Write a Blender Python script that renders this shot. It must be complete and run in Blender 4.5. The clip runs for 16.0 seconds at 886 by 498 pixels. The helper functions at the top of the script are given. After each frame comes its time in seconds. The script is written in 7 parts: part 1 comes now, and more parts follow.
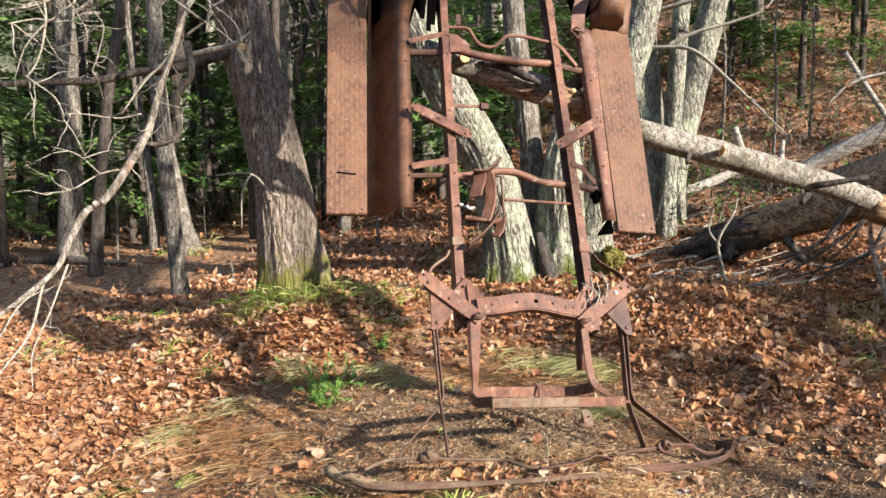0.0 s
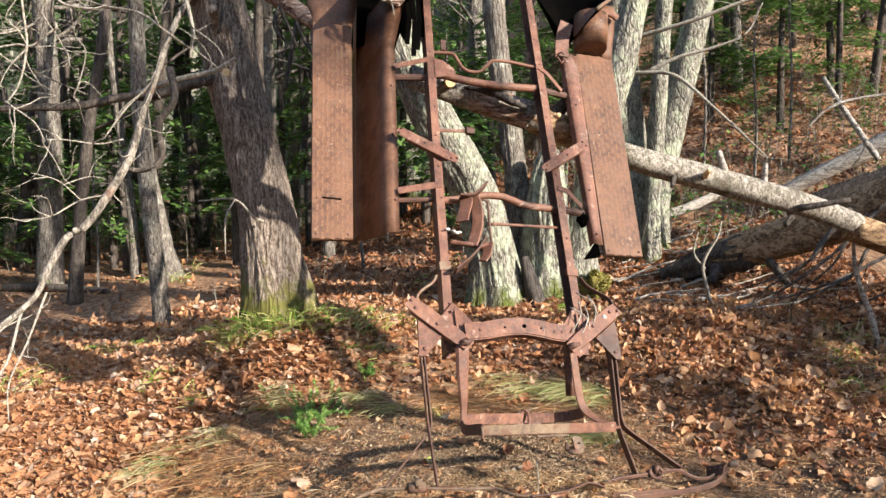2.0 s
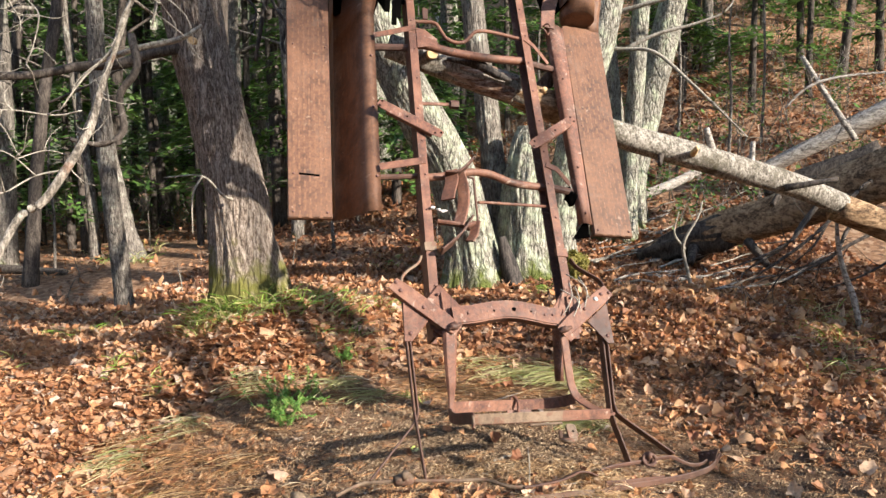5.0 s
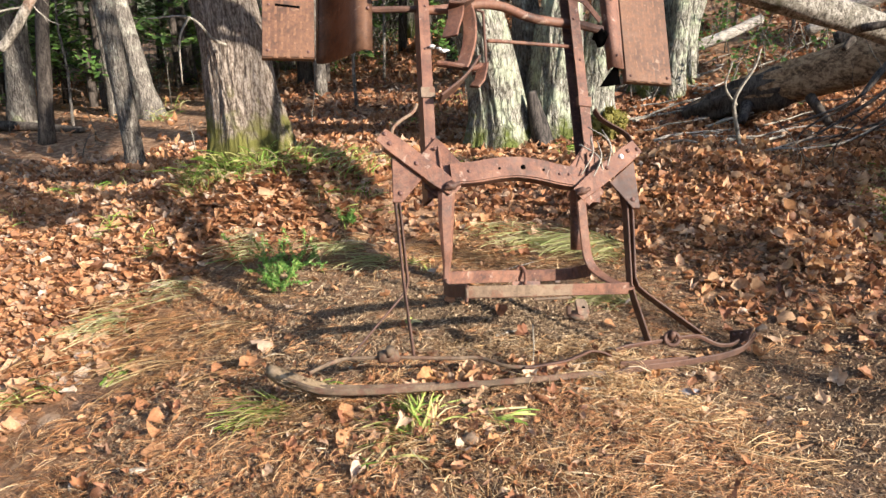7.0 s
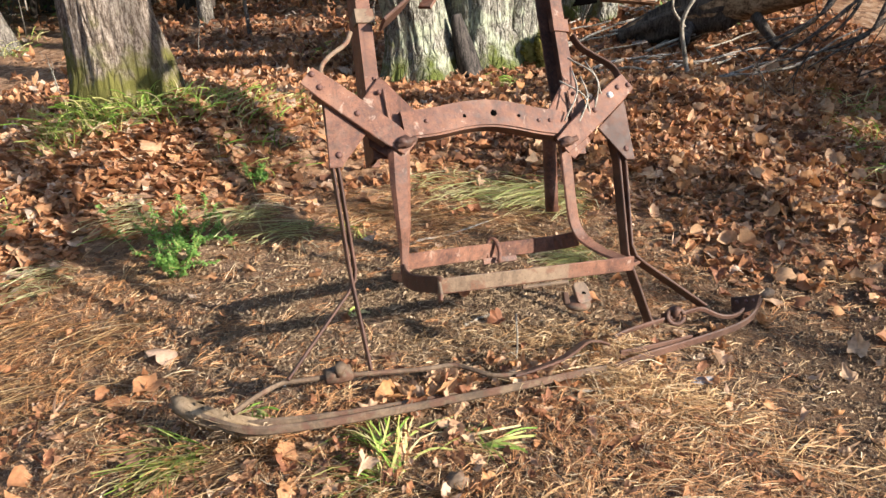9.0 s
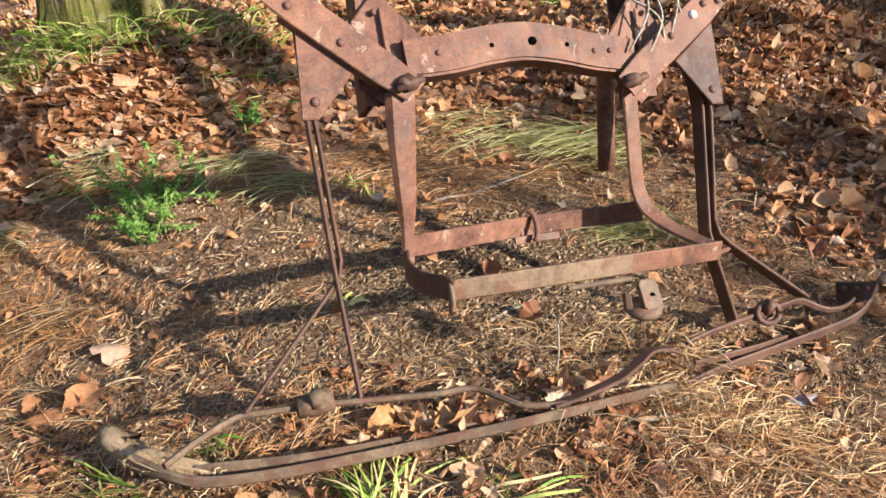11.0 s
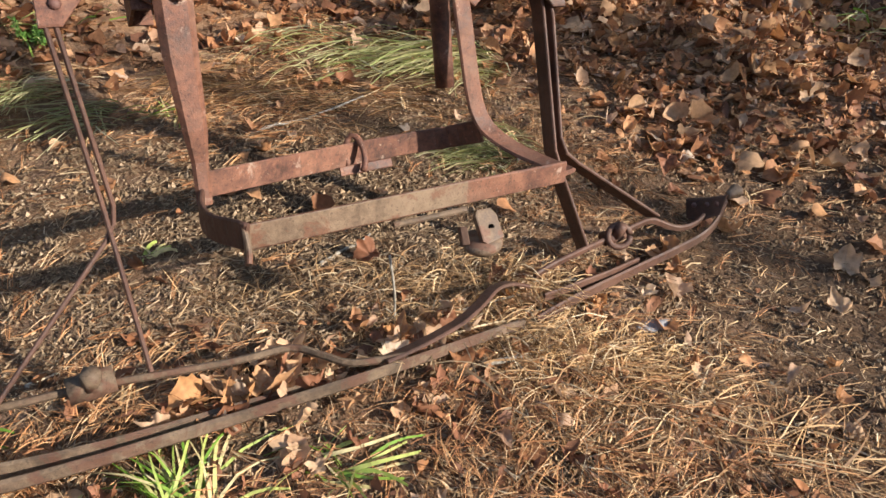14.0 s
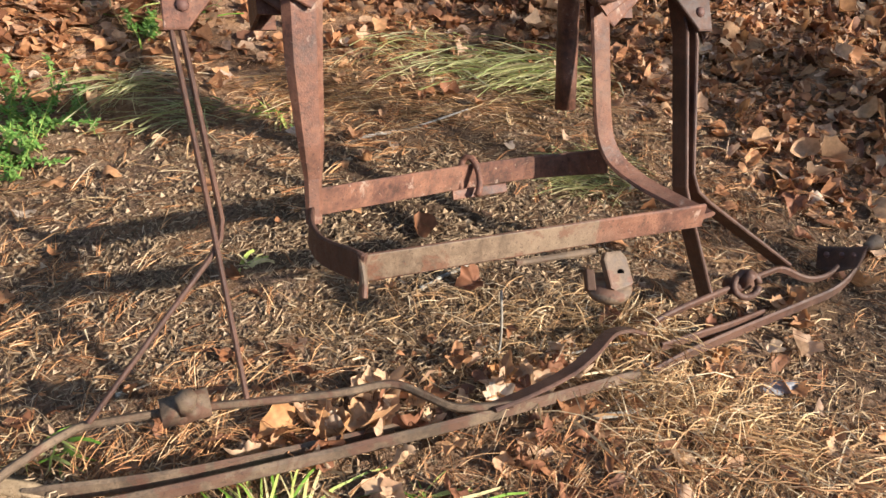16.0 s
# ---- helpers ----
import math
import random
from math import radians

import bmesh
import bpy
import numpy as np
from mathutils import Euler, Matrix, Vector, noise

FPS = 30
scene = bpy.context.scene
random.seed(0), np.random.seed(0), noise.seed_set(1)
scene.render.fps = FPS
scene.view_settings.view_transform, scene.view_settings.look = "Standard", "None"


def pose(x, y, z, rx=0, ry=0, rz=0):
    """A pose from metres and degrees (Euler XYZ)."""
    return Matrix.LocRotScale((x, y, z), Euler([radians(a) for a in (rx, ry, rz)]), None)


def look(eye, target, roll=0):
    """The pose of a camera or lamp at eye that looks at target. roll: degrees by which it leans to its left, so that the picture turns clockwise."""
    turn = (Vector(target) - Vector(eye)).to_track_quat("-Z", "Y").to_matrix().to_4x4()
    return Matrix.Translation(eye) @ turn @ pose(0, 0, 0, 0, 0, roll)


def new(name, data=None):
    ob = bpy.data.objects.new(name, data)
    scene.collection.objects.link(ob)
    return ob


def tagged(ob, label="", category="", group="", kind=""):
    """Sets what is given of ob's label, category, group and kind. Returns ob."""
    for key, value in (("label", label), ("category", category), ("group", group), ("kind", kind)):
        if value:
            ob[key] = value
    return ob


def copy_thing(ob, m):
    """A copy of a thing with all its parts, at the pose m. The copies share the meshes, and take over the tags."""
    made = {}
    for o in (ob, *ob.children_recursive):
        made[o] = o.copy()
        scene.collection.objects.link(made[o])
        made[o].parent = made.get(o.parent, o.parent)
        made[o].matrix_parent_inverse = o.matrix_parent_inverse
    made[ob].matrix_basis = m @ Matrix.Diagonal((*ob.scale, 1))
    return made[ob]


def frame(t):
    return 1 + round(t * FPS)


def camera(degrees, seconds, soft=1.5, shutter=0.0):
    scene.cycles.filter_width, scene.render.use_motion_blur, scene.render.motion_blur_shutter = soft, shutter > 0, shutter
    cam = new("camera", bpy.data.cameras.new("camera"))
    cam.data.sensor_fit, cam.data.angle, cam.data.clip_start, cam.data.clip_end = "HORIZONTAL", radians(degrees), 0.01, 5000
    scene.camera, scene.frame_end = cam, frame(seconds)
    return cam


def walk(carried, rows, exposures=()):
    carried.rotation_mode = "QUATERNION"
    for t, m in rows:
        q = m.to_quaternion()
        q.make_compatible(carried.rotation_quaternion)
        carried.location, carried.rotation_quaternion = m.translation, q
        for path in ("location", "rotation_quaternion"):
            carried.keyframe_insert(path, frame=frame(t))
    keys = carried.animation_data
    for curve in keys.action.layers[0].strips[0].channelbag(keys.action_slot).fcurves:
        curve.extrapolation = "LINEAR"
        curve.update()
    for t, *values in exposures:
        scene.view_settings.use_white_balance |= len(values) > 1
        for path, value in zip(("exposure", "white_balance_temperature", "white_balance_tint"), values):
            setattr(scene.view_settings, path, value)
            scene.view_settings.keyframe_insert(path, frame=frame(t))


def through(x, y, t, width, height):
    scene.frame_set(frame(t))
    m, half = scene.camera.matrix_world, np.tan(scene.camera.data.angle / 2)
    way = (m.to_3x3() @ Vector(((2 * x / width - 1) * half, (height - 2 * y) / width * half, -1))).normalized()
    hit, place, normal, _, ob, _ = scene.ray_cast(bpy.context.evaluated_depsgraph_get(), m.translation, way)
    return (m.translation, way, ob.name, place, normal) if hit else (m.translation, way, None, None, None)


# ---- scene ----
cam = camera(63.0, 16.0)
METRES, EYE, TILT, LEAN, TURN = 3.4, 1.5, -6.0, 0.0, 0.0
PATH = [
    (0, (0.125, 0.638, 1.37), (0.064, 2.63, 1.198), -0.3),
    (0.5, (0.115, 0.643, 1.38), (0.055, 2.635, 1.217), -0.1),
    (1, (0.115, 0.642, 1.371), (0.057, 2.637, 1.24), -0.4),
    (1.5, (0.106, 0.656, 1.374), (0.051, 2.652, 1.259), -0.5),
    (2, (0.107, 0.673, 1.37), (0.091, 2.671, 1.265), -0.6),
    (2.5, (0.094, 0.686, 1.382), (0.118, 2.686, 1.353), -1.2),
    (3, (0.059, 0.765, 1.381), (0.075, 2.765, 1.345), -1.0),
    (5.3, (-0.001, 0.906, 1.342), (0.09, 2.893, 1.139), -0.1),
    (5.5, (0.009, 0.937, 1.318), (0.108, 2.92, 1.076), 0.2),
    (6, (0.072, 1.084, 1.27), (0.19, 3.038, 0.864), 1.7),
    (6.5, (0.181, 1.244, 1.271), (0.219, 3.185, 0.791), 1.5),
    (7, (0.227, 1.356, 1.237), (0.182, 3.285, 0.713), -0.4),
    (7.5, (0.188, 1.634, 1.198), (0.189, 3.567, 0.684), -1.6),
    (8, (0.072, 1.928, 1.207), (0.179, 3.847, 0.652), -1.6),
    (8.5, (0.036, 2.014, 1.194), (0.244, 3.886, 0.521), -0.3),
    (8.7, (0.035, 2.041, 1.195), (0.261, 3.904, 0.502), -0.7),
    (10.8, (0.146, 2.66, 1.133), (0.247, 4.465, 0.277), -2.3),
    (11, (0.161, 2.723, 1.09), (0.269, 4.511, 0.199), -1.7),
    (11.5, (0.129, 2.866, 0.966), (0.299, 4.546, -0.106), -0.5),
    (12, (0.122, 2.91, 0.96), (0.239, 4.524, -0.215), -0.8),
    (12.5, (0.155, 2.921, 0.962), (0.279, 4.527, -0.224), -1.1),
    (13, (0.212, 2.919, 0.966), (0.417, 4.528, -0.204), -1.5),
    (13.5, (0.271, 2.924, 0.982), (0.61, 4.537, -0.151), -0.1),
    (14, (0.317, 2.933, 0.981), (0.741, 4.571, -0.085), 0.5),
    (14.5, (0.345, 2.99, 0.951), (0.785, 4.639, -0.091), 1.1),
    (15, (0.356, 3.042, 0.915), (0.743, 4.709, -0.121), 1.1),
    (15.5, (0.305, 3.06, 0.908), (0.67, 4.706, -0.168), 1.7),
    (16, (0.241, 3.084, 0.969), (0.49, 4.762, -0.091), 1.9),
]
EXPOSURE = [(0.0, 1.45), (3.2, 1.46), (5.5, 1.46), (7.0, 1.46), (8.5, 1.41), (11.0, 1.35), (11.7, 1.35), (12.4, 0.97), (13.2, 0.91), (14.0, 1.05), (16.0, 1.2)]
walk(cam, [(t, look(eye, target, roll)) for t, eye, target, roll in PATH], EXPOSURE)

# ---- world, sun, exposure ----
SUN = Vector((0.87, -0.65, 0.46)).normalized()
world = bpy.data.worlds.new("sky")
world.use_nodes = True
scene.world = world
wn, wl = world.node_tree.nodes, world.node_tree.links
sky = wn.new("ShaderNodeTexSky")
sky.sky_type, sky.sun_disc = "NISHITA", False
sky.sun_elevation = math.asin(SUN.z)
sky.sun_rotation = math.atan2(SUN.x, SUN.y)
wl.new(sky.outputs["Color"], wn["Background"].inputs["Color"])
wn["Background"].inputs["Strength"].default_value = 0.16
lamp = bpy.data.lights.new("sun", "SUN")
lamp.energy, lamp.angle, lamp.color = 5.0, radians(1.0), (1.0, 0.9, 0.788)
sun_ob = new("sun", lamp)
sun_ob.matrix_world = look(SUN * 30, (0, 0, 0))


# ---- materials ----
def shader(name):
    m = bpy.data.materials.new(name)
    m.use_nodes = True
    n = m.node_tree.nodes
    return m, n, m.node_tree.links, n["Principled BSDF"]


def coords(n, l, kind="Object", scale=(1, 1, 1)):
    tc, mp = n.new("ShaderNodeTexCoord"), n.new("ShaderNodeMapping")
    mp.inputs["Scale"].default_value = scale
    l.new(tc.outputs[kind], mp.inputs["Vector"])
    return mp.outputs["Vector"]


def noise_tex(n, l, vec, scale, detail=4.0, rough=0.55, warp=0.0):
    t = n.new("ShaderNodeTexNoise")
    t.inputs["Scale"].default_value, t.inputs["Detail"].default_value = scale, detail
    t.inputs["Roughness"].default_value, t.inputs["Distortion"].default_value = rough, warp
    l.new(vec, t.inputs["Vector"])
    return t.outputs["Fac"]


def ramp(n, l, fac, stops):
    r = n.new("ShaderNodeValToRGB")
    while len(r.color_ramp.elements) < len(stops):
        r.color_ramp.elements.new(0.5)
    for e, (p, c) in zip(r.color_ramp.elements, stops):
        e.position, e.color = p, (*c, 1)
    l.new(fac, r.inputs["Fac"])
    return r.outputs["Color"]


def mixed(n, l, fac, a, b, blend="MIX"):
    x = n.new("ShaderNodeMix")
    x.data_type, x.blend_type = "RGBA", blend
    for value, socket in ((fac, x.inputs["Factor"]), (a, x.inputs["A"]), (b, x.inputs["B"])):
        if isinstance(value, bpy.types.NodeSocket):
            l.new(value, socket)
        else:
            socket.default_value = value if isinstance(value, float) else (*value, 1)
    return x.outputs["Result"]


def step(n, l, fac, lo, hi):
    r = n.new("ShaderNodeMapRange")
    r.inputs["From Min"].default_value, r.inputs["From Max"].default_value = lo, hi
    l.new(fac, r.inputs["Value"])
    return r.outputs["Result"]


def relief(n, l, b, height, strength, distance):
    k = n.new("ShaderNodeBump")
    k.inputs["Strength"].default_value, k.inputs["Distance"].default_value = strength, distance
    l.new(height, k.inputs["Height"])
    l.new(k.outputs["Normal"], b.inputs["Normal"])


def rusty(name, dark, mid, light, patch=None, patch_at=0.6, rough=0.62, shine=0.4):
    m, n, l, b = shader(name)
    v = coords(n, l)
    big, blotch = noise_tex(n, l, v, 2.3, 4, 0.5), noise_tex(n, l, v, 9, 7, 0.68, 0.4)
    fine, grit = noise_tex(n, l, v, 55, 6, 0.7), noise_tex(n, l, v, 260, 3)
    runs = noise_tex(n, l, coords(n, l, scale=(1, 0.07, 1)), 42, 4, 0.6)
    c = ramp(n, l, blotch, [(0.38, dark), (0.5, mid), (0.62, light)])
    c = mixed(n, l, 0.45, c, ramp(n, l, fine, [(0.37, dark), (0.5, mid), (0.63, light)]))
    c = mixed(n, l, step(n, l, big, 0.42, 0.62), c, mixed(n, l, 0.4, c, light))
    c = mixed(n, l, step(n, l, runs, 0.55, 0.72), c, mixed(n, l, 0.5, c, dark))
    if patch:
        c = mixed(n, l, step(n, l, noise_tex(n, l, v, 16, 6, 0.7, 0.6), patch_at, patch_at + 0.06), c, mixed(n, l, 0.7, c, patch))
        c = mixed(n, l, step(n, l, noise_tex(n, l, v, 130, 2), 0.7, 0.74), c, mixed(n, l, 0.6, c, patch))
    pits = noise_tex(n, l, v, 170, 3, 0.6)
    c = mixed(n, l, step(n, l, pits, 0.58, 0.66), c, mixed(n, l, 0.6, c, dark))
    dust = noise_tex(n, l, v, 5.5, 6, 0.7, 0.5)
    c = mixed(n, l, step(n, l, dust, 0.52, 0.7), c, mixed(n, l, 0.35, c, (light[0] * 1.1, light[0] * 0.72, light[0] * 0.5)))
    l.new(c, b.inputs["Base Color"])
    l.new(ramp(n, l, fine, [(0.3, (rough - 0.14,) * 3), (0.7, (rough + 0.2,) * 3)]), b.inputs["Roughness"])
    b.inputs["Specular IOR Level"].default_value = shine
    relief(n, l, b, mixed(n, l, 0.4, mixed(n, l, 0.5, fine, blotch), grit), 0.4, 0.005)
    return m


RUST = rusty("rusted_steel", (0.032, 0.015, 0.01), (0.118, 0.048, 0.03), (0.21, 0.098, 0.058), (0.33, 0.24, 0.185), 0.6)
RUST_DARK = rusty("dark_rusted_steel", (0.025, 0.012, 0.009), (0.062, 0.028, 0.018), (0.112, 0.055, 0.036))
RUST_BOARD = rusty("rusted_sheet_steel", (0.034, 0.016, 0.008), (0.098, 0.043, 0.022), (0.17, 0.083, 0.043), (0.29, 0.2, 0.14), 0.63)
RUST_MUD = rusty("muddy_rusted_steel", (0.05, 0.031, 0.02), (0.125, 0.083, 0.052), (0.22, 0.16, 0.105), (0.12, 0.045, 0.024), 0.52)
RUST_GROUND = rusty("earth_caked_steel", (0.04, 0.027, 0.017), (0.082, 0.054, 0.034), (0.165, 0.118, 0.076), (0.085, 0.036, 0.022), 0.5, 0.75)
# near-black: the deep shade under the fenders is put into this colour
SHADE_BLACK = rusty("blackened_steel", (0.0008, 0.0008, 0.0008), (0.0015, 0.0014, 0.0013), (0.003, 0.0026, 0.0022), None, 0.6, 0.8, 0.01)
BOLT = rusty("bolt_steel", (0.05, 0.023, 0.02), (0.1, 0.046, 0.035), (0.18, 0.095, 0.075))
ZINC = rusty("bright_bolt", (0.4, 0.38, 0.36), (0.55, 0.53, 0.5), (0.7, 0.68, 0.65))


def barked(name, crack, body, plate, lichen=None, lichen_at=0.55, moss=None, stretch=0.16, scale=26.0, depth=0.02, squash=None, plates=0.0):
    m, n, l, b = shader(name)
    v = coords(n, l, scale=squash or (1, 1, stretch))
    ridge, fine = noise_tex(n, l, v, scale, 7, 0.68, 0.6), noise_tex(n, l, coords(n, l), 80, 5, 0.7)
    thread = noise_tex(n, l, v, scale * 3.2, 5, 0.65, 0.3)
    c = ramp(n, l, mixed(n, l, 0.42, ridge, thread), [(0.42, crack), (0.485, body), (0.56, plate)])
    c = mixed(n, l, 0.3, c, ramp(n, l, fine, [(0.36, crack), (0.5, body), (0.64, plate)]))
    if lichen:
        c = mixed(n, l, step(n, l, noise_tex(n, l, coords(n, l), 4.5, 7, 0.7), lichen_at, lichen_at + 0.12), c, mixed(n, l, step(n, l, ridge, 0.3, 0.55), c, lichen))
    if moss:
        v2 = coords(n, l)
        sep = n.new("ShaderNodeSeparateXYZ")
        l.new(v2, sep.inputs["Vector"])
        rag = n.new("ShaderNodeMath")
        rag.operation = "MULTIPLY_ADD"
        l.new(noise_tex(n, l, v2, 7, 5), rag.inputs[0])
        rag.inputs[1].default_value = -1.3
        l.new(sep.outputs["Z"], rag.inputs[2])
        c = mixed(n, l, step(n, l, rag.outputs["Value"], moss[1], moss[1] - 0.3), c, moss[0])
    height = mixed(n, l, 0.3, mixed(n, l, 0.4, ridge, thread), fine)
    if plates:
        bend, sway, cell = n.new("ShaderNodeTexNoise"), n.new("ShaderNodeVectorMath"), n.new("ShaderNodeTexVoronoi")
        bend.inputs["Scale"].default_value, bend.inputs["Detail"].default_value = scale * 0.5, 4
        l.new(v, bend.inputs["Vector"])
        sway.operation, sway.inputs[1].default_value = "MULTIPLY_ADD", (1.6 / scale,) * 3
        l.new(bend.outputs["Color"], sway.inputs[0])
        l.new(v, sway.inputs[2])
        cell.feature, cell.inputs["Scale"].default_value = "DISTANCE_TO_EDGE", scale * plates
        l.new(sway.outputs["Vector"], cell.inputs["Vector"])
        gap = step(n, l, cell.outputs["Distance"], 0.0, 0.17)
        c = mixed(n, l, gap, mixed(n, l, 0.25, c, crack), c)
        height = mixed(n, l, 0.35, height, gap)
    l.new(c, b.inputs["Base Color"])
    b.inputs["Roughness"].default_value, b.inputs["Specular IOR Level"].default_value = 0.9, 0.15
    relief(n, l, b, height, 1.0, depth)
    return m


BARK_BIG = barked("furrowed_bark", (0.035, 0.025, 0.019), (0.15, 0.115, 0.09), (0.40, 0.345, 0.29), (0.46, 0.41, 0.35), 0.6, ((0.13, 0.125, 0.035), -0.1), 0.2, 52, 0.03, None, 0.3)
BARK_MAPLE = barked("pale_maple_bark", (0.03, 0.027, 0.022), (0.155, 0.145, 0.115), (0.40, 0.385, 0.33), (0.38, 0.42, 0.30), 0.48, ((0.1, 0.12, 0.03), -0.35), 0.34, 40, 0.035, None, 0.45)
BARK_GREY = barked("grey_bark", (0.036, 0.03, 0.025), (0.135, 0.118, 0.1), (0.27, 0.242, 0.205), (0.4, 0.4, 0.33), 0.54, ((0.1, 0.12, 0.025), -0.6), 0.25, 30, 0.03, None, 0.9)
BARK_DARK = barked("dark_bark", (0.02, 0.016, 0.014), (0.055, 0.046, 0.038), (0.12, 0.1, 0.085), (0.18, 0.18, 0.15), 0.62, None, 0.25, 24)
BARK_BIRCH = barked("weathered_birch_bark", (0.04, 0.034, 0.028), (0.19, 0.168, 0.135), (0.45, 0.415, 0.355), (0.075, 0.065, 0.042), 0.52, None, 1, 24, 0.025, (1.7, 1.0, 1.0))
WOOD_BARE = barked("bare_weathered_wood", (0.035, 0.02, 0.014), (0.22, 0.125, 0.085), (0.56, 0.45, 0.37), (0.07, 0.035, 0.025), 0.55, None, 1, 22, 0.03, (0.25, 1, 1), 0.7)
WOOD_GREY = barked("silvered_dead_wood", (0.05, 0.042, 0.036), (0.24, 0.215, 0.185), (0.46, 0.425, 0.375), (0.13, 0.13, 0.06), 0.6, None, 1, 26, 0.02, (0.2, 1, 1))
WOOD_ROT = barked("rotting_log_wood", (0.035, 0.022, 0.014), (0.2, 0.125, 0.07), (0.46, 0.32, 0.19), (0.06, 0.045, 0.03), 0.58, None, 1, 14, 0.04, (0.35, 1, 1))
WOOD_CHAR = barked("charred_wood", (0.01, 0.009, 0.009), (0.03, 0.027, 0.025), (0.1, 0.085, 0.075), None, 0.5, None, 0.2, 22, 0.01)
LIMB = barked("dead_limb_bark", (0.04, 0.034, 0.028), (0.15, 0.13, 0.105), (0.36, 0.33, 0.28), (0.2, 0.1, 0.06), 0.6, None, 0.35, 26, 0.01)
TWIG = barked("pale_twig_bark", (0.1, 0.085, 0.065), (0.24, 0.215, 0.175), (0.4, 0.37, 0.31), None, 0.5, None, 0.5, 40, 0.003)
CUT = barked("fresh_cut_wood", (0.36, 0.24, 0.11), (0.52, 0.36, 0.18), (0.66, 0.5, 0.3), None, 0.5, None, 1, 30, 0.002)


def leafy(name, stops, through=0.25, rough=0.65, single=False):
    m, n, l, b = shader(name)
    g = n.new("ShaderNodeObjectInfo" if single else "ShaderNodeNewGeometry")
    c = ramp(n, l, g.outputs["Random" if single else "Random Per Island"], stops)
    v = coords(n, l)
    c = mixed(n, l, step(n, l, noise_tex(n, l, v, 60, 4), 0.35, 0.75), c, mixed(n, l, 0.45, c, (0.05, 0.03, 0.015)))
    l.new(c, b.inputs["Base Color"])
    b.inputs["Roughness"].default_value, b.inputs["Specular IOR Level"].default_value = rough, 0.25
    if through:
        t, x = n.new("ShaderNodeBsdfTranslucent"), n.new("ShaderNodeMixShader")
        l.new(c, t.inputs["Color"])
        x.inputs["Fac"].default_value = through
        l.new(b.outputs["BSDF"], x.inputs[1])
        l.new(t.outputs["BSDF"], x.inputs[2])
        l.new(x.outputs["Shader"], n["Material Output"].inputs["Surface"])
    return m


EARTH = rusty("dry_earth", (0.09, 0.062, 0.036), (0.19, 0.134, 0.08), (0.32, 0.24, 0.155), (0.07, 0.045, 0.025), 0.55, 0.9, 0.05)
STONE = rusty("grey_stone", (0.1, 0.1, 0.11), (0.17, 0.17, 0.18), (0.27, 0.27, 0.28))
LEAF = leafy("fallen_leaves", [(0.0, (0.16, 0.07, 0.038)), (0.12, (0.42, 0.19, 0.088)), (0.35, (0.64, 0.345, 0.17)), (0.5, (0.34, 0.155, 0.078)), (0.65, (0.70, 0.45, 0.27)), (0.82, (0.48, 0.225, 0.105)), (1.0, (0.7, 0.56, 0.43))], 0.35)
LEAF_DARK = leafy("damp_fallen_leaves", [(0.0, (0.1, 0.045, 0.03)), (0.3, (0.27, 0.115, 0.057)), (0.55, (0.45, 0.205, 0.09)), (0.8, (0.2, 0.095, 0.06)), (1.0, (0.62, 0.42, 0.27))])
LEAF_PALE = leafy("curled_pale_leaf", [(0.0, (0.5, 0.3, 0.16)), (0.35, (0.46, 0.22, 0.085)), (0.65, (0.56, 0.4, 0.27)), (1.0, (0.52, 0.28, 0.12))])
LEAF_RED = leafy("russet_leaf", [(0.0, (0.26, 0.11, 0.06)), (1.0, (0.34, 0.16, 0.09))], 0.25, 0.65, True)
LEAF_ONE = leafy("lone_dry_leaf", [(0.0, (0.62, 0.42, 0.26)), (0.25, (0.5, 0.24, 0.09)), (0.5, (0.6, 0.41, 0.26)), (0.75, (0.42, 0.2, 0.09)), (1.0, (0.68, 0.53, 0.38))], 0.3, 0.65, True)
NEEDLE = leafy("dry_pine_needles", [(0.0, (0.09, 0.04, 0.018)), (0.3, (0.28, 0.115, 0.046)), (0.6, (0.47, 0.222, 0.09)), (0.85, (0.59, 0.335, 0.155)), (1.0, (0.63, 0.46, 0.28))], 0.0)
STRAW = leafy("dry_grass", [(0.0, (0.14, 0.08, 0.04)), (0.3, (0.32, 0.18, 0.082)), (0.6, (0.52, 0.325, 0.155)), (0.88, (0.66, 0.48, 0.265)), (1.0, (0.72, 0.61, 0.42))], 0.15)
GOLD_STRAW = leafy("golden_needles", [(0.0, (0.2, 0.1, 0.04)), (0.3, (0.48, 0.27, 0.11)), (0.6, (0.66, 0.42, 0.19)), (0.88, (0.74, 0.54, 0.29)), (1.0, (0.78, 0.66, 0.45))], 0.2)
PALE_GRASS = leafy("half_green_grass", [(0.0, (0.7, 0.6, 0.36)), (0.35, (0.5, 0.54, 0.22)), (0.7, (0.76, 0.7, 0.46)), (1.0, (0.3, 0.44, 0.12))], 0.3)
GRASS = leafy("green_grass", [(0.0, (0.12, 0.26, 0.03)), (0.35, (0.27, 0.44, 0.07)), (0.6, (0.46, 0.52, 0.15)), (0.8, (0.62, 0.54, 0.26)), (1.0, (0.66, 0.58, 0.34))], 0.3, 0.5)
HERB = leafy("fresh_herb_leaves", [(0.0, (0.11, 0.28, 0.055)), (1.0, (0.29, 0.48, 0.13))], 0.4, 0.5)
HEMLOCK = leafy("hemlock_needles", [(0.0, (0.045, 0.11, 0.025)), (0.5, (0.1, 0.21, 0.045)), (1.0, (0.19, 0.31, 0.08))], 0.35, 0.6)
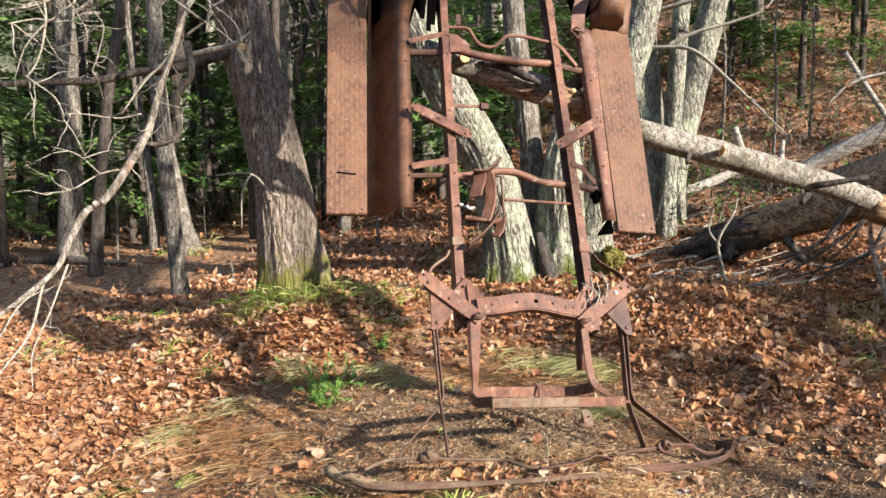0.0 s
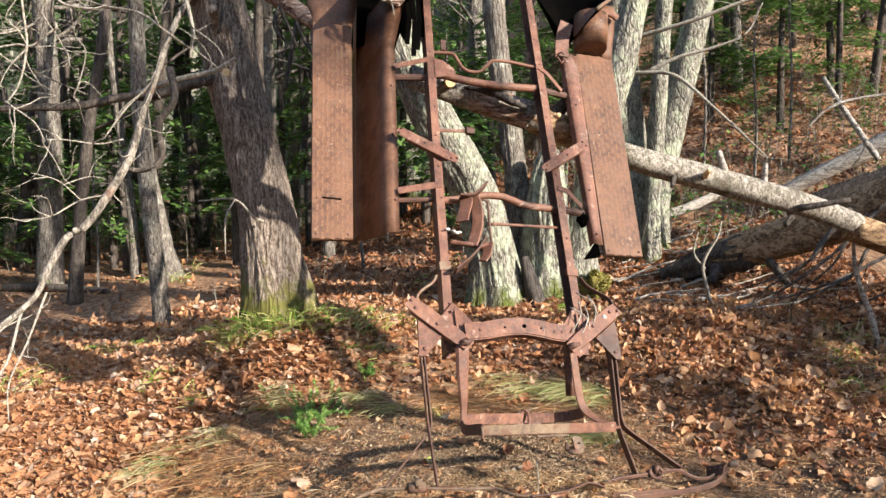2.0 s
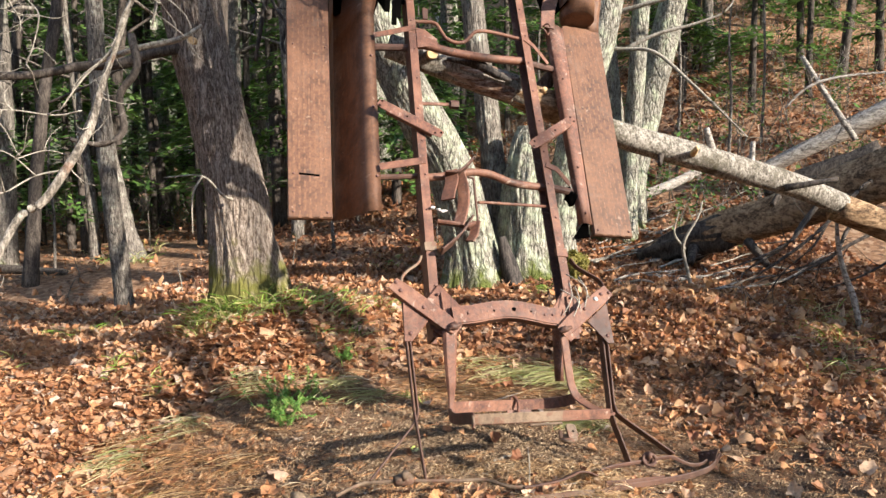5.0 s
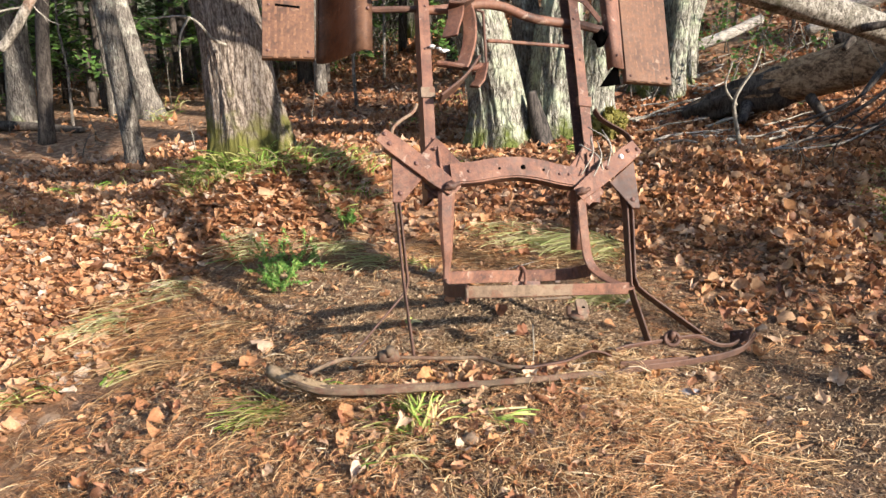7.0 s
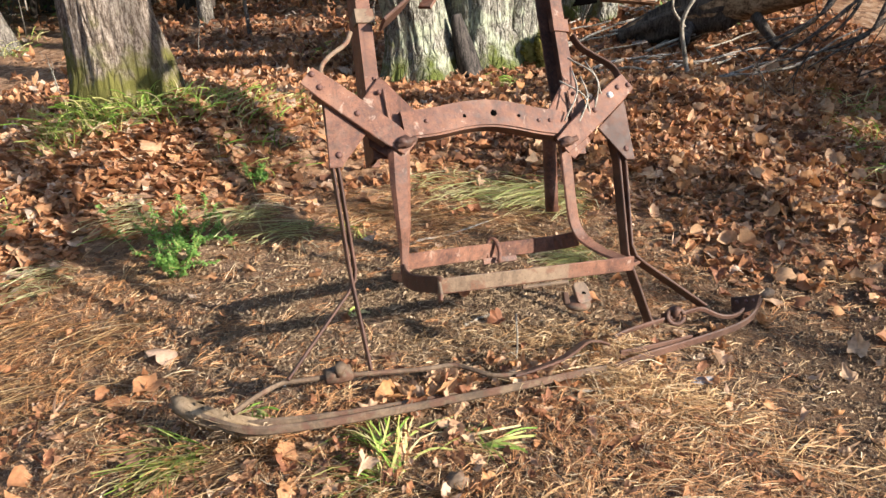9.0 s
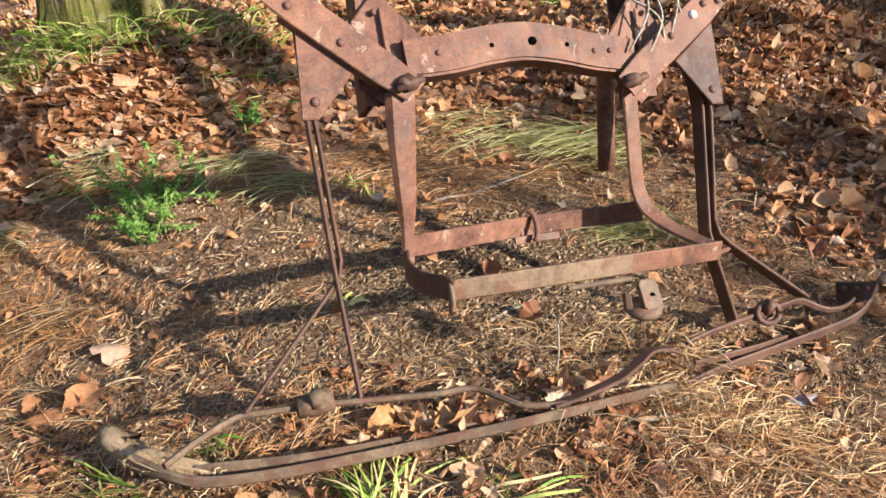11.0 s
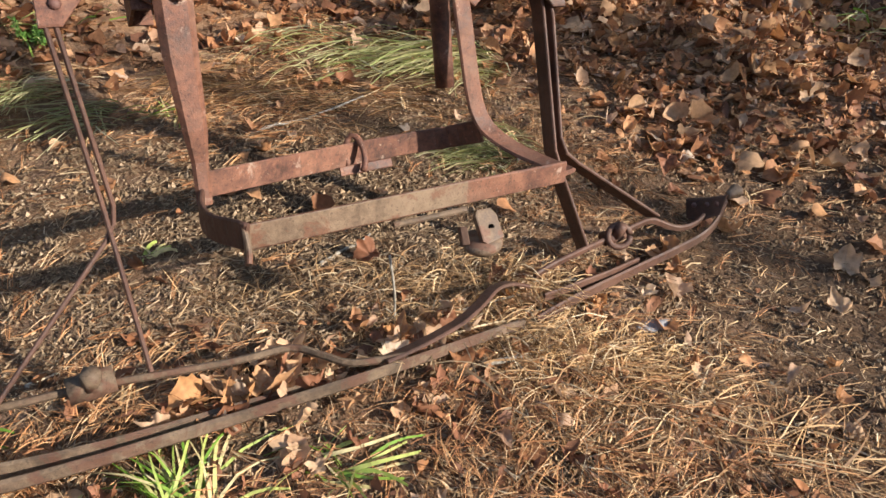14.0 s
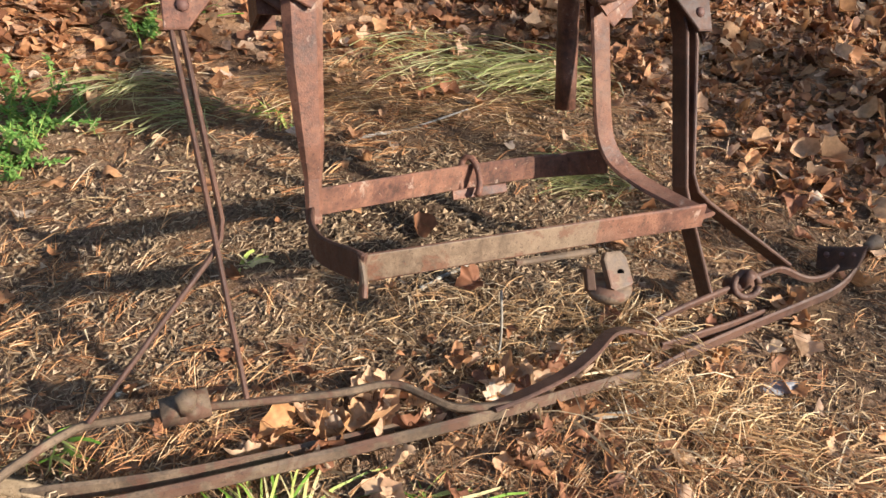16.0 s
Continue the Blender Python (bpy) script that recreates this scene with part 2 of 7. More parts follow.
MULCH = leafy("crumbly_mulch", [(0.0, (0.085, 0.058, 0.036)), (0.5, (0.22, 0.153, 0.092)), (0.85, (0.38, 0.27, 0.165)), (1.0, (0.52, 0.39, 0.26))], 0.0, 0.95)
RUST_WORN = rusty("worn_tread_steel", (0.05, 0.022, 0.01), (0.135, 0.06, 0.03), (0.235, 0.122, 0.065), (0.44, 0.34, 0.25), 0.62)
MOSS = leafy("moss_cushion", [(0.0, (0.09, 0.09, 0.015)), (0.5, (0.17, 0.16, 0.03)), (1.0, (0.24, 0.21, 0.06))], 0.0, 0.95)


def soil():
    m, n, l, b = shader("forest_soil")
    v = coords(n, l)
    big, mid, fine = noise_tex(n, l, v, 0.9, 5), noise_tex(n, l, v, 9, 6, 0.65), noise_tex(n, l, v, 70, 5, 0.7)
    c = ramp(n, l, fine, [(0.3, (0.025, 0.015, 0.01)), (0.5, (0.135, 0.085, 0.056)), (0.68, (0.3, 0.2, 0.135))])
    c = mixed(n, l, step(n, l, mid, 0.4, 0.7), c, mixed(n, l, 0.55, c, (0.25, 0.13, 0.055)))
    cell = n.new("ShaderNodeTexVoronoi")
    cell.inputs["Scale"].default_value = 21
    l.new(v, cell.inputs["Vector"])
    bw = n.new("ShaderNodeRGBToBW")
    l.new(cell.outputs["Color"], bw.inputs["Color"])
    litter = ramp(n, l, bw.outputs["Val"], [(0.1, (0.07, 0.04, 0.027)), (0.4, (0.22, 0.12, 0.068)), (0.65, (0.36, 0.21, 0.12)), (0.9, (0.48, 0.35, 0.24))])
    away = n.new("ShaderNodeVectorMath")
    away.operation = "DISTANCE"
    away.inputs[1].default_value = (0.5, 3.6, 0.0)
    l.new(v, away.inputs[0])
    rag = n.new("ShaderNodeMath")
    rag.operation = "MULTIPLY_ADD"
    l.new(big, rag.inputs[0])
    rag.inputs[1].default_value = 3.0
    l.new(away.outputs["Value"], rag.inputs[2])
    c = mixed(n, l, step(n, l, rag.outputs["Value"], 3.0, 4.6), c, mixed(n, l, 0.55, c, litter))
    # darker ragged round patch of mulch inside the loop
    dark_mulch, spread = n.new("ShaderNodeVectorMath"), n.new("ShaderNodeMath")
    dark_mulch.operation, dark_mulch.inputs[1].default_value = "DISTANCE", (0.5, 5.0, 0.0)
    l.new(v, dark_mulch.inputs[0])
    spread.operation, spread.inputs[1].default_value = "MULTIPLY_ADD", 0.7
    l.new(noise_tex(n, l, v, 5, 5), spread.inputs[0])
    l.new(dark_mulch.outputs["Value"], spread.inputs[2])
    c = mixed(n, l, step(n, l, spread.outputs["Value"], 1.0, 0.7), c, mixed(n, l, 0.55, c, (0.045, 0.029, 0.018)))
    # second darker ragged patch, in the soil beside the bumper's end
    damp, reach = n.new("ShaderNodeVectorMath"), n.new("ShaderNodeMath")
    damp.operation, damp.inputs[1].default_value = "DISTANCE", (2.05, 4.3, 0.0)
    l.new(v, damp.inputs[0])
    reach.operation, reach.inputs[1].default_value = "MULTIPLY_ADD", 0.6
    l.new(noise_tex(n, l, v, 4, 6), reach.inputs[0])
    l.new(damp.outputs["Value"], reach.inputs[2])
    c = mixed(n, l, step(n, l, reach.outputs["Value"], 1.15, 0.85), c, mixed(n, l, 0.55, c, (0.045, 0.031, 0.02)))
    l.new(c, b.inputs["Base Color"])
    b.inputs["Roughness"].default_value, b.inputs["Specular IOR Level"].default_value = 0.95, 0.1
    relief(n, l, b, mixed(n, l, 0.5, mid, fine), 0.9, 0.03)
    return m


SOIL = soil()


def far_woods():
    m, n, l, b = shader("far_woods")
    v = coords(n, l, scale=(1, 1, 0.12))
    stems, fol = noise_tex(n, l, v, 1.6, 6, 0.7), noise_tex(n, l, coords(n, l), 0.5, 8, 0.7)
    c = ramp(n, l, stems, [(0.35, (0.018, 0.02, 0.014)), (0.52, (0.05, 0.054, 0.038)), (0.66, (0.085, 0.08, 0.062))])
    c = mixed(n, l, step(n, l, fol, 0.45, 0.6), c, mixed(n, l, 0.7, c, (0.04, 0.07, 0.024)))
    l.new(c, b.inputs["Base Color"])
    b.inputs["Roughness"].default_value = 1.0
    return m


FAR = far_woods()


# ---- geometry helpers ----
class Geo:
    """Vertices and faces of one mesh in the making."""

    def __init__(self):
        self.v, self.f = [], []

    def add(self, verts, faces):
        k = len(self.v)
        self.v.extend(tuple(p) for p in verts)
        self.f.extend(tuple(i + k for i in f) for f in faces)
        return self

    def mesh(self, name, material, smooth=True):
        me = bpy.data.meshes.new(name)
        me.from_pydata(self.v, [], self.f)
        me.polygons.foreach_set("use_smooth", [smooth] * len(me.polygons))
        me.materials.append(material)
        me.update()
        return me


def part(name, geo, material, parent, label="", smooth=True, kind=""):
    ob = new(name, geo.mesh(name, material, smooth) if isinstance(geo, Geo) else geo)
    ob.parent = parent
    return tagged(ob, label=label, kind=kind)


def thing(name, m, label, category, group="", kind=""):
    ob = new(name)
    ob.matrix_basis = m
    ob.empty_display_size = 0.1
    return tagged(ob, label, category, group, kind)


def curve(pts, per=6):
    """A smooth line through the points."""
    p = [np.array(q, float) for q in pts]
    p = [2 * p[0] - p[1], *p, 2 * p[-1] - p[-2]]
    out = []
    for a, b, c, d in zip(p, p[1:], p[2:], p[3:]):
        for i in range(per):
            s = i / per
            out.append(0.5 * (2 * b + (c - a) * s + (2 * a - 5 * b + 4 * c - d) * s * s + (3 * b - a - 3 * c + d) * s ** 3))
    out.append(p[-2])
    return out


def sweep(geo, pts, outline, ref, size=None):
    """An outline (pairs along ref and across it) carried along the points, with closed ends."""
    pts = [np.array(p, float) for p in pts]
    ref, k, rows = np.array(ref, float), len(outline), []
    for i, p in enumerate(pts):
        t = pts[min(i + 1, len(pts) - 1)] - pts[max(i - 1, 0)]
        t = t / (np.linalg.norm(t) + 1e-9)
        a = ref - t * (ref @ t)
        if np.linalg.norm(a) < 1e-3:
            a = np.array((t[1], -t[0], 0.1)) - t * (np.array((t[1], -t[0], 0.1)) @ t)
        a = a / np.linalg.norm(a)
        b, s = np.cross(t, a), 1.0 if size is None else size[i]
        rows += [p + s * (a * x + b * y) for x, y in outline]
    faces = [(i * k + j, i * k + (j + 1) % k, (i + 1) * k + (j + 1) % k, (i + 1) * k + j) for i in range(len(pts) - 1) for j in range(k)]
    faces += [tuple(reversed(range(k))), tuple((len(pts) - 1) * k + j for j in range(k))]
    return geo.add(rows, faces)


def flat(width, thick, r=0.3):
    """A flat bar's outline with eased corners."""
    w, t, c = width / 2, thick / 2, thick * r
    return [(-w + c, -t), (w - c, -t), (w, -t + c), (w, t - c), (w - c, t), (-w + c, t), (-w, t - c), (-w, -t + c)]


def rod(radius, k=10):
    return [(radius * math.cos(2 * math.pi * i / k), radius * math.sin(2 * math.pi * i / k)) for i in range(k)]


def channel(width, depth, wall):
    """A channel: width along ref, legs of depth to one side."""
    w = width / 2
    return [(-w, 0), (w, 0), (w, depth), (w - wall, depth), (w - wall, wall), (-w + wall, wall), (-w + wall, depth), (-w, depth)]


def rounded_plate(geo, corners, thick, axis, ease=0.004):
    """A plate with the given corners (in order), its thickness along axis, edges eased."""
    n, c = np.array(axis, float), np.mean(np.array(corners, float), 0)
    rings = []
    for s, h in ((1, -0.5), (1, 0.5)):
        rings.append([np.array(p, float) + n * thick * h for p in corners])
    inner = [[q + (c - q) / np.linalg.norm(c - q) * ease + n * e for q in ring] for ring, e in ((rings[0], -ease * 0.5), (rings[1], ease * 0.5))]
    k, rows = len(corners), inner[0] + rings[0] + rings[1] + inner[1]
    faces = [(r * k + j, r * k + (j + 1) % k, (r + 1) * k + (j + 1) % k, (r + 1) * k + j) for r in range(3) for j in range(k)]
    faces += [tuple(reversed(range(k))), tuple(3 * k + j for j in range(k))]
    return geo.add(rows, faces)


def lump(geo, centre, size, seed, rough=0.25, k=10, rings=7):
    """An uneven rounded body."""
    rows = []
    for i in range(rings + 1):
        a = math.pi * i / rings
        for j in range(k):
            b = 2 * math.pi * j / k
            d = Vector((math.sin(a) * math.cos(b), math.sin(a) * math.sin(b), math.cos(a)))
            s = 1 + rough * noise.noise(d * 1.7 + Vector((seed, seed * 0.7, 0)))
            rows.append((centre[0] + d.x * size[0] * s, centre[1] + d.y * size[1] * s, centre[2] + d.z * size[2] * s))
    geo.add(rows, [(i * k + j, (i + 1) * k + j, (i + 1) * k + (j + 1) % k, i * k + (j + 1) % k) for i in range(rings) for j in range(k)])
    return geo


# ---- ground ----
def soft(a, s):
    return np.logaddexp(0, a / s) * s


def sig(a):
    return 1 / (1 + np.exp(-np.clip(a, -40, 40)))


def hump(x, y, cx, cy, rx, ry):
    return np.exp(-((x - cx) / rx) ** 2 - ((y - cy) / ry) ** 2)


def ground_z(x, y):
    """Height of the forest floor: a slope that rises to a hillside, a mound under the big tree and a worn rise under the frame."""
    x, y = np.asarray(x, float), np.asarray(y, float)
    near = np.clip(y, -12, 60)
    z = GROUND[0] + GROUND[1] * np.clip(x, -12, 12) + GROUND[2] * near + GROUND[3] * soft(near - 5.4, 0.4) + GROUND[4] * soft(near - 7.2, 0.6)
    z = z + GROUND[5] * hump(x, y, -1.2, 6.8, 1.1, 1.0) + GROUND[6] * soft(near - 9.5, 1.5) * sig((np.clip(x, -30, 30) - 1.5) / 1.6) + GROUND[7] * np.clip(x, -12, 12) * sig(y - 6)
    z = z + GROUND[8] * hump(x, y, 0.1, 4.55, 1.1, 0.75) + GROUND[9] * hump(x, y, -2.2, 4.2, 1.2, 1.5) + GROUND[10] * hump(x, y, 2.0, 6.6, 0.9, 0.8)
    z = z + GROUND[11] * hump(x, y, 1.7, 4.3, 0.8, 0.7) + GROUND[12] * hump(x, y, -3.6, 10, 1.5, 2)
    z = z + 0.008 * np.sin(3.1 * x + 1.3) * np.sin(2.7 * y) + 0.006 * np.sin(7 * x + 2 * y) + 0.005 * np.sin(11 * y - 5 * x + 1) + 0.004 * np.sin(17 * x + 13 * y) + 0.003 * np.sin(23 * y - 19 * x)
    return z


GROUND = (-0.490, 0.016, 0.076, 0.052, -0.050, 0.435, 0.494, 0.030, 0.107, -0.193, 0.265, -0.133, -0.15)


def spaced(lo, hi, fine, reach):
    """Grid lines: fine from lo to hi, then ever wider out to reach."""
    mid = list(np.arange(lo, hi + 1e-6, fine))
    out, d = [], fine
    while sum(out) < reach:
        d *= 1.12
        out.append(d)
    steps = np.cumsum(out)
    return np.array([*(lo - steps[::-1]), *mid, *(hi + steps)])


def build_ground():
    xs, ys = spaced(-2.6, 3.2, 0.045, 150), spaced(2.6, 7.6, 0.045, 150)
    gx, gy = np.meshgrid(xs, ys)
    gz = ground_z(gx, gy)
    rough = np.array([noise.fractal((px * 8, py * 8, 0.3), 0.8, 2.0, 4) for px, py in zip(gx.ravel(), gy.ravel())]).reshape(gx.shape)
    gz = gz + 0.013 * rough
    g, k = Geo(), len(xs)
    g.v = list(zip(gx.ravel().tolist(), gy.ravel().tolist(), gz.ravel().tolist()))
    g.f = [(i * k + j, i * k + j + 1, (i + 1) * k + j + 1, (i + 1) * k + j) for i in range(len(ys) - 1) for j in range(k - 1)]
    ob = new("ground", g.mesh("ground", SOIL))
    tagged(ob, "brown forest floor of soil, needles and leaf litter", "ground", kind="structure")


build_ground()


def at(x, y, dz=0.0):
    return (x, y, float(ground_z(x, y)) + dz)


ring = Geo()
for i in range(48):
    a = 2 * math.pi * i / 48
    for z in (-6, 45 if math.sin(a) > -0.1 else 24):
        ring.v.append((75 * math.cos(a), 8 + 75 * math.sin(a), z))
ring.f = [(2 * i, 2 * ((i + 1) % 48), 2 * ((i + 1) % 48) + 1, 2 * i + 1) for i in range(48)]
tagged(new("backdrop", ring.mesh("backdrop", FAR)), "dark distant woods closing the clearing", "backdrop", kind="structure")

# ---- the car frame, standing on its tail and leaning on a log ----
YAW, LEAN_BACK, SKEW = 16.0, 30.0, 4.86
tilt_axes = Euler((0, 0, radians(YAW))).to_matrix() @ Euler((radians(90 - LEAN_BACK), 0, 0)).to_matrix() @ Euler((0, 0, radians(-SKEW))).to_matrix()
FRAME_MID = Vector((0.455, 4.79, 1.03))
FRAME_POSE = Matrix.Translation(FRAME_MID) @ tilt_axes.to_4x4() @ Matrix.Translation((0, -1.2, 0))
car_frame = thing("car_frame", FRAME_POSE, "rusted antique car frame standing on its bumper, leaning on a log", "car frame")
ACROSS, ALONG, OUT = (1, 0, 0), (0, 1, 0), (0, 0, 1)


def frame_part(name, geo, material, label="", parent=None, smooth=False):
    geo.v = [(x, y + 1.2, z) for x, y, z in geo.v]
    return part(name, geo, material, parent or car_frame, label, smooth)


def bar(name, pts, width, thick, ref, material=RUST, per=1, label="", parent=None, geo=None):
    line = curve(pts, per) if per > 1 else pts
    g = sweep(geo or Geo(), line, flat(width, thick), ref)
    return frame_part(name, g, material, label, parent)


def tube(name, pts, radius, material=RUST, per=6, label="", parent=None):
    return frame_part(name, sweep(Geo(), curve(pts, per), rod(radius, 12), (0.3, 0.2, 0.93)), material, label, parent, True)


rivet_geo = Geo()
rows = [(r * math.cos(2 * math.pi * j / 8), r * math.sin(2 * math.pi * j / 8), h) for r, h in ((0.0085, -0.002), (0.0085, 0.003), (0.005, 0.007)) for j in range(8)]
rivet_geo.add(rows + [(0, 0, 0.008)], [(i * 8 + j, i * 8 + (j + 1) % 8, (i + 1) * 8 + (j + 1) % 8, (i + 1) * 8 + j) for i in range(2) for j in range(8)] + [(16 + j, 16 + (j + 1) % 8, 24) for j in range(8)])
rivet_mesh = rivet_geo.mesh("rivet", BOLT)
hole_geo = Geo()
hole_geo.add([(0.012 * math.cos(2 * math.pi * j / 14), 0.012 * math.sin(2 * math.pi * j / 14), z) for z in (0.0015, -0.012) for j in range(14)],
             [(j, (j + 1) % 14, 14 + (j + 1) % 14, 14 + j) for j in range(14)] + [tuple(range(14, 28)), tuple(range(13, -1, -1))])
hole_mesh = hole_geo.mesh("bolt_hole", SHADE_BLACK)


def fasten(mesh, u, v, w, scale=1.0, parent=None):
    ob = new(mesh.name, mesh)
    ob.parent = parent or car_frame
    ob.matrix_basis = Matrix.Translation((u, v + 1.2, w)) @ Matrix.Diagonal((scale, scale, scale, 1))
    return ob


# side rails: channels with the open side inwards
for side in (-1, 1):
    g = Geo()
    line = [(side * 0.405, v, -0.055) for v in (-0.50, 0.3, 1.2, 2.0, 2.9)]
    outline = [(x, -y * side) for x, y in channel(0.11, 0.049, 0.007)][::-side]
    sweep(g, line, outline, OUT)
    rail = frame_part("side_rail", g, RUST, "rusted channel rail")
    for v in np.linspace(-0.22, 2.7, 14):
        fasten(rivet_mesh, side * (0.378 + 0.006 * math.sin(v * 9)), v, 0.0, 0.8, rail)

# arched rear cross member with gusset plates
arch = [(-0.31, -0.405, 0.055), (-0.2, -0.395, 0.06), (-0.1, -0.375, 0.06), (0.0, -0.365, 0.06), (0.1, -0.375, 0.06), (0.2, -0.395, 0.06), (0.31, -0.405, 0.055)]
g = Geo()
sweep(g, curve(arch, 4), channel(0.098, -0.05, 0.007)[::-1], ALONG)
cross = frame_part("rear_crossmember", g, RUST, "arched channel cross member with bolt holes")
fasten(hole_mesh, 0.02, -0.368, 0.0675, 0.95, cross)
fasten(hole_mesh, -0.09, -0.378, 0.0675, 0.5, cross)
fasten(hole_mesh, 0.115, -0.378, 0.0675, 0.5, cross)
for u in (-0.23, 0.19, 0.235):
    fasten(rivet_mesh, u, -0.395, 0.066, 0.9, cross)
for side in (-1, 1):
    g = rounded_plate(Geo(), [(side * 0.425, -0.30, 0.012), (side * 0.36, -0.22, 0.012), (side * 0.335, -0.24, 0.012), (side * 0.255, -0.345, 0.03), (side * 0.26, -0.455, 0.03), (side * 0.33, -0.53, 0.03), (side * 0.42, -0.46, 0.012)][::side], 0.007, OUT)
    plate = frame_part("gusset_plate", g, RUST, "riveted corner plate")
    for u, v in ((0.37, -0.28), (0.345, -0.36), (0.295, -0.37), (0.285, -0.43)):
        fasten(rivet_mesh, side * u, v, 0.03, 1.0, plate)
    bar("gusset_rib", [(side * 0.352, -0.27, 0.032), (side * 0.345, -0.42, 0.04)], 0.012, 0.008, ACROSS)

# slanting spring brackets over the plates
for side, a, b in ((-1, (-0.615, -0.245, 0.075), (-0.305, -0.49, 0.085)), (1, (0.585, -0.245, 0.07), (0.262, -0.495, 0.08))):
    a, b = np.array(a), np.array(b)
    d = (b - a) / np.linalg.norm(b - a)
    nrm = np.array((-d[1], d[0], 0)) * (1 if side > 0 else 1)
    g = Geo()
    sweep(g, [a, a + (b - a) * 0.2, a + (b - a) * 0.8, b], flat(0.082, 0.008), nrm, [0.85, 1, 1, 0.8])
    for e in (0.037, -0.037):
        sweep(g, [a + d * 0.05 + nrm * e + np.array((0, 0, -0.018)), b - d * 0.07 + nrm * e + np.array((0, 0, -0.018))], flat(0.04, 0.007), OUT)
    bracket = frame_part("spring_bracket", g, RUST, "slanting pressed-steel bracket, pitted")
    for s in (0.03, 0.14, 0.5, 0.94):
        p = a + (b - a) * s + nrm * (0.012 if s < 0.1 else -0.01)
        fasten(rivet_mesh, p[0], p[1], p[2] + 0.003, 1.25, bracket)
    if side > 0:
        p = a + (b - a) * 0.28
        ob = fasten(rivet_mesh.copy(), p[0], p[1] + 0.012, p[2] + 0.003, 1.5, bracket)
        ob.name = "bright_bolt"
        ob.data.materials[0] = ZINC
    g = Geo()
    p = b - d * 0.02
    lump(g, (p[0], p[1], p[2] + 0.012), (0.028, 0.02, 0.02), 3 + side, 0.5, 8, 5)
    sweep(g, [(p[0] - 0.03, p[1] - 0.015, p[2] + 0.015), (p[0] + 0.035, p[1] + 0.01, p[2] + 0.02)], rod(0.01, 8), ALONG)
    frame_part("seized_bolt", g, RUST_DARK, "rust-welded bolt", None, True)

# triangular plates on the outer legs
for side in (-1, 1):
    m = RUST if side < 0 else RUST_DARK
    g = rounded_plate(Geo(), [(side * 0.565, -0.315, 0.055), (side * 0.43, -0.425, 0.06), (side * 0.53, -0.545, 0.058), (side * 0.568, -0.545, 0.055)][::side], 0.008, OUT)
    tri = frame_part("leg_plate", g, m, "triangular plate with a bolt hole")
    fasten(hole_mesh, side * 0.535, -0.505, 0.064, 0.9, tri)
    fasten(rivet_mesh, side * 0.535, -0.505, 0.06, 1.4, tri)

# outer legs: paired straps that fork at the foot
LEFT_FOOT, LEFT_TIP = (-0.496, -1.185, 0.006), (-0.752, -1.180, 0.004)
RIGHT_FOOT, RIGHT_TIP = (0.595, -1.150, -0.062), (0.868, -1.100, -0.085)
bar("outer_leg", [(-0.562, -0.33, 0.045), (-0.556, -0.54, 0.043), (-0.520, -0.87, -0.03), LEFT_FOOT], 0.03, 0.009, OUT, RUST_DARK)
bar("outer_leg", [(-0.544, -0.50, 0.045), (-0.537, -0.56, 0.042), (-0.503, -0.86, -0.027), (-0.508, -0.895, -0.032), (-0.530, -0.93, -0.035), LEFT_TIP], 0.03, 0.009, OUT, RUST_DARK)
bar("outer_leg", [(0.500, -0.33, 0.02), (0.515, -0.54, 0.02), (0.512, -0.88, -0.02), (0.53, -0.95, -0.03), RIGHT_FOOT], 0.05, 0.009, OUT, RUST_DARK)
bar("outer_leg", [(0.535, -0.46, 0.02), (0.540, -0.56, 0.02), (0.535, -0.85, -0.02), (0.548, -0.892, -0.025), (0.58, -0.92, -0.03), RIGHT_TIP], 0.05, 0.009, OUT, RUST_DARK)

# inner legs and the strap loop at the foot
g = Geo()
sweep(g, [(-0.335, -0.49, 0.06), (-0.338, -0.60, 0.04), (-0.332, -0.74, 0.0), (-0.330, -0.80, -0.025), (-0.333, -0.885, -0.045)], flat(0.068, 0.03, 0.45), ACROSS, [1.1, 1.0, 0.72, 0.5, 0.45])
frame_part("inner_leg", g, RUST, "tapering strap leg")
g = Geo()
sweep(g, curve([(0.288, -0.49, 0.05), (0.300, -0.60, 0.02), (0.316, -0.70, -0.015), (0.330, -0.76, -0.032), (0.352, -0.81, -0.03), (0.382, -0.86, 0.01), (0.405, -0.90, 0.07), (0.410, -0.935, 0.15), (0.408, -0.945, 0.175)], 8), flat(0.044, 0.011, 0.4), (1.0, 0.25, 0.1), None)
frame_part("inner_leg", g, RUST, "strap leg curving forward into the loop")
bar("loop_front_bar", [(-0.325, -0.966, 0.215), (0.0, -0.955, 0.196), (0.400, -0.942, 0.176)], 0.050, 0.009, (-0.05, 0.86, 0.45), RUST, 1, "flat steel bar across the loop")
bar("mud_crust", [(-0.318, -0.9655, 0.2205), (-0.15, -0.960, 0.2105), (0.0, -0.9548, 0.2016), (0.14, -0.9505, 0.1945)], 0.047, 0.004, (-0.05, 0.86, 0.45), RUST_MUD, 1, "pale dried mud on the bar")
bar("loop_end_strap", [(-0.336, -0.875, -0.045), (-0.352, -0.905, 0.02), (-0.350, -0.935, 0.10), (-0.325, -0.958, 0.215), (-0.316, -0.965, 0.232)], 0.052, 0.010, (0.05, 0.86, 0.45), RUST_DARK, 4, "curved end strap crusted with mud")
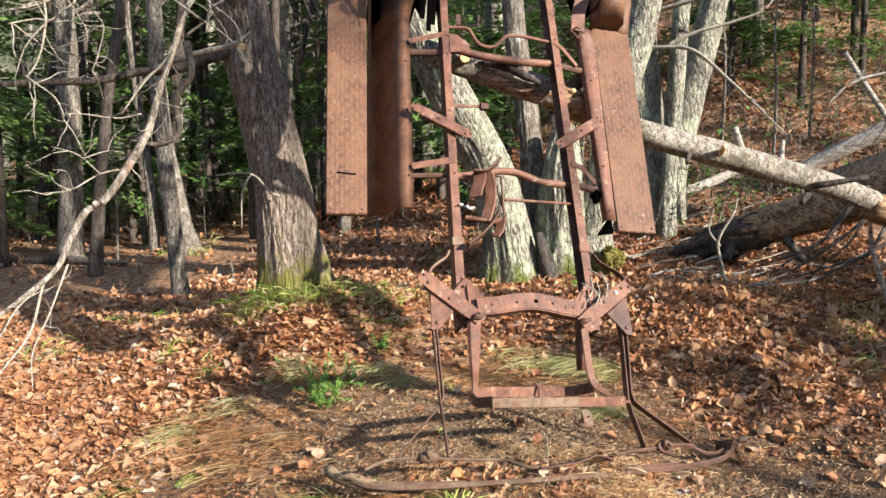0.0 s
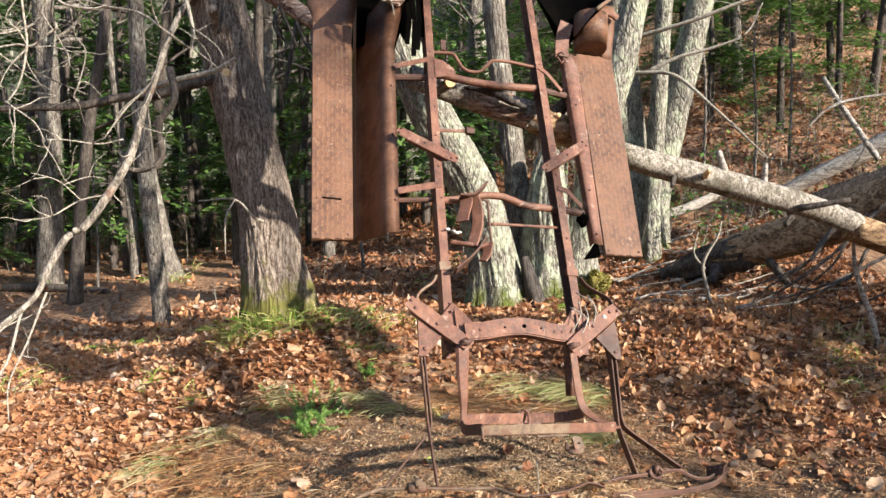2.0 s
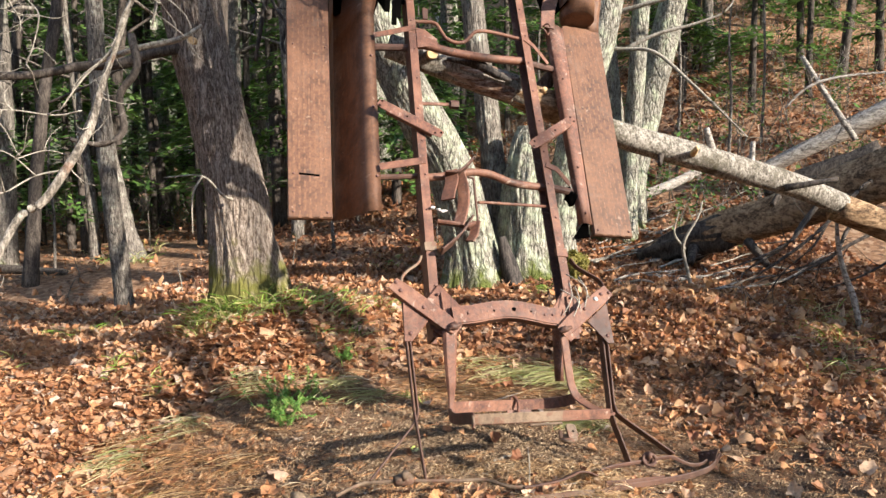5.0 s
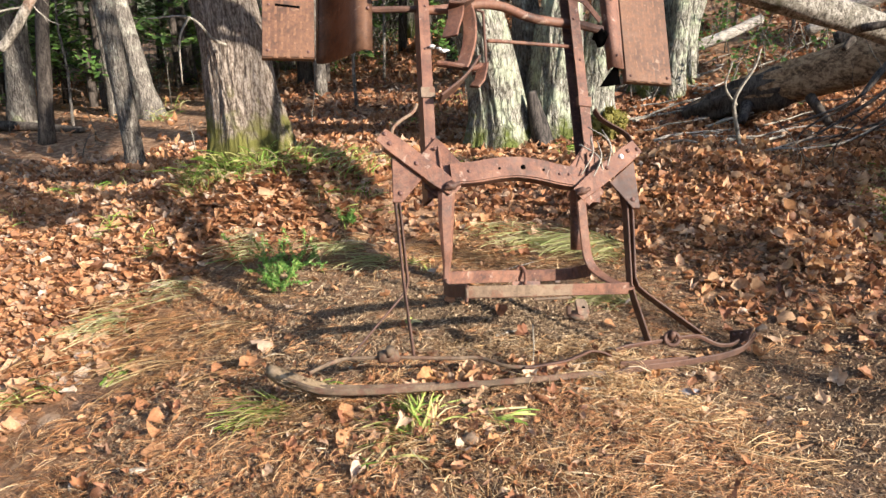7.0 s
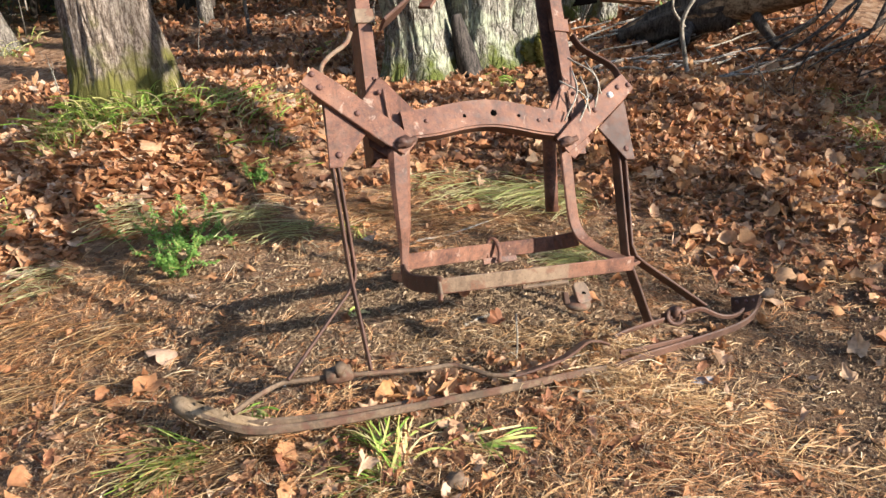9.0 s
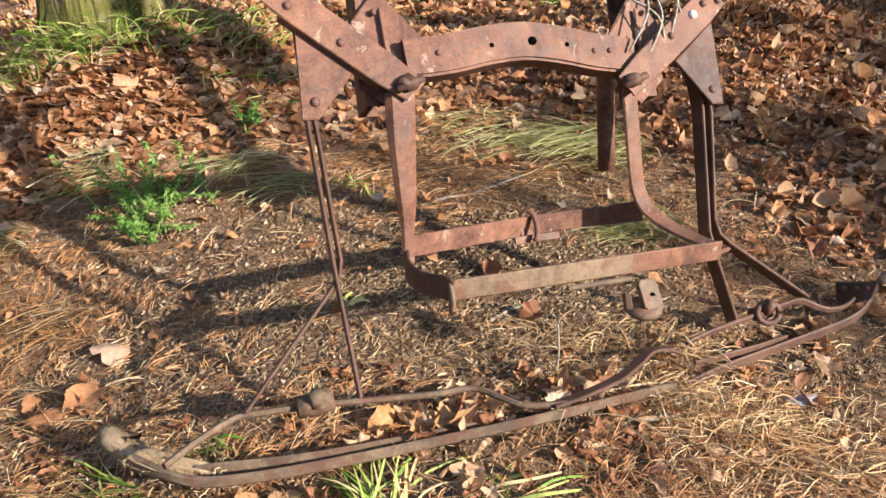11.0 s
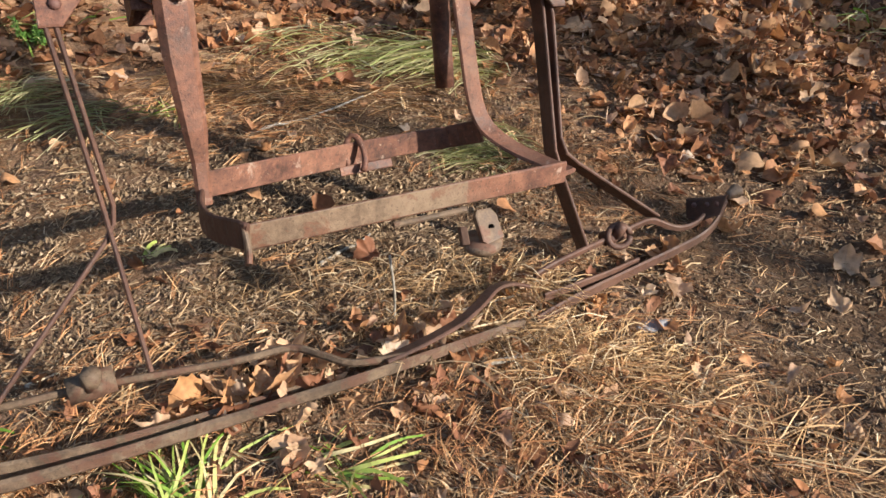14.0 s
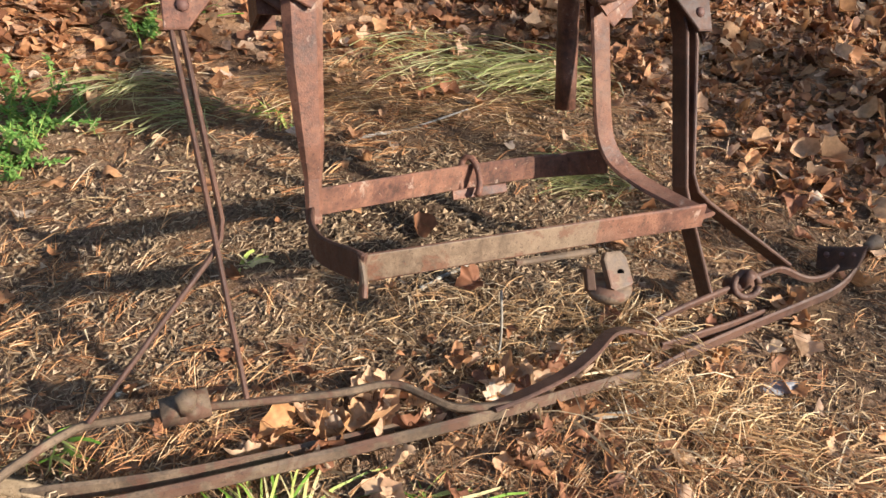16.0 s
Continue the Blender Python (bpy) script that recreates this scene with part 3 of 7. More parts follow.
bar("loop_rear_bar", [(-0.330, -0.845, -0.05), (-0.15, -0.828, -0.10), (0.045, -0.810, -0.165), (0.20, -0.800, -0.185), (0.30, -0.800, -0.15), (0.345, -0.805, -0.06)], 0.056, 0.008, (0.0, 0.9, 0.42), RUST, 3, "flat rusted rear bar")
bar("strap_lip", [(-0.320, -0.940, 0.226), (-0.319, -0.985, 0.232), (-0.324, -1.012, 0.237)], 0.026, 0.010, OUT, RUST_MUD, 3, "mud-caked turned end of the strap")
clip = [(0.045 + 0.018 * math.sin(a), -0.812 + 0.045 * math.cos(a), -0.150 + 0.02 * math.sin(a * 0.5)) for a in np.linspace(-2.6, 2.9, 12)]
frame_part("spring_clip", sweep(Geo(), clip, rod(0.008, 8), ACROSS), RUST, "bent rod clip round the bar", None, True)
bar("clip_tongue", [(0.0, -0.850, -0.150), (0.14, -0.842, -0.165)], 0.022, 0.006, ALONG, RUST)
g = rounded_plate(Geo(), [(0.146, -1.056, 0.209), (0.154, -1.062, 0.21), (0.190, -1.060, 0.208), (0.197, -1.052, 0.206), (0.195, -1.006, 0.194), (0.186, -0.992, 0.190), (0.154, -0.992, 0.190), (0.146, -1.004, 0.194)], 0.014, (0, 0.25, 0.97))
shackle = frame_part("spring_shackle", g, RUST_MUD, "muddy lug with a bolt hole, hanging under the bar")
fasten(hole_mesh, 0.174, -1.030, 0.2085, 0.6, shackle)
frame_part("shackle_foot", sweep(Geo(), [(0.156, -1.064, 0.189), (0.1553, -1.058, 0.193), (0.154, -1.050, 0.1975)], rod(0.043, 22), ACROSS, [0.93, 1.0, 0.96]), RUST_MUD, "thick round foot of the lug", shackle, True)
frame_part("shackle_ear", rounded_plate(Geo(), [(0.108, -1.056, 0.192), (0.120, -1.058, 0.20), (0.124, -1.022, 0.193), (0.112, -1.018, 0.185)], 0.012, (0, 0.25, 0.97)), RUST_GROUND, "", shackle)
bar("shackle_pin", [(-0.03, -0.99, 0.19), (0.13, -0.985, 0.196)], 0.012, 0.012, ALONG, RUST_GROUND)
tube("exhaust_stub", [(0.372, -0.28, -0.17), (0.379, -0.40, -0.21), (0.388, -0.65, -0.285)], 0.027, RUST, 3, "rusted pipe end")

# twin-bar bumper lying along the ground
UPPER_LEFT = [(-0.92, -1.250, 0.09), (-0.85, -1.215, 0.045), (-0.775, -1.188, 0.0), (-0.72, -1.186, -0.004), (-0.60, -1.187, 0.0), (-0.495, -1.192, 0.012), (-0.34, -1.200, 0.028), (-0.235, -1.200, 0.030), (-0.185, -1.222, 0.07), (-0.135, -1.247, 0.11), (-0.03, -1.256, 0.126)]
STRAP_RIGHT = [(-0.075, -1.256, 0.125), (0.02, -1.245, 0.108), (0.124, -1.228, 0.08), (0.198, -1.206, 0.05), (0.27, -1.182, 0.010), (0.33, -1.184, -0.012), (0.38, -1.20, -0.03)]
UPPER_RIGHT = [(0.40, -1.178, -0.012), (0.477, -1.160, -0.02), (0.69, -1.132, -0.06), (0.80, -1.117, -0.08), (0.87, -1.114, -0.095), (0.942, -1.143, -0.104), (0.99, -1.155, -0.108), (1.047, -1.152, -0.112), (1.092, -1.134, -0.116)]
LOWER = [(-1.06, -1.205, -0.19), (-1.03, -1.235, -0.14), (-0.97, -1.270, -0.08), (-0.89, -1.305, -0.02), (-0.80, -1.318, 0.006), (-0.61, -1.320, 0.014), (-0.27, -1.308, 0.026), (-0.04, -1.298, 0.03), (0.23, -1.284, 0.022), (0.46, -1.264, -0.006), (0.73, -1.246, -0.068), (0.95, -1.226, -0.098), (1.05, -1.205, -0.125), (1.12, -1.165, -0.17), (1.16, -1.125, -0.215)]
bumper_ref = (0.0, 0.55, 0.83)
g = sweep(Geo(), curve(UPPER_LEFT, 4), flat(0.019, 0.014, 0.4), bumper_ref)
frame_part("bumper_bar", g, RUST_GROUND, "bent upper bumper bar, earth-caked", None)
g = sweep(Geo(), curve(STRAP_RIGHT, 4), flat(0.034, 0.009, 0.3), (-0.16, 0.11, -0.66))
frame_part("bumper_bar", g, RUST_DARK, "dark bent strap of the bumper running under roots")
g = sweep(Geo(), curve(UPPER_RIGHT, 4), flat(0.020, 0.011, 0.3), (0.0, 0.75, 0.65))
frame_part("bumper_bar", g, RUST_DARK, "thin upper bumper bar dipping to its end plate")
g = sweep(Geo(), curve([*LOWER[:9], (0.33, -1.280, 0.015)], 4), flat(0.027, 0.014, 0.4), (0, 0.95, 0.3))
frame_part("bumper_bar", g, RUST_GROUND, "long lower bumper bar half sunk in leaves")
g = sweep(Geo(), curve([(0.37, -1.285, 0.008), (0.50, -1.262, -0.014), (0.72, -1.240, -0.062), (0.93, -1.214, -0.088), (1.034, -1.194, -0.088), (1.10, -1.170, -0.095), (1.14, -1.140, -0.097), (1.172, -1.105, -0.096)], 4), flat(0.032, 0.010, 0.4), (0, 0.85, 0.5))
frame_part("bumper_bar", g, RUST_DARK, "rusty flat end of the lower bumper bar")
bar("bumper_bar", [(0.42, -1.238, -0.02), (0.563, -1.232, -0.047), (0.66, -1.226, -0.058), (0.79, -1.216, -0.086)], 0.024, 0.009, (0, 0.85, 0.5), RUST_DARK, 3, "short inner bar of the bumper")
g = rounded_plate(Geo(), [(1.094, -1.077, -0.176), (1.12, -1.084, -0.111), (1.138, -1.083, -0.055), (1.118, -1.136, -0.075), (1.090, -1.150, -0.130), (1.090, -1.135, -0.182)], 0.011, (-0.85, -0.22, 0.45))
end_plate = frame_part("bumper_end_plate", g, RUST_DARK, "dark bolted end plate of the bumper")
for u, v, w in ((1.091, -1.100, -0.147), (1.107, -1.103, -0.112), (1.118, -1.105, -0.083)):
    fasten(rivet_mesh, u, v, w, 1.0, end_plate)
g = sweep(Geo(), curve([(-0.87, -1.298, -0.052), (-0.6, -1.308, -0.018), (-0.2, -1.303, -0.016)], 4), flat(0.034, 0.012, 0.4), (0, 0.95, 0.3))
frame_part("bumper_backing", g, RUST_GROUND, "dark inner bumper spring")
for pts, r, m in (([(-1.075, -1.19, -0.205), (-1.03, -1.232, -0.15), (-0.965, -1.270, -0.085)], 0.03, EARTH), ([(1.245, -1.078, -0.105), (1.215, -1.082, -0.100), (1.18, -1.090, -0.095)], 0.024, RUST_MUD)):
    frame_part("bumper_end", sweep(Geo(), curve(pts, 3), rod(r, 12), OUT, np.concatenate([[0.35, 0.75], np.linspace(0.95, 0.45, 3 * len(pts) - 4)])), m, "thickened bumper end eye", None, True)
for c, s, m in (((-0.600, -1.184, 0.006), 0.0405, RUST_GROUND), ((0.695, -1.130, -0.058), 0.032, RUST_DARK)):
    g = Geo()
    sweep(g, [(c[0] - s, c[1] - 0.002, c[2]), (c[0] + s, c[1] + 0.004, c[2] - 0.004)], [(x * 0.85, y) for x, y in rod(0.029 * s / 0.042, 10)], (0, 0.75, 0.65))
    sweep(g, [(c[0], c[1], c[2] + 0.01), (c[0] + 0.003, c[1] + 0.028, c[2] + 0.042)], rod(0.019 * s / 0.042, 6), ACROSS)
    if s > 0.04:
        lump(g, (c[0] - 0.005, c[1], c[2] + 0.004), (0.036, 0.027, 0.026), 2.2, 0.5, 14, 9)
    else:
        loop = [(c[0] + 0.03 * math.cos(a), c[1] + 0.03 * math.sin(a), c[2] + 0.024 + 0.01 * math.cos(a)) for a in np.linspace(0, 6.1, 14)]
        sweep(g, loop, rod(0.009, 8), OUT)
    frame_part("bumper_clamp", g, m, "bolted bumper clamp", None, True)

# clamp bands on the rails with their bent rods
for side in (-1, 1):
    g = Geo()
    sweep(g, [(side * 0.412, 0.003, -0.03), (side * 0.412, 0.003, 0.005), (side * 0.350, 0.006, 0.006), (side * 0.348, 0.006, -0.015)], flat(0.052, 0.006), ALONG)
    frame_part("clamp_band", g, RUST_MUD if side < 0 else RUST, "bright-worn band clamp")
tube("brake_rod", [(-0.432, -0.05, -0.01), (-0.455, -0.095, -0.005), (-0.52, -0.15, 0.01), (-0.555, -0.20, 0.03), (-0.56, -0.255, 0.05)], 0.008, RUST_MUD, 5)
bar("brake_strap", [(0.432, -0.03, -0.01), (0.455, -0.075, -0.005), (0.50, -0.11, 0.0), (0.565, -0.155, 0.01), (0.585, -0.20, 0.02), (0.565, -0.25, 0.045)], 0.035, 0.008, OUT, RUST_DARK, 5)


for u0, v0, u1, v1 in ((0.40, -0.22, 0.34, -0.42), (0.37, -0.20, 0.29, -0.40), (0.43, -0.16, 0.42, -0.36), (0.36, -0.15, 0.46, -0.30), (0.31, -0.24, 0.40, -0.38)):
    tube("snagged_stem", [(u0, v0, 0.05), ((u0 + u1) / 2 + 0.02, (v0 + v1) / 2, 0.09), (u1, v1, 0.075)], 0.003, TWIG, 4, "dry stem caught on the bracket")

# running boards
dash_geo, dh, de = Geo(), 0.024, 0.0095
dash_geo.add([(-de, -dh, 0.002), (de, -dh, 0.002), (de, dh, 0.002), (-de, dh, 0.002), (-0.005, -dh * 0.8, 0.0054), (0.005, -dh * 0.8, 0.0054), (0.005, dh * 0.8, 0.0054), (-0.005, dh * 0.8, 0.0054)],
             [(0, 1, 5, 4), (1, 2, 6, 5), (2, 3, 7, 6), (3, 0, 4, 7), (4, 5, 6, 7)])
dash_mesh = dash_geo.mesh("tread_dash", RUST_WORN, False)


def running_board(side, corners, rows_along, cols, material):
    """A pressed-steel tread; corners: inner and outer at the bottom, inner and outer at the top, in the frame's plane."""
    ib, ob_, it, ot = [np.array(c, float) for c in corners]
    g = Geo()
    rounded_plate(g, [ib, ob_, ot, it][::side], 0.006, OUT)
    board = frame_part("running_board", g, material, "rusted running board with pressed non-slip dashes")
    for a, b, w in ((ob_, ot, 0.03), (ib, it, 0.03), (ib, ob_, 0.026)):
        frame_part("edge_flange", sweep(Geo(), [a + (0, 0, -0.018), b + (0, 0, -0.018)], flat(w, 0.005), OUT), material, "", board)
    for j in range(cols):
        r = 0.07 + 0.86 * (j + 0.5) / cols
        for i in range(rows_along):
            s = (i + (0.25 if j % 2 else 0.75)) / rows_along
            p = (ib * (1 - r) + ob_ * r) * (1 - s) + (it * (1 - r) + ot * r) * s
            stud = new("tread_dash", dash_mesh)
            stud.parent, stud.matrix_basis = board, Matrix.Translation((p[0], p[1] + 1.2, p[2]))
    return board


tread = running_board(-1, ((-0.885, 0.195, -0.09), (-1.114, 0.184, -0.09), (-0.89, 1.80, -0.09), (-1.141, 1.80, -0.09)), 22, 7, RUST_BOARD)
for u, v in ((-1.09, 0.215), (-0.91, 0.22), (-1.09, 0.45), (-1.10, 1.35), (-0.91, 1.35)):
    fasten(rivet_mesh, u, v, -0.086, 0.9, tread)
bar("board_slot_edge", [(-1.06, 0.452, -0.085), (-0.95, 0.448, -0.085)], 0.012, 0.006, ALONG, SHADE_BLACK)
tread = running_board(1, ((0.655, 0.173, -0.07), (0.906, 0.173, -0.075), (0.712, 1.78, -0.07), (0.988, 1.78, -0.075)), 22, 7, RUST_BOARD)
for u, v in ((0.68, 0.2), (0.885, 0.2), (0.71, 0.95), (0.73, 1.6)):
    fasten(rivet_mesh, u, v, -0.068, 0.9, tread)


def apron(profile_low, profile_high, v0, v1, material, label, cut=0.0):
    """Splash apron: a bent sheet between two cross profiles (u, w), with thickness."""
    g, k, n = Geo(), len(profile_low), 9
    for t in (0.0, -0.005):
        for i in range(n):
            s = i / (n - 1)
            for j, ((ua, wa), (ub, wb)) in enumerate(zip(profile_low, profile_high)):
                v = v0 + (v1 - v0) * s
                if i == 0:
                    v += cut * max(0.0, -0.09 - wa) / 0.24
                g.v.append((ua * (1 - s) + ub * s, v, wa * (1 - s) + wb * s + t))
    m = n * k
    for i in range(n - 1):
        for j in range(k - 1):
            a, b, c, d = i * k + j, i * k + j + 1, (i + 1) * k + j + 1, (i + 1) * k + j
            g.f += [(a, b, c, d), (m + d, m + c, m + b, m + a)]
    for i in range(n - 1):
        for j in (0, k - 1):
            a, d = i * k + j, (i + 1) * k + j
            g.f.append((a, d, m + d, m + a))
    for j in range(k - 1):
        for i in (0, n - 1):
            a, b = i * k + j, i * k + j + 1
            g.f.append((a, m + a, m + b, b))
    return frame_part("splash_apron", g, material, label, None, True)


low = [(-0.868, -0.10), (-0.867, -0.28), (-0.855, -0.40), (-0.825, -0.41), (-0.785, -0.34), (-0.752, -0.25), (-0.727, -0.165), (-0.706, -0.10), (-0.684, -0.062), (-0.65, -0.05), (-0.618, -0.06)]
high = [(u + 0.012, w) for u, w in low]
side_apron = apron(low, high, 0.235, 1.66, RUST_BOARD, "curved rusted splash apron", 0.085)
head = [(u + 0.02 + 0.09 * ((u + 0.868) / 0.25) ** 2, w - 0.01) for u, w in low]
apron(high, head, 1.655, 2.16, RUST_BOARD, "flaring head of the splash apron")
for v in (0.45, 0.92, 1.3):
    fasten(rivet_mesh, -0.638, v, -0.048, 1.0, side_apron)
low = [(0.648, -0.066), (0.640, -0.07), (0.615, -0.055), (0.585, -0.05), (0.580, -0.06), (0.578, -0.075), (0.577, -0.09), (0.576, -0.10)]
high = [(0.712, -0.066), (0.700, -0.07), (0.67, -0.055), (0.60, -0.05), (0.594, -0.06), (0.592, -0.075), (0.591, -0.09), (0.59, -0.10)]
side_apron = apron(low, high, 0.235, 1.76, RUST, "bent splash apron along the running board", 0.0)
for v in (0.3, 0.62, 0.95, 1.3):
    fasten(rivet_mesh, 0.605 + 0.02 * v, v, -0.05, 0.9, side_apron)
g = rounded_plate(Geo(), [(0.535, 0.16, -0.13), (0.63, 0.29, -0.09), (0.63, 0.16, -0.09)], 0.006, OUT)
frame_part("torn_flap", g, SHADE_BLACK, "torn corner of the apron")

# links from rails to aprons
for a, b in (((-0.625, 0.905, 0.02), (-0.265, 0.705, 0.035)), ((0.612, 0.935, 0.015), (0.285, 0.690, 0.03))):
    a, b = np.array(a), np.array(b)
    d = (b - a) / np.linalg.norm(b - a)
    nrm = np.array((-d[1], d[0], 0))
    g = Geo()
    sweep(g, [a, a + d * 0.03, b - d * 0.03, b], flat(0.062, 0.006), nrm, [0.7, 1, 1, 0.7])
    for e in (0.03, -0.03):
        sweep(g, [a + d * 0.07 + nrm * e + (0, 0, -0.012), b - d * 0.05 + nrm * e + (0, 0, -0.012)], flat(0.028, 0.006), OUT)
    link = frame_part("board_link", g, RUST, "pressed-steel link with bolt holes")
    for s, o in ((0.04, 0.018), (0.04, -0.018), (0.45, 0), (0.9, -0.012), (0.97, 0.01)):
        p = a + (b - a) * s + nrm * o
        fasten(hole_mesh, p[0], p[1], p[2] + 0.0025, 0.55, link)

# bracket arms, cross tubes and rods between the rails
bar("board_arm", [(-0.625, 0.500, -0.03), (-0.37, 0.545, 0.004)], 0.045, 0.007, ALONG)
bar("board_arm", [(-0.64, 0.46, -0.08), (-0.40, 0.475, -0.06)], 0.03, 0.03, ALONG, RUST_DARK)
bar("board_arm", [(-0.62, 1.445, -0.03), (-0.36, 1.52, 0.004)], 0.040, 0.007, ALONG)
bar("board_arm", [(-0.64, 1.40, -0.09), (-0.40, 1.405, -0.06)], 0.045, 0.04, ALONG, RUST_DARK)
bar("board_arm", [(0.375, 0.585, 0.004), (0.44, 0.560, 0.0), (0.54, 0.490, -0.05)], 0.040, 0.007, ALONG)
bar("board_arm", [(0.42, 0.465, -0.06), (0.56, 0.455, -0.08)], 0.045, 0.035, ALONG, RUST_DARK)
bar("board_arm", [(0.375, 1.545, 0.004), (0.43, 1.50, 0.0), (0.54, 1.41, -0.05)], 0.036, 0.007, ALONG)
bar("board_arm", [(0.40, 1.40, -0.06), (0.60, 1.40, -0.09)], 0.045, 0.04, ALONG, RUST_DARK)
g = Geo()
lump(g, (0.56, 0.43, -0.10), (0.035, 0.06, 0.04), 5, 0.5)
frame_part("arm_end_nut", g, SHADE_BLACK, "black corroded nut", None, True)
tube("cross_tube", [(-0.39, 1.40, -0.03), (-0.30, 1.405, -0.02), (-0.15, 1.375, -0.015), (0.0, 1.365, -0.015), (0.15, 1.375, -0.03), (0.40, 1.405, -0.05)], 0.026, RUST, 5, "wavy cross tube")
g = rounded_plate(Geo(), [(-0.36, 1.36, 0.0), (-0.22, 1.40, 0.0), (-0.23, 1.45, 0.0), (-0.30, 1.51, 0.0), (-0.36, 1.52, 0.0)], 0.008, OUT)
frame_part("tube_gusset", g, RUST)
tube("bent_rod", [(-0.39, 1.585, -0.02), (-0.28, 1.59, -0.01), (-0.225, 1.575, 0.0), (-0.195, 1.52, 0.0), (-0.165, 1.465, 0.0), (-0.11, 1.443, 0.0), (-0.05, 1.455, 0.0), (-0.005, 1.505, 0.0), (0.04, 1.555, 0.0), (0.11, 1.578, -0.01), (0.20, 1.583, -0.02), (0.40, 1.565, -0.03)], 0.012, RUST, 5, "S-bent control rod")
bar("rod_lever", [(-0.29, 1.60, 0.0), (-0.285, 1.70, -0.01)], 0.035, 0.01, ACROSS, RUST_DARK)
tube("cross_tube", [(-0.40, 0.46, -0.05), (-0.29, 0.468, -0.04), (-0.18, 0.490, -0.03), (-0.097, 0.509, -0.03), (0.0, 0.510, -0.03), (0.07, 0.490, -0.03), (0.15, 0.468, -0.04), (0.25, 0.462, -0.05), (0.41, 0.460, -0.06)], 0.023, RUST, 5, "wavy cross tube")
tube("thin_rod", [(-0.075, 0.305, -0.02), (0.0, 0.309, -0.02), (0.36, 0.315, -0.03)], 0.009, RUST, 3)
tube("thin_rod", [(-0.12, 0.470, -0.02), (-0.088, 0.462, -0.02), (-0.085, 0.44, -0.02), (-0.088, 0.20, -0.02), (-0.093, 0.14, -0.02), (-0.11, 0.128, -0.02), (-0.16, 0.130, -0.02)], 0.007, RUST_DARK, 4)
bar("pedal_lever", [(-0.10, 0.555, 0.02), (-0.145, 0.50, 0.03), (-0.20, 0.455, 0.03), (-0.265, 0.455, 0.02)], 0.07, 0.014, OUT, RUST_DARK, 4)
bar("pedal_lever", [(-0.225, 0.485, 0.0), (-0.235, 0.40, 0.03), (-0.265, 0.31, 0.045), (-0.275, 0.27, 0.05)], 0.08, 0.012, (0.8, 0, 0.6), RUST, 4)
bar("pedal_lever", [(-0.175, 0.47, 0.0), (-0.165, 0.38, 0.01), (-0.175, 0.27, 0.02), (-0.205, 0.17, 0.03), (-0.225, 0.12, 0.035)], 0.07, 0.015, (0.8, 0, 0.6), RUST, 4)
bar("pedal_lever", [(-0.33, 0.15, 0.01), (-0.26, 0.135, 0.03), (-0.17, 0.125, 0.03), (-0.13, 0.15, 0.02)], 0.035, 0.022, OUT, RUST, 3)
bar("pedal_lever", [(-0.15, 0.17, 0.03), (-0.20, 0.09, 0.045), (-0.26, 0.02, 0.05), (-0.335, -0.045, 0.045)], 0.085, 0.012, (0.3, 0.3, 0.9), RUST_DARK, 4, "twisted pedal arm")
bar("pedal_lever", [(-0.115, 0.16, 0.02), (-0.14, 0.07, 0.03), (-0.17, 0.03, 0.035)], 0.055, 0.012, (0.8, 0, 0.6), RUST)
g = Geo()
for i, (u, v) in enumerate(((-0.35, 0.235), (-0.32, 0.225), (-0.30, 0.215), (-0.285, 0.22))):
    lump(g, (u, v, 0.012), (0.013, 0.008, 0.009), i, 0.9, 8, 5)
frame_part("snagged_debris", g, ZINC, "pale scrap caught on the rail", None, True)
bar("nut_rod", [(-0.385, 0.945, -0.01), (-0.185, 0.955, 0.0)], 0.022, 0.012, ALONG, RUST)
frame_part("rod_nut", sweep(Geo(), [(-0.185, 0.955, 0.0), (-0.135, 0.957, 0.0)], rod(0.026, 6), OUT), RUST_DARK)

# fenders: inner wings that stand out towards the road side above the boards
def sheet(name, rows, material, label, thick=0.006):
    """A bent sheet through rows of points, with thickness."""
    g, k = Geo(), len(rows[0])
    pts = np.array(rows, float)
    du, dv = np.gradient(pts, axis=0), np.gradient(pts, axis=1)
    nrm = np.cross(du, dv)
    nrm /= np.linalg.norm(nrm, axis=2, keepdims=True) + 1e-9
    for layer in (pts, pts + nrm * thick):
        g.v += [tuple(p) for p in layer.reshape(-1, 3)]
    n, m = len(rows), len(rows) * k
    for i in range(n - 1):
        for j in range(k - 1):
            a, b, c, d = i * k + j, i * k + j + 1, (i + 1) * k + j + 1, (i + 1) * k + j
            g.f += [(d, c, b, a), (m + a, m + b, m + c, m + d)]
    edge = [*range(k), *[(i + 1) * k - 1 for i in range(1, n)], *[(n - 1) * k + j for j in range(k - 2, -1, -1)], *[i * k for i in range(n - 2, 0, -1)]]
    for a, b in zip(edge, edge[1:] + edge[:1]):
        g.f.append((a, b, m + b, m + a))
    return frame_part(name, g, material, label, None, True)


rows = []
for v, w, a, b in ((1.79, -0.0965, -1.140, -0.88), (1.82, -0.093, -1.1405, -0.88), (1.88, -0.091, -1.143, -0.865), (1.925, -0.09, -1.158, -0.86), (1.97, -0.089, -1.178, -0.855), (2.12, -0.075, -1.183, -0.84), (2.30, -0.02, -1.185, -0.82), (2.48, 0.10, -1.18, -0.80), (2.62, 0.25, -1.17, -0.78)):
    rows.append([(a - 0.004, v, w - 0.03), *[(a + (b - a) * s, v, w + 0.006 * math.sin(math.pi * s)) for s in np.linspace(0, 1, 6)]])
sheet("fender", rows, RUST_BOARD, "rusted fender rising from the running board")
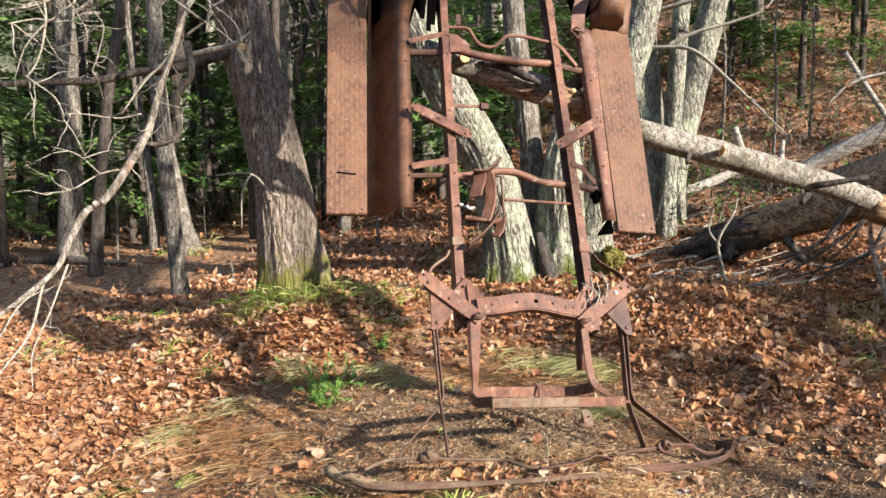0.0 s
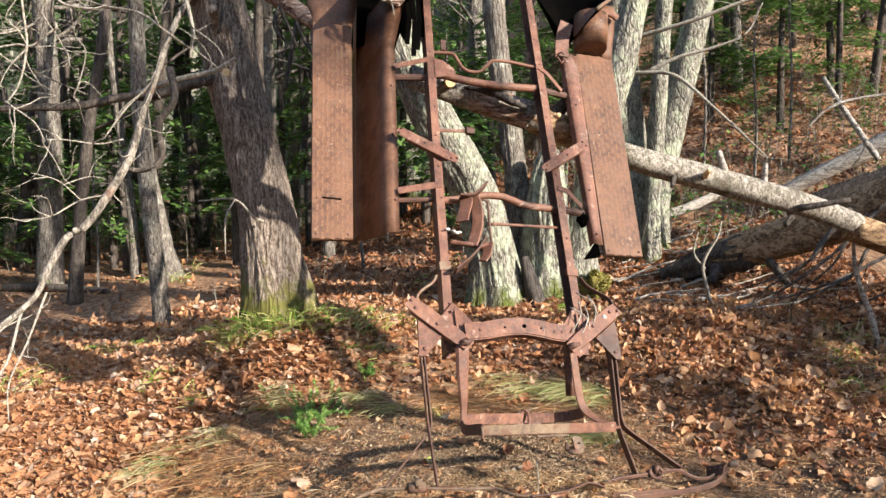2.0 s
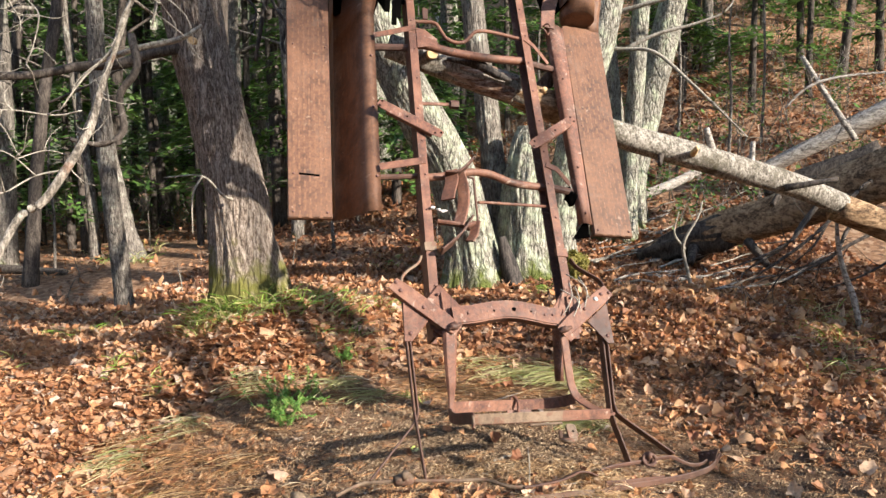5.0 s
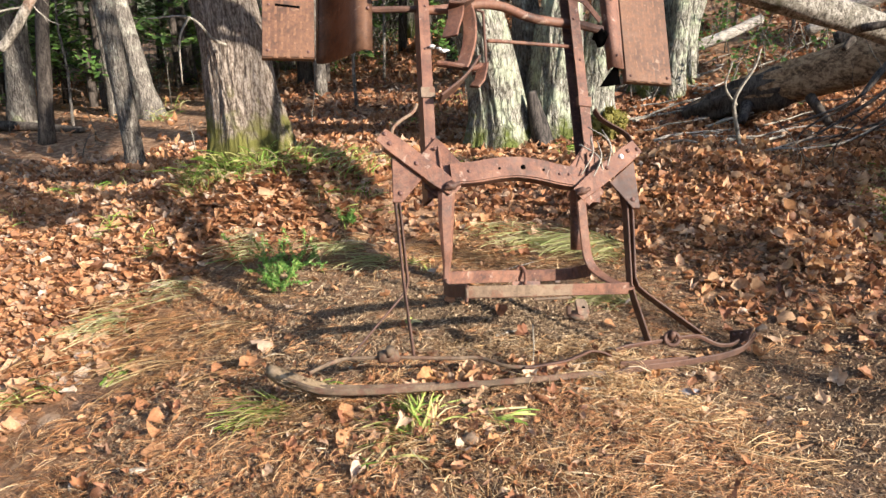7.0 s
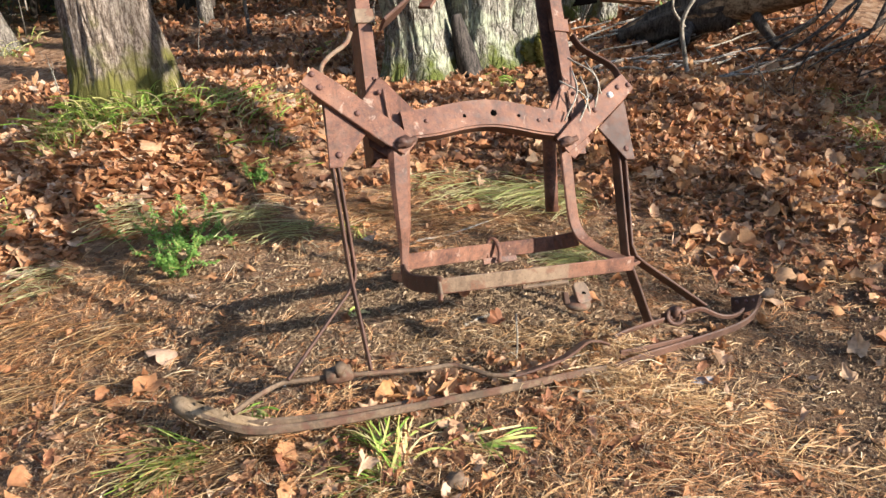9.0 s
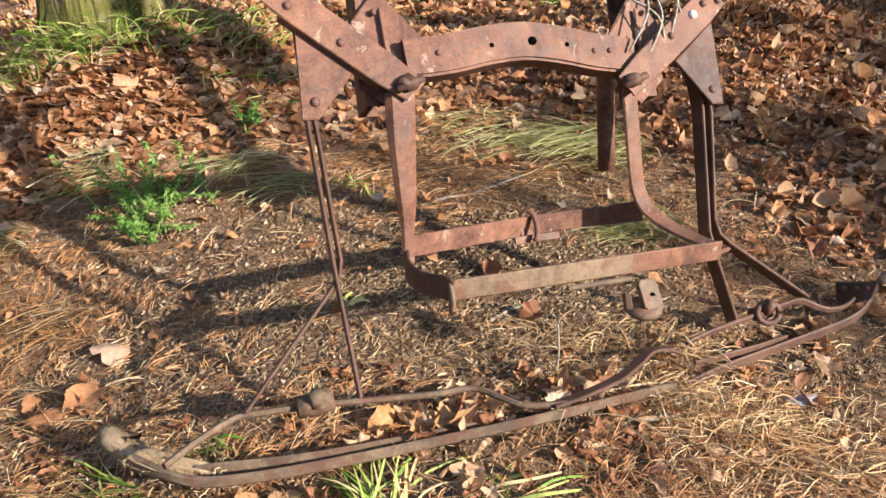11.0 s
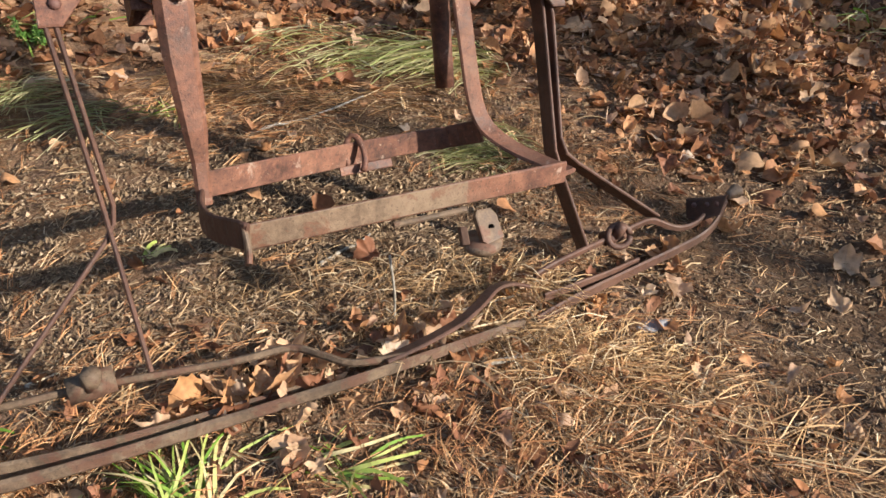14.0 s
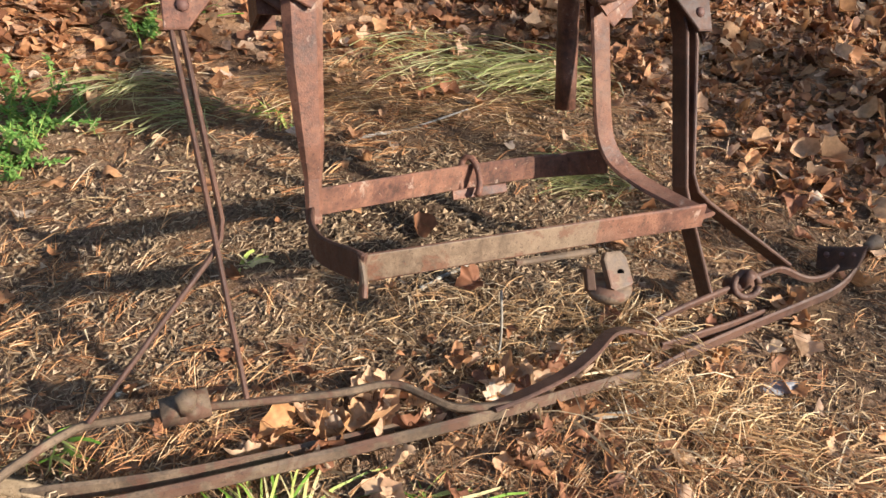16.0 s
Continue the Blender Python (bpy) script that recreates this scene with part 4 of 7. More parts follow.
# the underside carries its shade as near-black colour
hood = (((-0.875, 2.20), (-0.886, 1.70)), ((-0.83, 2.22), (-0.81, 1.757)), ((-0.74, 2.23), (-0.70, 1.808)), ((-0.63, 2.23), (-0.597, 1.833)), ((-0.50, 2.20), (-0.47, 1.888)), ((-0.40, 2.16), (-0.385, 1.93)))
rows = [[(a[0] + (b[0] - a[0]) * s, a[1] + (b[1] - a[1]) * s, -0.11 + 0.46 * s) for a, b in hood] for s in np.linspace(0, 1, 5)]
sheet("fender_valance", rows, SHADE_BLACK, "fender underside with deep shade put into its black")
# back sheet added behind the apron head, coloured black for the shade there
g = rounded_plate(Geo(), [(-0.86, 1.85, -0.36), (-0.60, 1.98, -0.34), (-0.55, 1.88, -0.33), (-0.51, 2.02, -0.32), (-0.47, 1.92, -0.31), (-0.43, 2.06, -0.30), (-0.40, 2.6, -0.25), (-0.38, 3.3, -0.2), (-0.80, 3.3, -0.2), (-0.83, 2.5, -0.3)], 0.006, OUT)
frame_part("inner_fender", g, SHADE_BLACK, "near-black sheet standing in for the shade inside the fender")
g = Geo()
rounded_plate(g, [(-0.69, 1.795, 0.29), (-0.64, 1.82, 0.30), (-0.60, 1.70, 0.30), (-0.64, 1.645, 0.29), (-0.68, 1.66, 0.29)], 0.03, OUT)
sweep(g, curve([(-0.75, 1.80, 0.31), (-0.735, 1.74, 0.29), (-0.70, 1.68, 0.29), (-0.66, 1.66, 0.29)], 3), flat(0.035, 0.02), OUT)
frame_part("lamp_bracket", g, WOOD_BARE, "pale splintered bracket under the fender")
g = Geo()
for i in range(24):
    a = random.uniform(0, 6.3)
    r0 = random.uniform(0.01, 0.05)
    sweep(g, curve([(-0.755 + r0 * math.cos(a), 1.745 + r0 * math.sin(a), 0.30), (-0.745 + 0.05 * math.cos(a + 1.5), 1.73 + 0.05 * math.sin(a + 1.5), 0.32), (-0.735 + 0.045 * math.cos(a + 3), 1.71 + 0.05 * math.sin(a + 3), 0.30)], 3), rod(0.0028, 5), OUT)
sweep(g, curve([(-0.69, 1.67, 0.30), (-0.68, 1.62, 0.30), (-0.67, 1.56, 0.29)], 3), rod(0.004, 6), OUT)
frame_part("wire_tangle", g, TWIG, "tangle of old straw and wire", None, True)
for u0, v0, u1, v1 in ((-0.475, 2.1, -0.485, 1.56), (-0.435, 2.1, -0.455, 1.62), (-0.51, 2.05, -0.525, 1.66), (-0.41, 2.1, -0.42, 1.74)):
    bar("hanging_strip", [(u0, v0, -0.03), ((u0 + u1) / 2 + 0.01, (v0 + v1) / 2, -0.02), (u1, v1, -0.04)], 0.034 - 0.02 * (u0 + 0.51), 0.006, ACROSS, SHADE_BLACK)

# shade inside the crumpled fender is painted in as near-black
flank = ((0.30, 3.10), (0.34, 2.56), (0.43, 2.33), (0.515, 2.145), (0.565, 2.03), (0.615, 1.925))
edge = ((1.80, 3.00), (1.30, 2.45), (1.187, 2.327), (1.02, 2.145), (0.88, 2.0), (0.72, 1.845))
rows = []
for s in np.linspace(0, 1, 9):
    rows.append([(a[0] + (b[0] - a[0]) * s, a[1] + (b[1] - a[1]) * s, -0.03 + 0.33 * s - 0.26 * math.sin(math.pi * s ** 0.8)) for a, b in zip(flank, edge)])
sheet("fender", rows, SHADE_BLACK, "underside of a crumpled fender, shade put into its black")
frame_part("fender_rim", sweep(Geo(), curve(rows[-1], 3), rod(0.014, 8), OUT), RUST_MUD, "rolled fender edge", None, True)
rows = []
for v, w, a, b in ((1.765, -0.075, 0.90, 0.99), (1.85, -0.06, 0.905, 1.0), (2.0, -0.03, 0.92, 1.03), (2.2, 0.02, 0.93, 1.05)):
    rows.append([(a + (b - a) * s, v, w + 0.01 * math.sin(math.pi * s)) for s in np.linspace(0, 1, 5)])
sheet("fender", rows, RUST_BOARD, "rusted fender rising from the running board")
drum = Geo()
sweep(drum, [(0.815, 1.80, -0.04), (0.815, 1.815, -0.04), (0.825, 1.96, 0.0), (0.83, 2.06, 0.03)], rod(0.118, 22), OUT, [0.93, 1.0, 1.04, 1.02])
frame_part("fender_bulge", drum, RUST_BOARD, "rounded rusty bulge at the board's head", None, True)
bar("board_edge_hook", [(0.90, 2.09, 0.06), (0.97, 2.09, 0.06), (1.03, 2.06, 0.05)], 0.06, 0.03, ALONG, RUST, 3)
bar("apron_head", [(0.585, 1.72, -0.045), (0.60, 1.86, -0.02), (0.635, 1.98, 0.02)], 0.10, 0.008, ACROSS, RUST, 4)
ringlet = [(0.56 + 0.03 * math.cos(a), 1.69 + 0.04 * math.sin(a), -0.03 + 0.02 * math.sin(2 * a)) for a in np.linspace(0.4, 6.0, 12)]
frame_part("wire_ring", sweep(Geo(), ringlet, rod(0.006, 6), OUT), RUST, "", None, True)

# head of the frame
bar("front_crossmember", [(-0.42, 2.85, -0.05), (0.42, 2.85, -0.05)], 0.09, 0.05, ALONG, RUST_DARK)
tube("axle_stub", [(0.0, 2.62, -0.02), (0.06, 2.50, 0.0), (0.105, 2.40, 0.02)], 0.035, RUST_DARK, 3)
g = Geo()
lump(g, (0.115, 2.335, 0.03), (0.085, 0.055, 0.06), 9, 0.35, 12, 8)
sweep(g, [(0.06, 2.30, 0.08), (0.17, 2.30, 0.085)], rod(0.02, 8), OUT)
frame_part("steering_hub", g, RUST, "lumpy rusted hub hanging between the rails", None, True)
tube("hub_rod", [(-0.36, 2.24, 0.0), (-0.15, 2.26, 0.02), (0.04, 2.32, 0.02)], 0.010, WOOD_GREY, 4)
tube("hub_rod", [(0.19, 2.33, 0.02), (0.28, 2.35, 0.03), (0.36, 2.37, 0.02)], 0.008, WOOD_GREY, 4)
bar("rail_tie", [(-0.42, 2.70, -0.05), (0.0, 2.66, -0.04), (0.42, 2.70, -0.05)], 0.05, 0.02, ALONG, RUST_DARK, 3)

# ---- trees ----
def trunk_geo(geo, pts, radii, k=14, per=4, ridge=0.0, flare=0.0, seed=0.0, lobes=9):
    """A tapering, uneven stem; ridge: depth of its furrows as a share of the radius."""
    line = curve(pts, per)
    size = np.interp(np.linspace(0, 1, len(line)), np.linspace(0, 1, len(radii)), radii)
    base = len(geo.v)
    run = np.cumsum([0] + [np.linalg.norm(b - a) for a, b in zip(line, line[1:])])
    for i, p in enumerate(line):
        t = line[min(i + 1, len(line) - 1)] - line[max(i - 1, 0)]
        t = t / np.linalg.norm(t)
        ref = np.array((1.0, 0, 0)) if abs(t[0]) < 0.8 else np.array((0, 0, 1.0))
        a = ref - t * (ref @ t)
        a /= np.linalg.norm(a)
        b = np.cross(t, a)
        for j in range(k):
            th = 2 * math.pi * j / k
            s = 1 + 0.10 * noise.noise((math.cos(th) * 1.2 + seed, math.sin(th) * 1.2, run[i] * 0.9))
            if ridge:
                tw = th + 0.12 * run[i] + 0.25 * noise.noise((seed, run[i] * 1.5, th))
                s += ridge * (abs(noise.noise((math.cos(tw) * lobes * 0.4 + seed, math.sin(tw) * lobes * 0.4, run[i] * 1.4))) * 2.2 - 0.5)
            if flare:
                s += flare * math.exp(-run[i] / 0.28) * (0.6 + 0.4 * math.sin(5 * th + seed))
            geo.v.append(tuple(p + (a * math.cos(th) + b * math.sin(th)) * size[i] * s))
    n = len(line)
    geo.f += [(base + i * k + j, base + i * k + (j + 1) % k, base + (i + 1) * k + (j + 1) % k, base + (i + 1) * k + j) for i in range(n - 1) for j in range(k)]
    geo.f += [tuple(base + j for j in reversed(range(k))), tuple(base + (n - 1) * k + j for j in range(k))]
    return geo


def wander(rng, start, way, length, steps, bend):
    """A crooked line of points."""
    p, d, out = np.array(start, float), np.array(way, float), []
    d /= np.linalg.norm(d)
    out.append(p.copy())
    for _ in range(steps):
        d = d + rng.normal(0, bend, 3)
        d /= np.linalg.norm(d)
        p = p + d * length / steps
        out.append(p.copy())
    return out


def twigs(geo, rng, line, count, length, radius, bend=0.25, fork=2, up=0.0):
    """Side twigs along a line of points, forking."""
    for _ in range(count):
        s = rng.uniform(0.15, 1.0) * (len(line) - 1)
        i = min(int(s), len(line) - 2)
        p = line[i] + (line[i + 1] - line[i]) * (s - i)
        t = line[i + 1] - line[i]
        way = t / np.linalg.norm(t) * 0.5 + rng.normal(0, 0.6, 3) + (0, 0, up)
        w = wander(rng, p, way, length * rng.uniform(0.4, 1), 5, bend)
        trunk_geo(geo, w, [radius, radius * 0.6, radius * 0.25], 5, 2)
        for _ in range(fork):
            q = w[rng.integers(1, 5)]
            trunk_geo(geo, wander(rng, q, way + rng.normal(0, 0.7, 3), length * rng.uniform(0.15, 0.5), 4, bend), [radius * 0.55, radius * 0.2], 4, 2)
    return geo


def tree(name, base, bark, stem, radii, label, limbs=(), ridge=0.1, flare=0.35, k=24, per=6, seed=0.0, crown=True, group="", lobes=11):
    """A standing tree: its stem's points are offsets from the base; limbs are (points, radii, bark)."""
    ob = thing(name, Matrix.Translation(base), label, "tree", group)
    part("trunk", trunk_geo(Geo(), stem, radii, k, per, ridge, flare, seed, lobes), bark, ob)
    for pts, rad, mat in limbs:
        part("limb", trunk_geo(Geo(), pts, rad, 10, 4, 0.05, 0, seed + 3), mat, ob)
    if crown:
        rng, g = np.random.default_rng(int(seed * 10) + 7), Geo()
        top = np.array(stem[-1], float)
        low = np.array(stem[-2], float)
        for i in range(6):
            s = rng.uniform(0.0, 1)
            p = low * (1 - s) + top * s
            w = wander(rng, p, (rng.normal(0, 1), rng.normal(0, 1), 0.9), rng.uniform(1.5, 3.2), 6, 0.18)
            trunk_geo(g, w, [radii[-1] * 0.55, radii[-1] * 0.3, 0.012], 6, 2)
            twigs(g, rng, w, 3, 1.2, 0.012, 0.2, 1, 0.3)
        part("crown", g, bark, ob, "bare branches", True, "stuff")
    return ob


# the big furrowed tree with the crotch that holds fallen limbs
base = (-1.42, 6.92, float(ground_z(-1.42, 6.92)) - 0.12)
bz = base[2]
big_tree = tree("oak_tree", base, BARK_BIG,
                [(0.05, 0, 0), (0.035, 0, 0.22), (-0.005, 0, 0.57), (-0.045, 0, 1.02), (-0.17, 0, 1.64), (-0.285, 0, 2.10), (-0.375, 0, 2.6), (-0.54, 0.02, 3.4), (-0.75, 0.05, 4.6), (-0.9, 0.1, 6.5), (-1.0, 0.1, 8.5)],
                [0.33, 0.30, 0.265, 0.245, 0.225, 0.22, 0.215, 0.205, 0.19, 0.15, 0.09], "thick leaning tree with deeply furrowed mossy bark", ridge=0.06, flare=0.28, k=120, per=10, seed=1.3, lobes=17,
                limbs=[([(-0.28, -0.1, 2.18), (-0.6, -0.2, 2.10), (-0.85, -0.3, 1.99), (-1.1, -0.35, 1.97), (-1.4, -0.5, 1.88), (-1.8, -0.6, 1.86), (-2.6, -0.8, 1.80), (-3.6, -1.0, 1.9)], [0.05, 0.04, 0.034, 0.03, 0.024, 0.012], BARK_DARK),
                       ([(-0.40, 0.0, 2.75), (-0.72, -0.2, 2.95), (-1.2, -0.4, 3.2), (-1.9, -0.6, 3.35), (-2.8, -0.9, 3.5)], [0.11, 0.09, 0.07, 0.05, 0.03], BARK_DARK),
                       ([(-0.50, -0.2, 2.9), (-0.72, -0.55, 2.85), (-0.85, -0.9, 2.95), (-1.0, -1.3, 3.1)], [0.10, 0.085, 0.08, 0.075], BARK_BIG),
                       ([(-0.62, -0.6, 2.15), (-0.55, -0.7, 1.9), (-0.66, -0.75, 1.7), (-0.62, -0.8, 1.45), (-0.75, -0.85, 1.35), (-0.95, -0.9, 1.38)], [0.03, 0.028, 0.026, 0.024, 0.02, 0.012], BARK_DARK),
                       ([(-0.36, -0.22, 2.60), (-0.30, -0.5, 2.62)], [0.045, 0.04], BARK_BIG)])
for p, r in (((-0.57, -0.62, 2.78), 0.05), ((-0.20, -0.50, 2.13), 0.028)):
    g = Geo()
    sweep(g, [(p[0], p[1], p[2]), (p[0] + 0.01, p[1] - 0.08, p[2] - 0.01)], rod(r, 12), (1, 0, 0))
    part("cut_stub", g, CUT, big_tree, "pale sawn branch stub", False)
g = trunk_geo(Geo(), [(-0.95, -0.45, 1.98), (-0.6, -0.5, 2.08), (-0.3, -0.52, 2.14), (-0.13, -0.52, 2.24)], [0.018, 0.024, 0.022, 0.012], 8, 4)
part("dead_branch", g, TWIG, big_tree, "pale broken dead branch")

# pale trees of the clump behind the frame
def z0(x, y):
    return float(ground_z(x, y)) - 0.08


tree("maple_tree", (0.62, 8.4, z0(0.62, 8.4)), BARK_MAPLE, [(0, 0, 0), (-0.03, 0, 0.4), (-0.14, -0.05, 0.9), (-0.29, -0.1, 1.35), (-0.75, -0.2, 2.2), (-1.1, -0.3, 3.1), (-1.5, -0.35, 4.6), (-1.9, -0.4, 7.0)],
     [0.34, 0.27, 0.245, 0.235, 0.215, 0.19, 0.15, 0.08], "leaning maple with pale, lit, ridged bark", ridge=0.08, flare=0.3, k=96, per=8, seed=2.2, lobes=18)
tree("maple_tree", (1.0, 8.92, z0(1.0, 8.92)), BARK_GREY, [(0, 0, 0), (-0.05, 0, 0.6), (-0.11, 0, 1.2), (-0.2, 0, 2.0), (-0.32, 0, 2.8), (-0.4, 0, 4.2), (-0.5, 0.1, 7.5)],
     [0.18, 0.14, 0.13, 0.125, 0.12, 0.115, 0.06], "upright grey maple stem of a multi-stemmed clump", ridge=0.12, flare=0.3, k=56, per=8, seed=3.4)
tree("maple_tree", (1.50, 8.62, z0(1.50, 8.62)), BARK_MAPLE, [(0, 0, 0), (0.03, 0, 0.4), (0.11, 0, 0.9), (0.32, 0, 1.9), (0.55, 0, 2.8), (0.8, 0, 4.2), (1.1, 0.1, 7.5)],
     [0.27, 0.2, 0.18, 0.165, 0.15, 0.12, 0.06], "maple stem leaning out of a clump", ridge=0.12, flare=0.3, k=56, per=8, seed=4.1)
for i, (x, y, top, r) in enumerate(((2.40, 9.6, (-0.22, 0, 3.0), 0.21), (2.52, 9.3, (0.12, -0.05, 3.0), 0.095), (2.66, 9.75, (0.55, 0, 3.0), 0.165))):
    tx, ty, tz = top
    tree("maple_tree", (x, y, z0(x, y)), BARK_MAPLE, [(0, 0, 0), (tx * 0.12, 0, 0.8), (tx * 0.5, ty * 0.5, 1.8), (tx, ty, 3.0), (tx * 1.5, ty, 4.2), (tx * 2.0, ty, 7.5)],
         [r * 1.25, r, r, r * 0.95, r * 0.85, r * 0.4], "pale grey maple of a close group on the slope", ridge=0.12, flare=0.3, k=32, per=6, seed=5 + i, group="close group of maples")

# slim trees left of the big one
tree("young_tree", (-3.2, 8.95, z0(-3.2, 8.95)), BARK_GREY, [(0, 0, 0), (-0.02, 0, 0.3), (-0.095, 0, 1.2), (-0.14, 0, 1.85), (-0.2, 0, 2.65), (-0.22, 0.05, 3.75), (-0.35, 0.1, 6.5)],
     [0.112, 0.098, 0.094, 0.09, 0.085, 0.08, 0.035], "slim grey-barked tree leaning slightly", ridge=0.1, flare=0.15, k=24, per=6, seed=8.2)
tree("young_tree", (-4.32, 12.15, z0(-4.32, 12.15)), BARK_GREY, [(0, 0, 0), (-0.1, 0, 0.55), (-0.24, 0, 1.3), (-0.36, 0, 2.1), (-0.45, 0, 4.0), (-0.6, 0.1, 8)],
     [0.2, 0.14, 0.125, 0.118, 0.105, 0.06], "pale straight tree with moss at its foot", ridge=0.1, flare=0.35, k=28, per=6, seed=9.7)

tree("maple_snag", (1.18, 8.56, z0(1.18, 8.56)), BARK_MAPLE, [(0, 0, 0), (0.0, 0, 0.4), (0.0, 0, 0.9), (0.02, 0.02, 1.4), (0.04, 0.04, 1.65)], [0.36, 0.27, 0.235, 0.17, 0.09], "broken mossy maple stem fused into a clump", ridge=0.16, flare=0.3, k=80, per=8, seed=6.6, lobes=18, crown=False)

# charred stump and a moss cushion among the clump
g = trunk_geo(Geo(), [(0.06, 0, 0), (0.02, 0, 0.2), (-0.04, 0, 0.42), (-0.08, 0, 0.60)], [0.11, 0.085, 0.06, 0.035], 14, 5, 0.3, 0.3, 3.0)
ob = new("charred_stump", g.mesh("charred_stump", WOOD_CHAR))
ob.matrix_basis = Matrix.Translation((0.97, 8.2, z0(0.97, 8.2)))
tagged(ob, "narrow blackened snag leaning among maple stems", "stump")
g = Geo()
lump(g, (0, 0, 0.10), (0.13, 0.12, 0.22), 4.0, 0.9, 22, 16)
rng = np.random.default_rng(5)
for _ in range(2600):
    d = rng.normal(0, 1, 3)
    d /= np.linalg.norm(d)
    s = 1 + 0.9 * noise.noise(Vector(d) * 1.7 + Vector((4.0, 2.8, 0)))
    q = np.array((0, 0, 0.10)) + d * s * (0.13, 0.12, 0.22)
    e, f = rng.normal(0, 0.008, 3), rng.normal(0, 0.008, 3)
    g.add([q - e, q + e, q + d * rng.uniform(0.01, 0.035) + f], [(0, 1, 2)])
ob = new("mossy_stump", g.mesh("mossy_stump", MOSS))
ob.matrix_basis = Matrix.Translation((1.66, 8.3, z0(1.66, 8.3)))
tagged(ob, "rounded stump covered in green moss", "stump")

# ---- fallen wood ----
def log_thing(name, pts, radii, bark, label, ends=None, k=28, ridge=0.06, seed=0.0, stubs=()):
    b = np.array(pts[0], float)
    ob = thing(name, Matrix.Translation(b), label, "log")
    part("stem", trunk_geo(Geo(), [np.array(p) - b for p in pts], radii, k, 8, ridge, 0, seed), bark, ob)
    for p, way, r, length, mat in stubs:
        q = np.array(p) - b
        part("branch_stub", trunk_geo(Geo(), [q, q + np.array(way) * length * 0.5, q + np.array(way) * length], [r * 1.2, r, r * 0.8], 9, 3, 0.1), mat, ob)
    return ob


birch = log_thing("birch_log", [(0.62, 5.72, 2.04), (1.36, 5.85, 1.75), (2.2, 5.95, 1.53), (2.75, 6.03, 1.38), (3.15, 6.1, 1.235)], [0.09, 0.09, 0.088, 0.085, 0.082], BARK_BIRCH, "fallen pale birch trunk with broken knots, bearing the car frame", seed=2.0,
                  stubs=[((1.72, 5.86, 1.62), (-0.3, -0.7, -0.6), 0.02, 0.16, BARK_DARK), ((1.93, 5.83, 1.60), (-0.1, -0.9, 0.3), 0.02, 0.12, CUT), ((2.12, 5.93, 1.58), (-0.35, -0.2, 0.9), 0.028, 0.22, WOOD_GREY), ((2.4, 5.95, 1.54), (0.05, 0, 1), 0.02, 0.15, WOOD_GREY), ((2.63, 5.92, 1.36), (0.9, -0.4, 0.18), 0.022, 0.34, BARK_DARK), ((2.6, 5.95, 1.30), (-0.5, -0.3, -0.5), 0.022, 0.12, BARK_DARK), ((0.86, 5.72, 1.98), (0.1, -0.8, 0.5), 0.02, 0.08, CUT)])
part("broken_half", trunk_geo(Geo(), [(-0.78, -0.07, 0.25), (-0.5, -0.03, 0.16), (-0.2, 0, 0.06), (0.06, 0.0, -0.02)], [0.075, 0.085, 0.09, 0.09], 26, 7, 0.14, 0, 6.0), BARK_BIRCH, birch, "peeling broken length of the log")
part("peeled_length", trunk_geo(Geo(), [(-0.46, -0.028, 0.148), (-0.3, -0.012, 0.094), (-0.1, -0.002, 0.03), (0.05, 0.0, -0.018)], [0.06, 0.0915, 0.0945, 0.093], 26, 7, 0.16, 0, 3.0), WOOD_BARE, birch, "peeled pale length with torn bark")
part("rotten_length", trunk_geo(Geo(), [(0.02, 0.0, -0.008), (0.2, 0.035, -0.083), (0.42, 0.075, -0.172), (0.6, 0.105, -0.245)], [0.08, 0.097, 0.098, 0.086], 26, 7, 0.16, 0, 8.0), WOOD_ROT, birch, "dark barkless rotten length")
part("sawn_knot", sweep(Geo(), [(-0.50, -0.12, 0.19), (-0.49, -0.17, 0.19)], rod(0.035, 12), (1, 0, 0)), CUT, birch, "pale sawn knot", False)
part("torn_bark", trunk_geo(Geo(), [(-0.40, -0.12, 0.16), (-0.22, -0.16, 0.13), (-0.08, -0.15, 0.06), (0.02, -0.12, 0.02)], [0.01, 0.035, 0.03, 0.01], 8, 4, 0.3), WOOD_CHAR, birch, "dark curl of torn bark")
part("upper_fork", trunk_geo(Geo(), [(0.22, 0.06, -0.02), (0.3, 0.08, 0.06), (0.36, 0.12, 0.14), (0.38, 0.16, 0.26)], [0.05, 0.05, 0.04, 0.02], 9, 4, 0.2), BARK_DARK, birch, "dark broken fork")

log_thing("leaning_log", [(-1.78, 6.62, 3.42), (-1.35, 6.5, 3.14), (-0.98, 6.35, 2.89), (-0.62, 6.1, 2.62), (-0.35, 5.95, 2.42)], [0.075, 0.07, 0.064, 0.058, 0.03], WOOD_BARE, "barkless pale limb wedged in the tree's crotch", seed=5.5, ridge=0.12,
          stubs=[((-1.6, 6.45, 3.2), (-0.1, -0.3, -0.9), 0.016, 0.5, BARK_DARK), ((-1.05, 6.35, 2.85), (-0.15, -0.2, -1), 0.018, 0.55, BARK_DARK), ((-0.9, 6.3, 2.8), (0.1, -0.1, -1), 0.014, 0.45, BARK_DARK), ((-1.2, 6.4, 3.0), (0.4, -0.3, -0.9), 0.012, 0.4, BARK_DARK), ((-1.5, 6.4, 3.3), (0.5, -0.4, 0.6), 0.02, 0.25, BARK_DARK)])

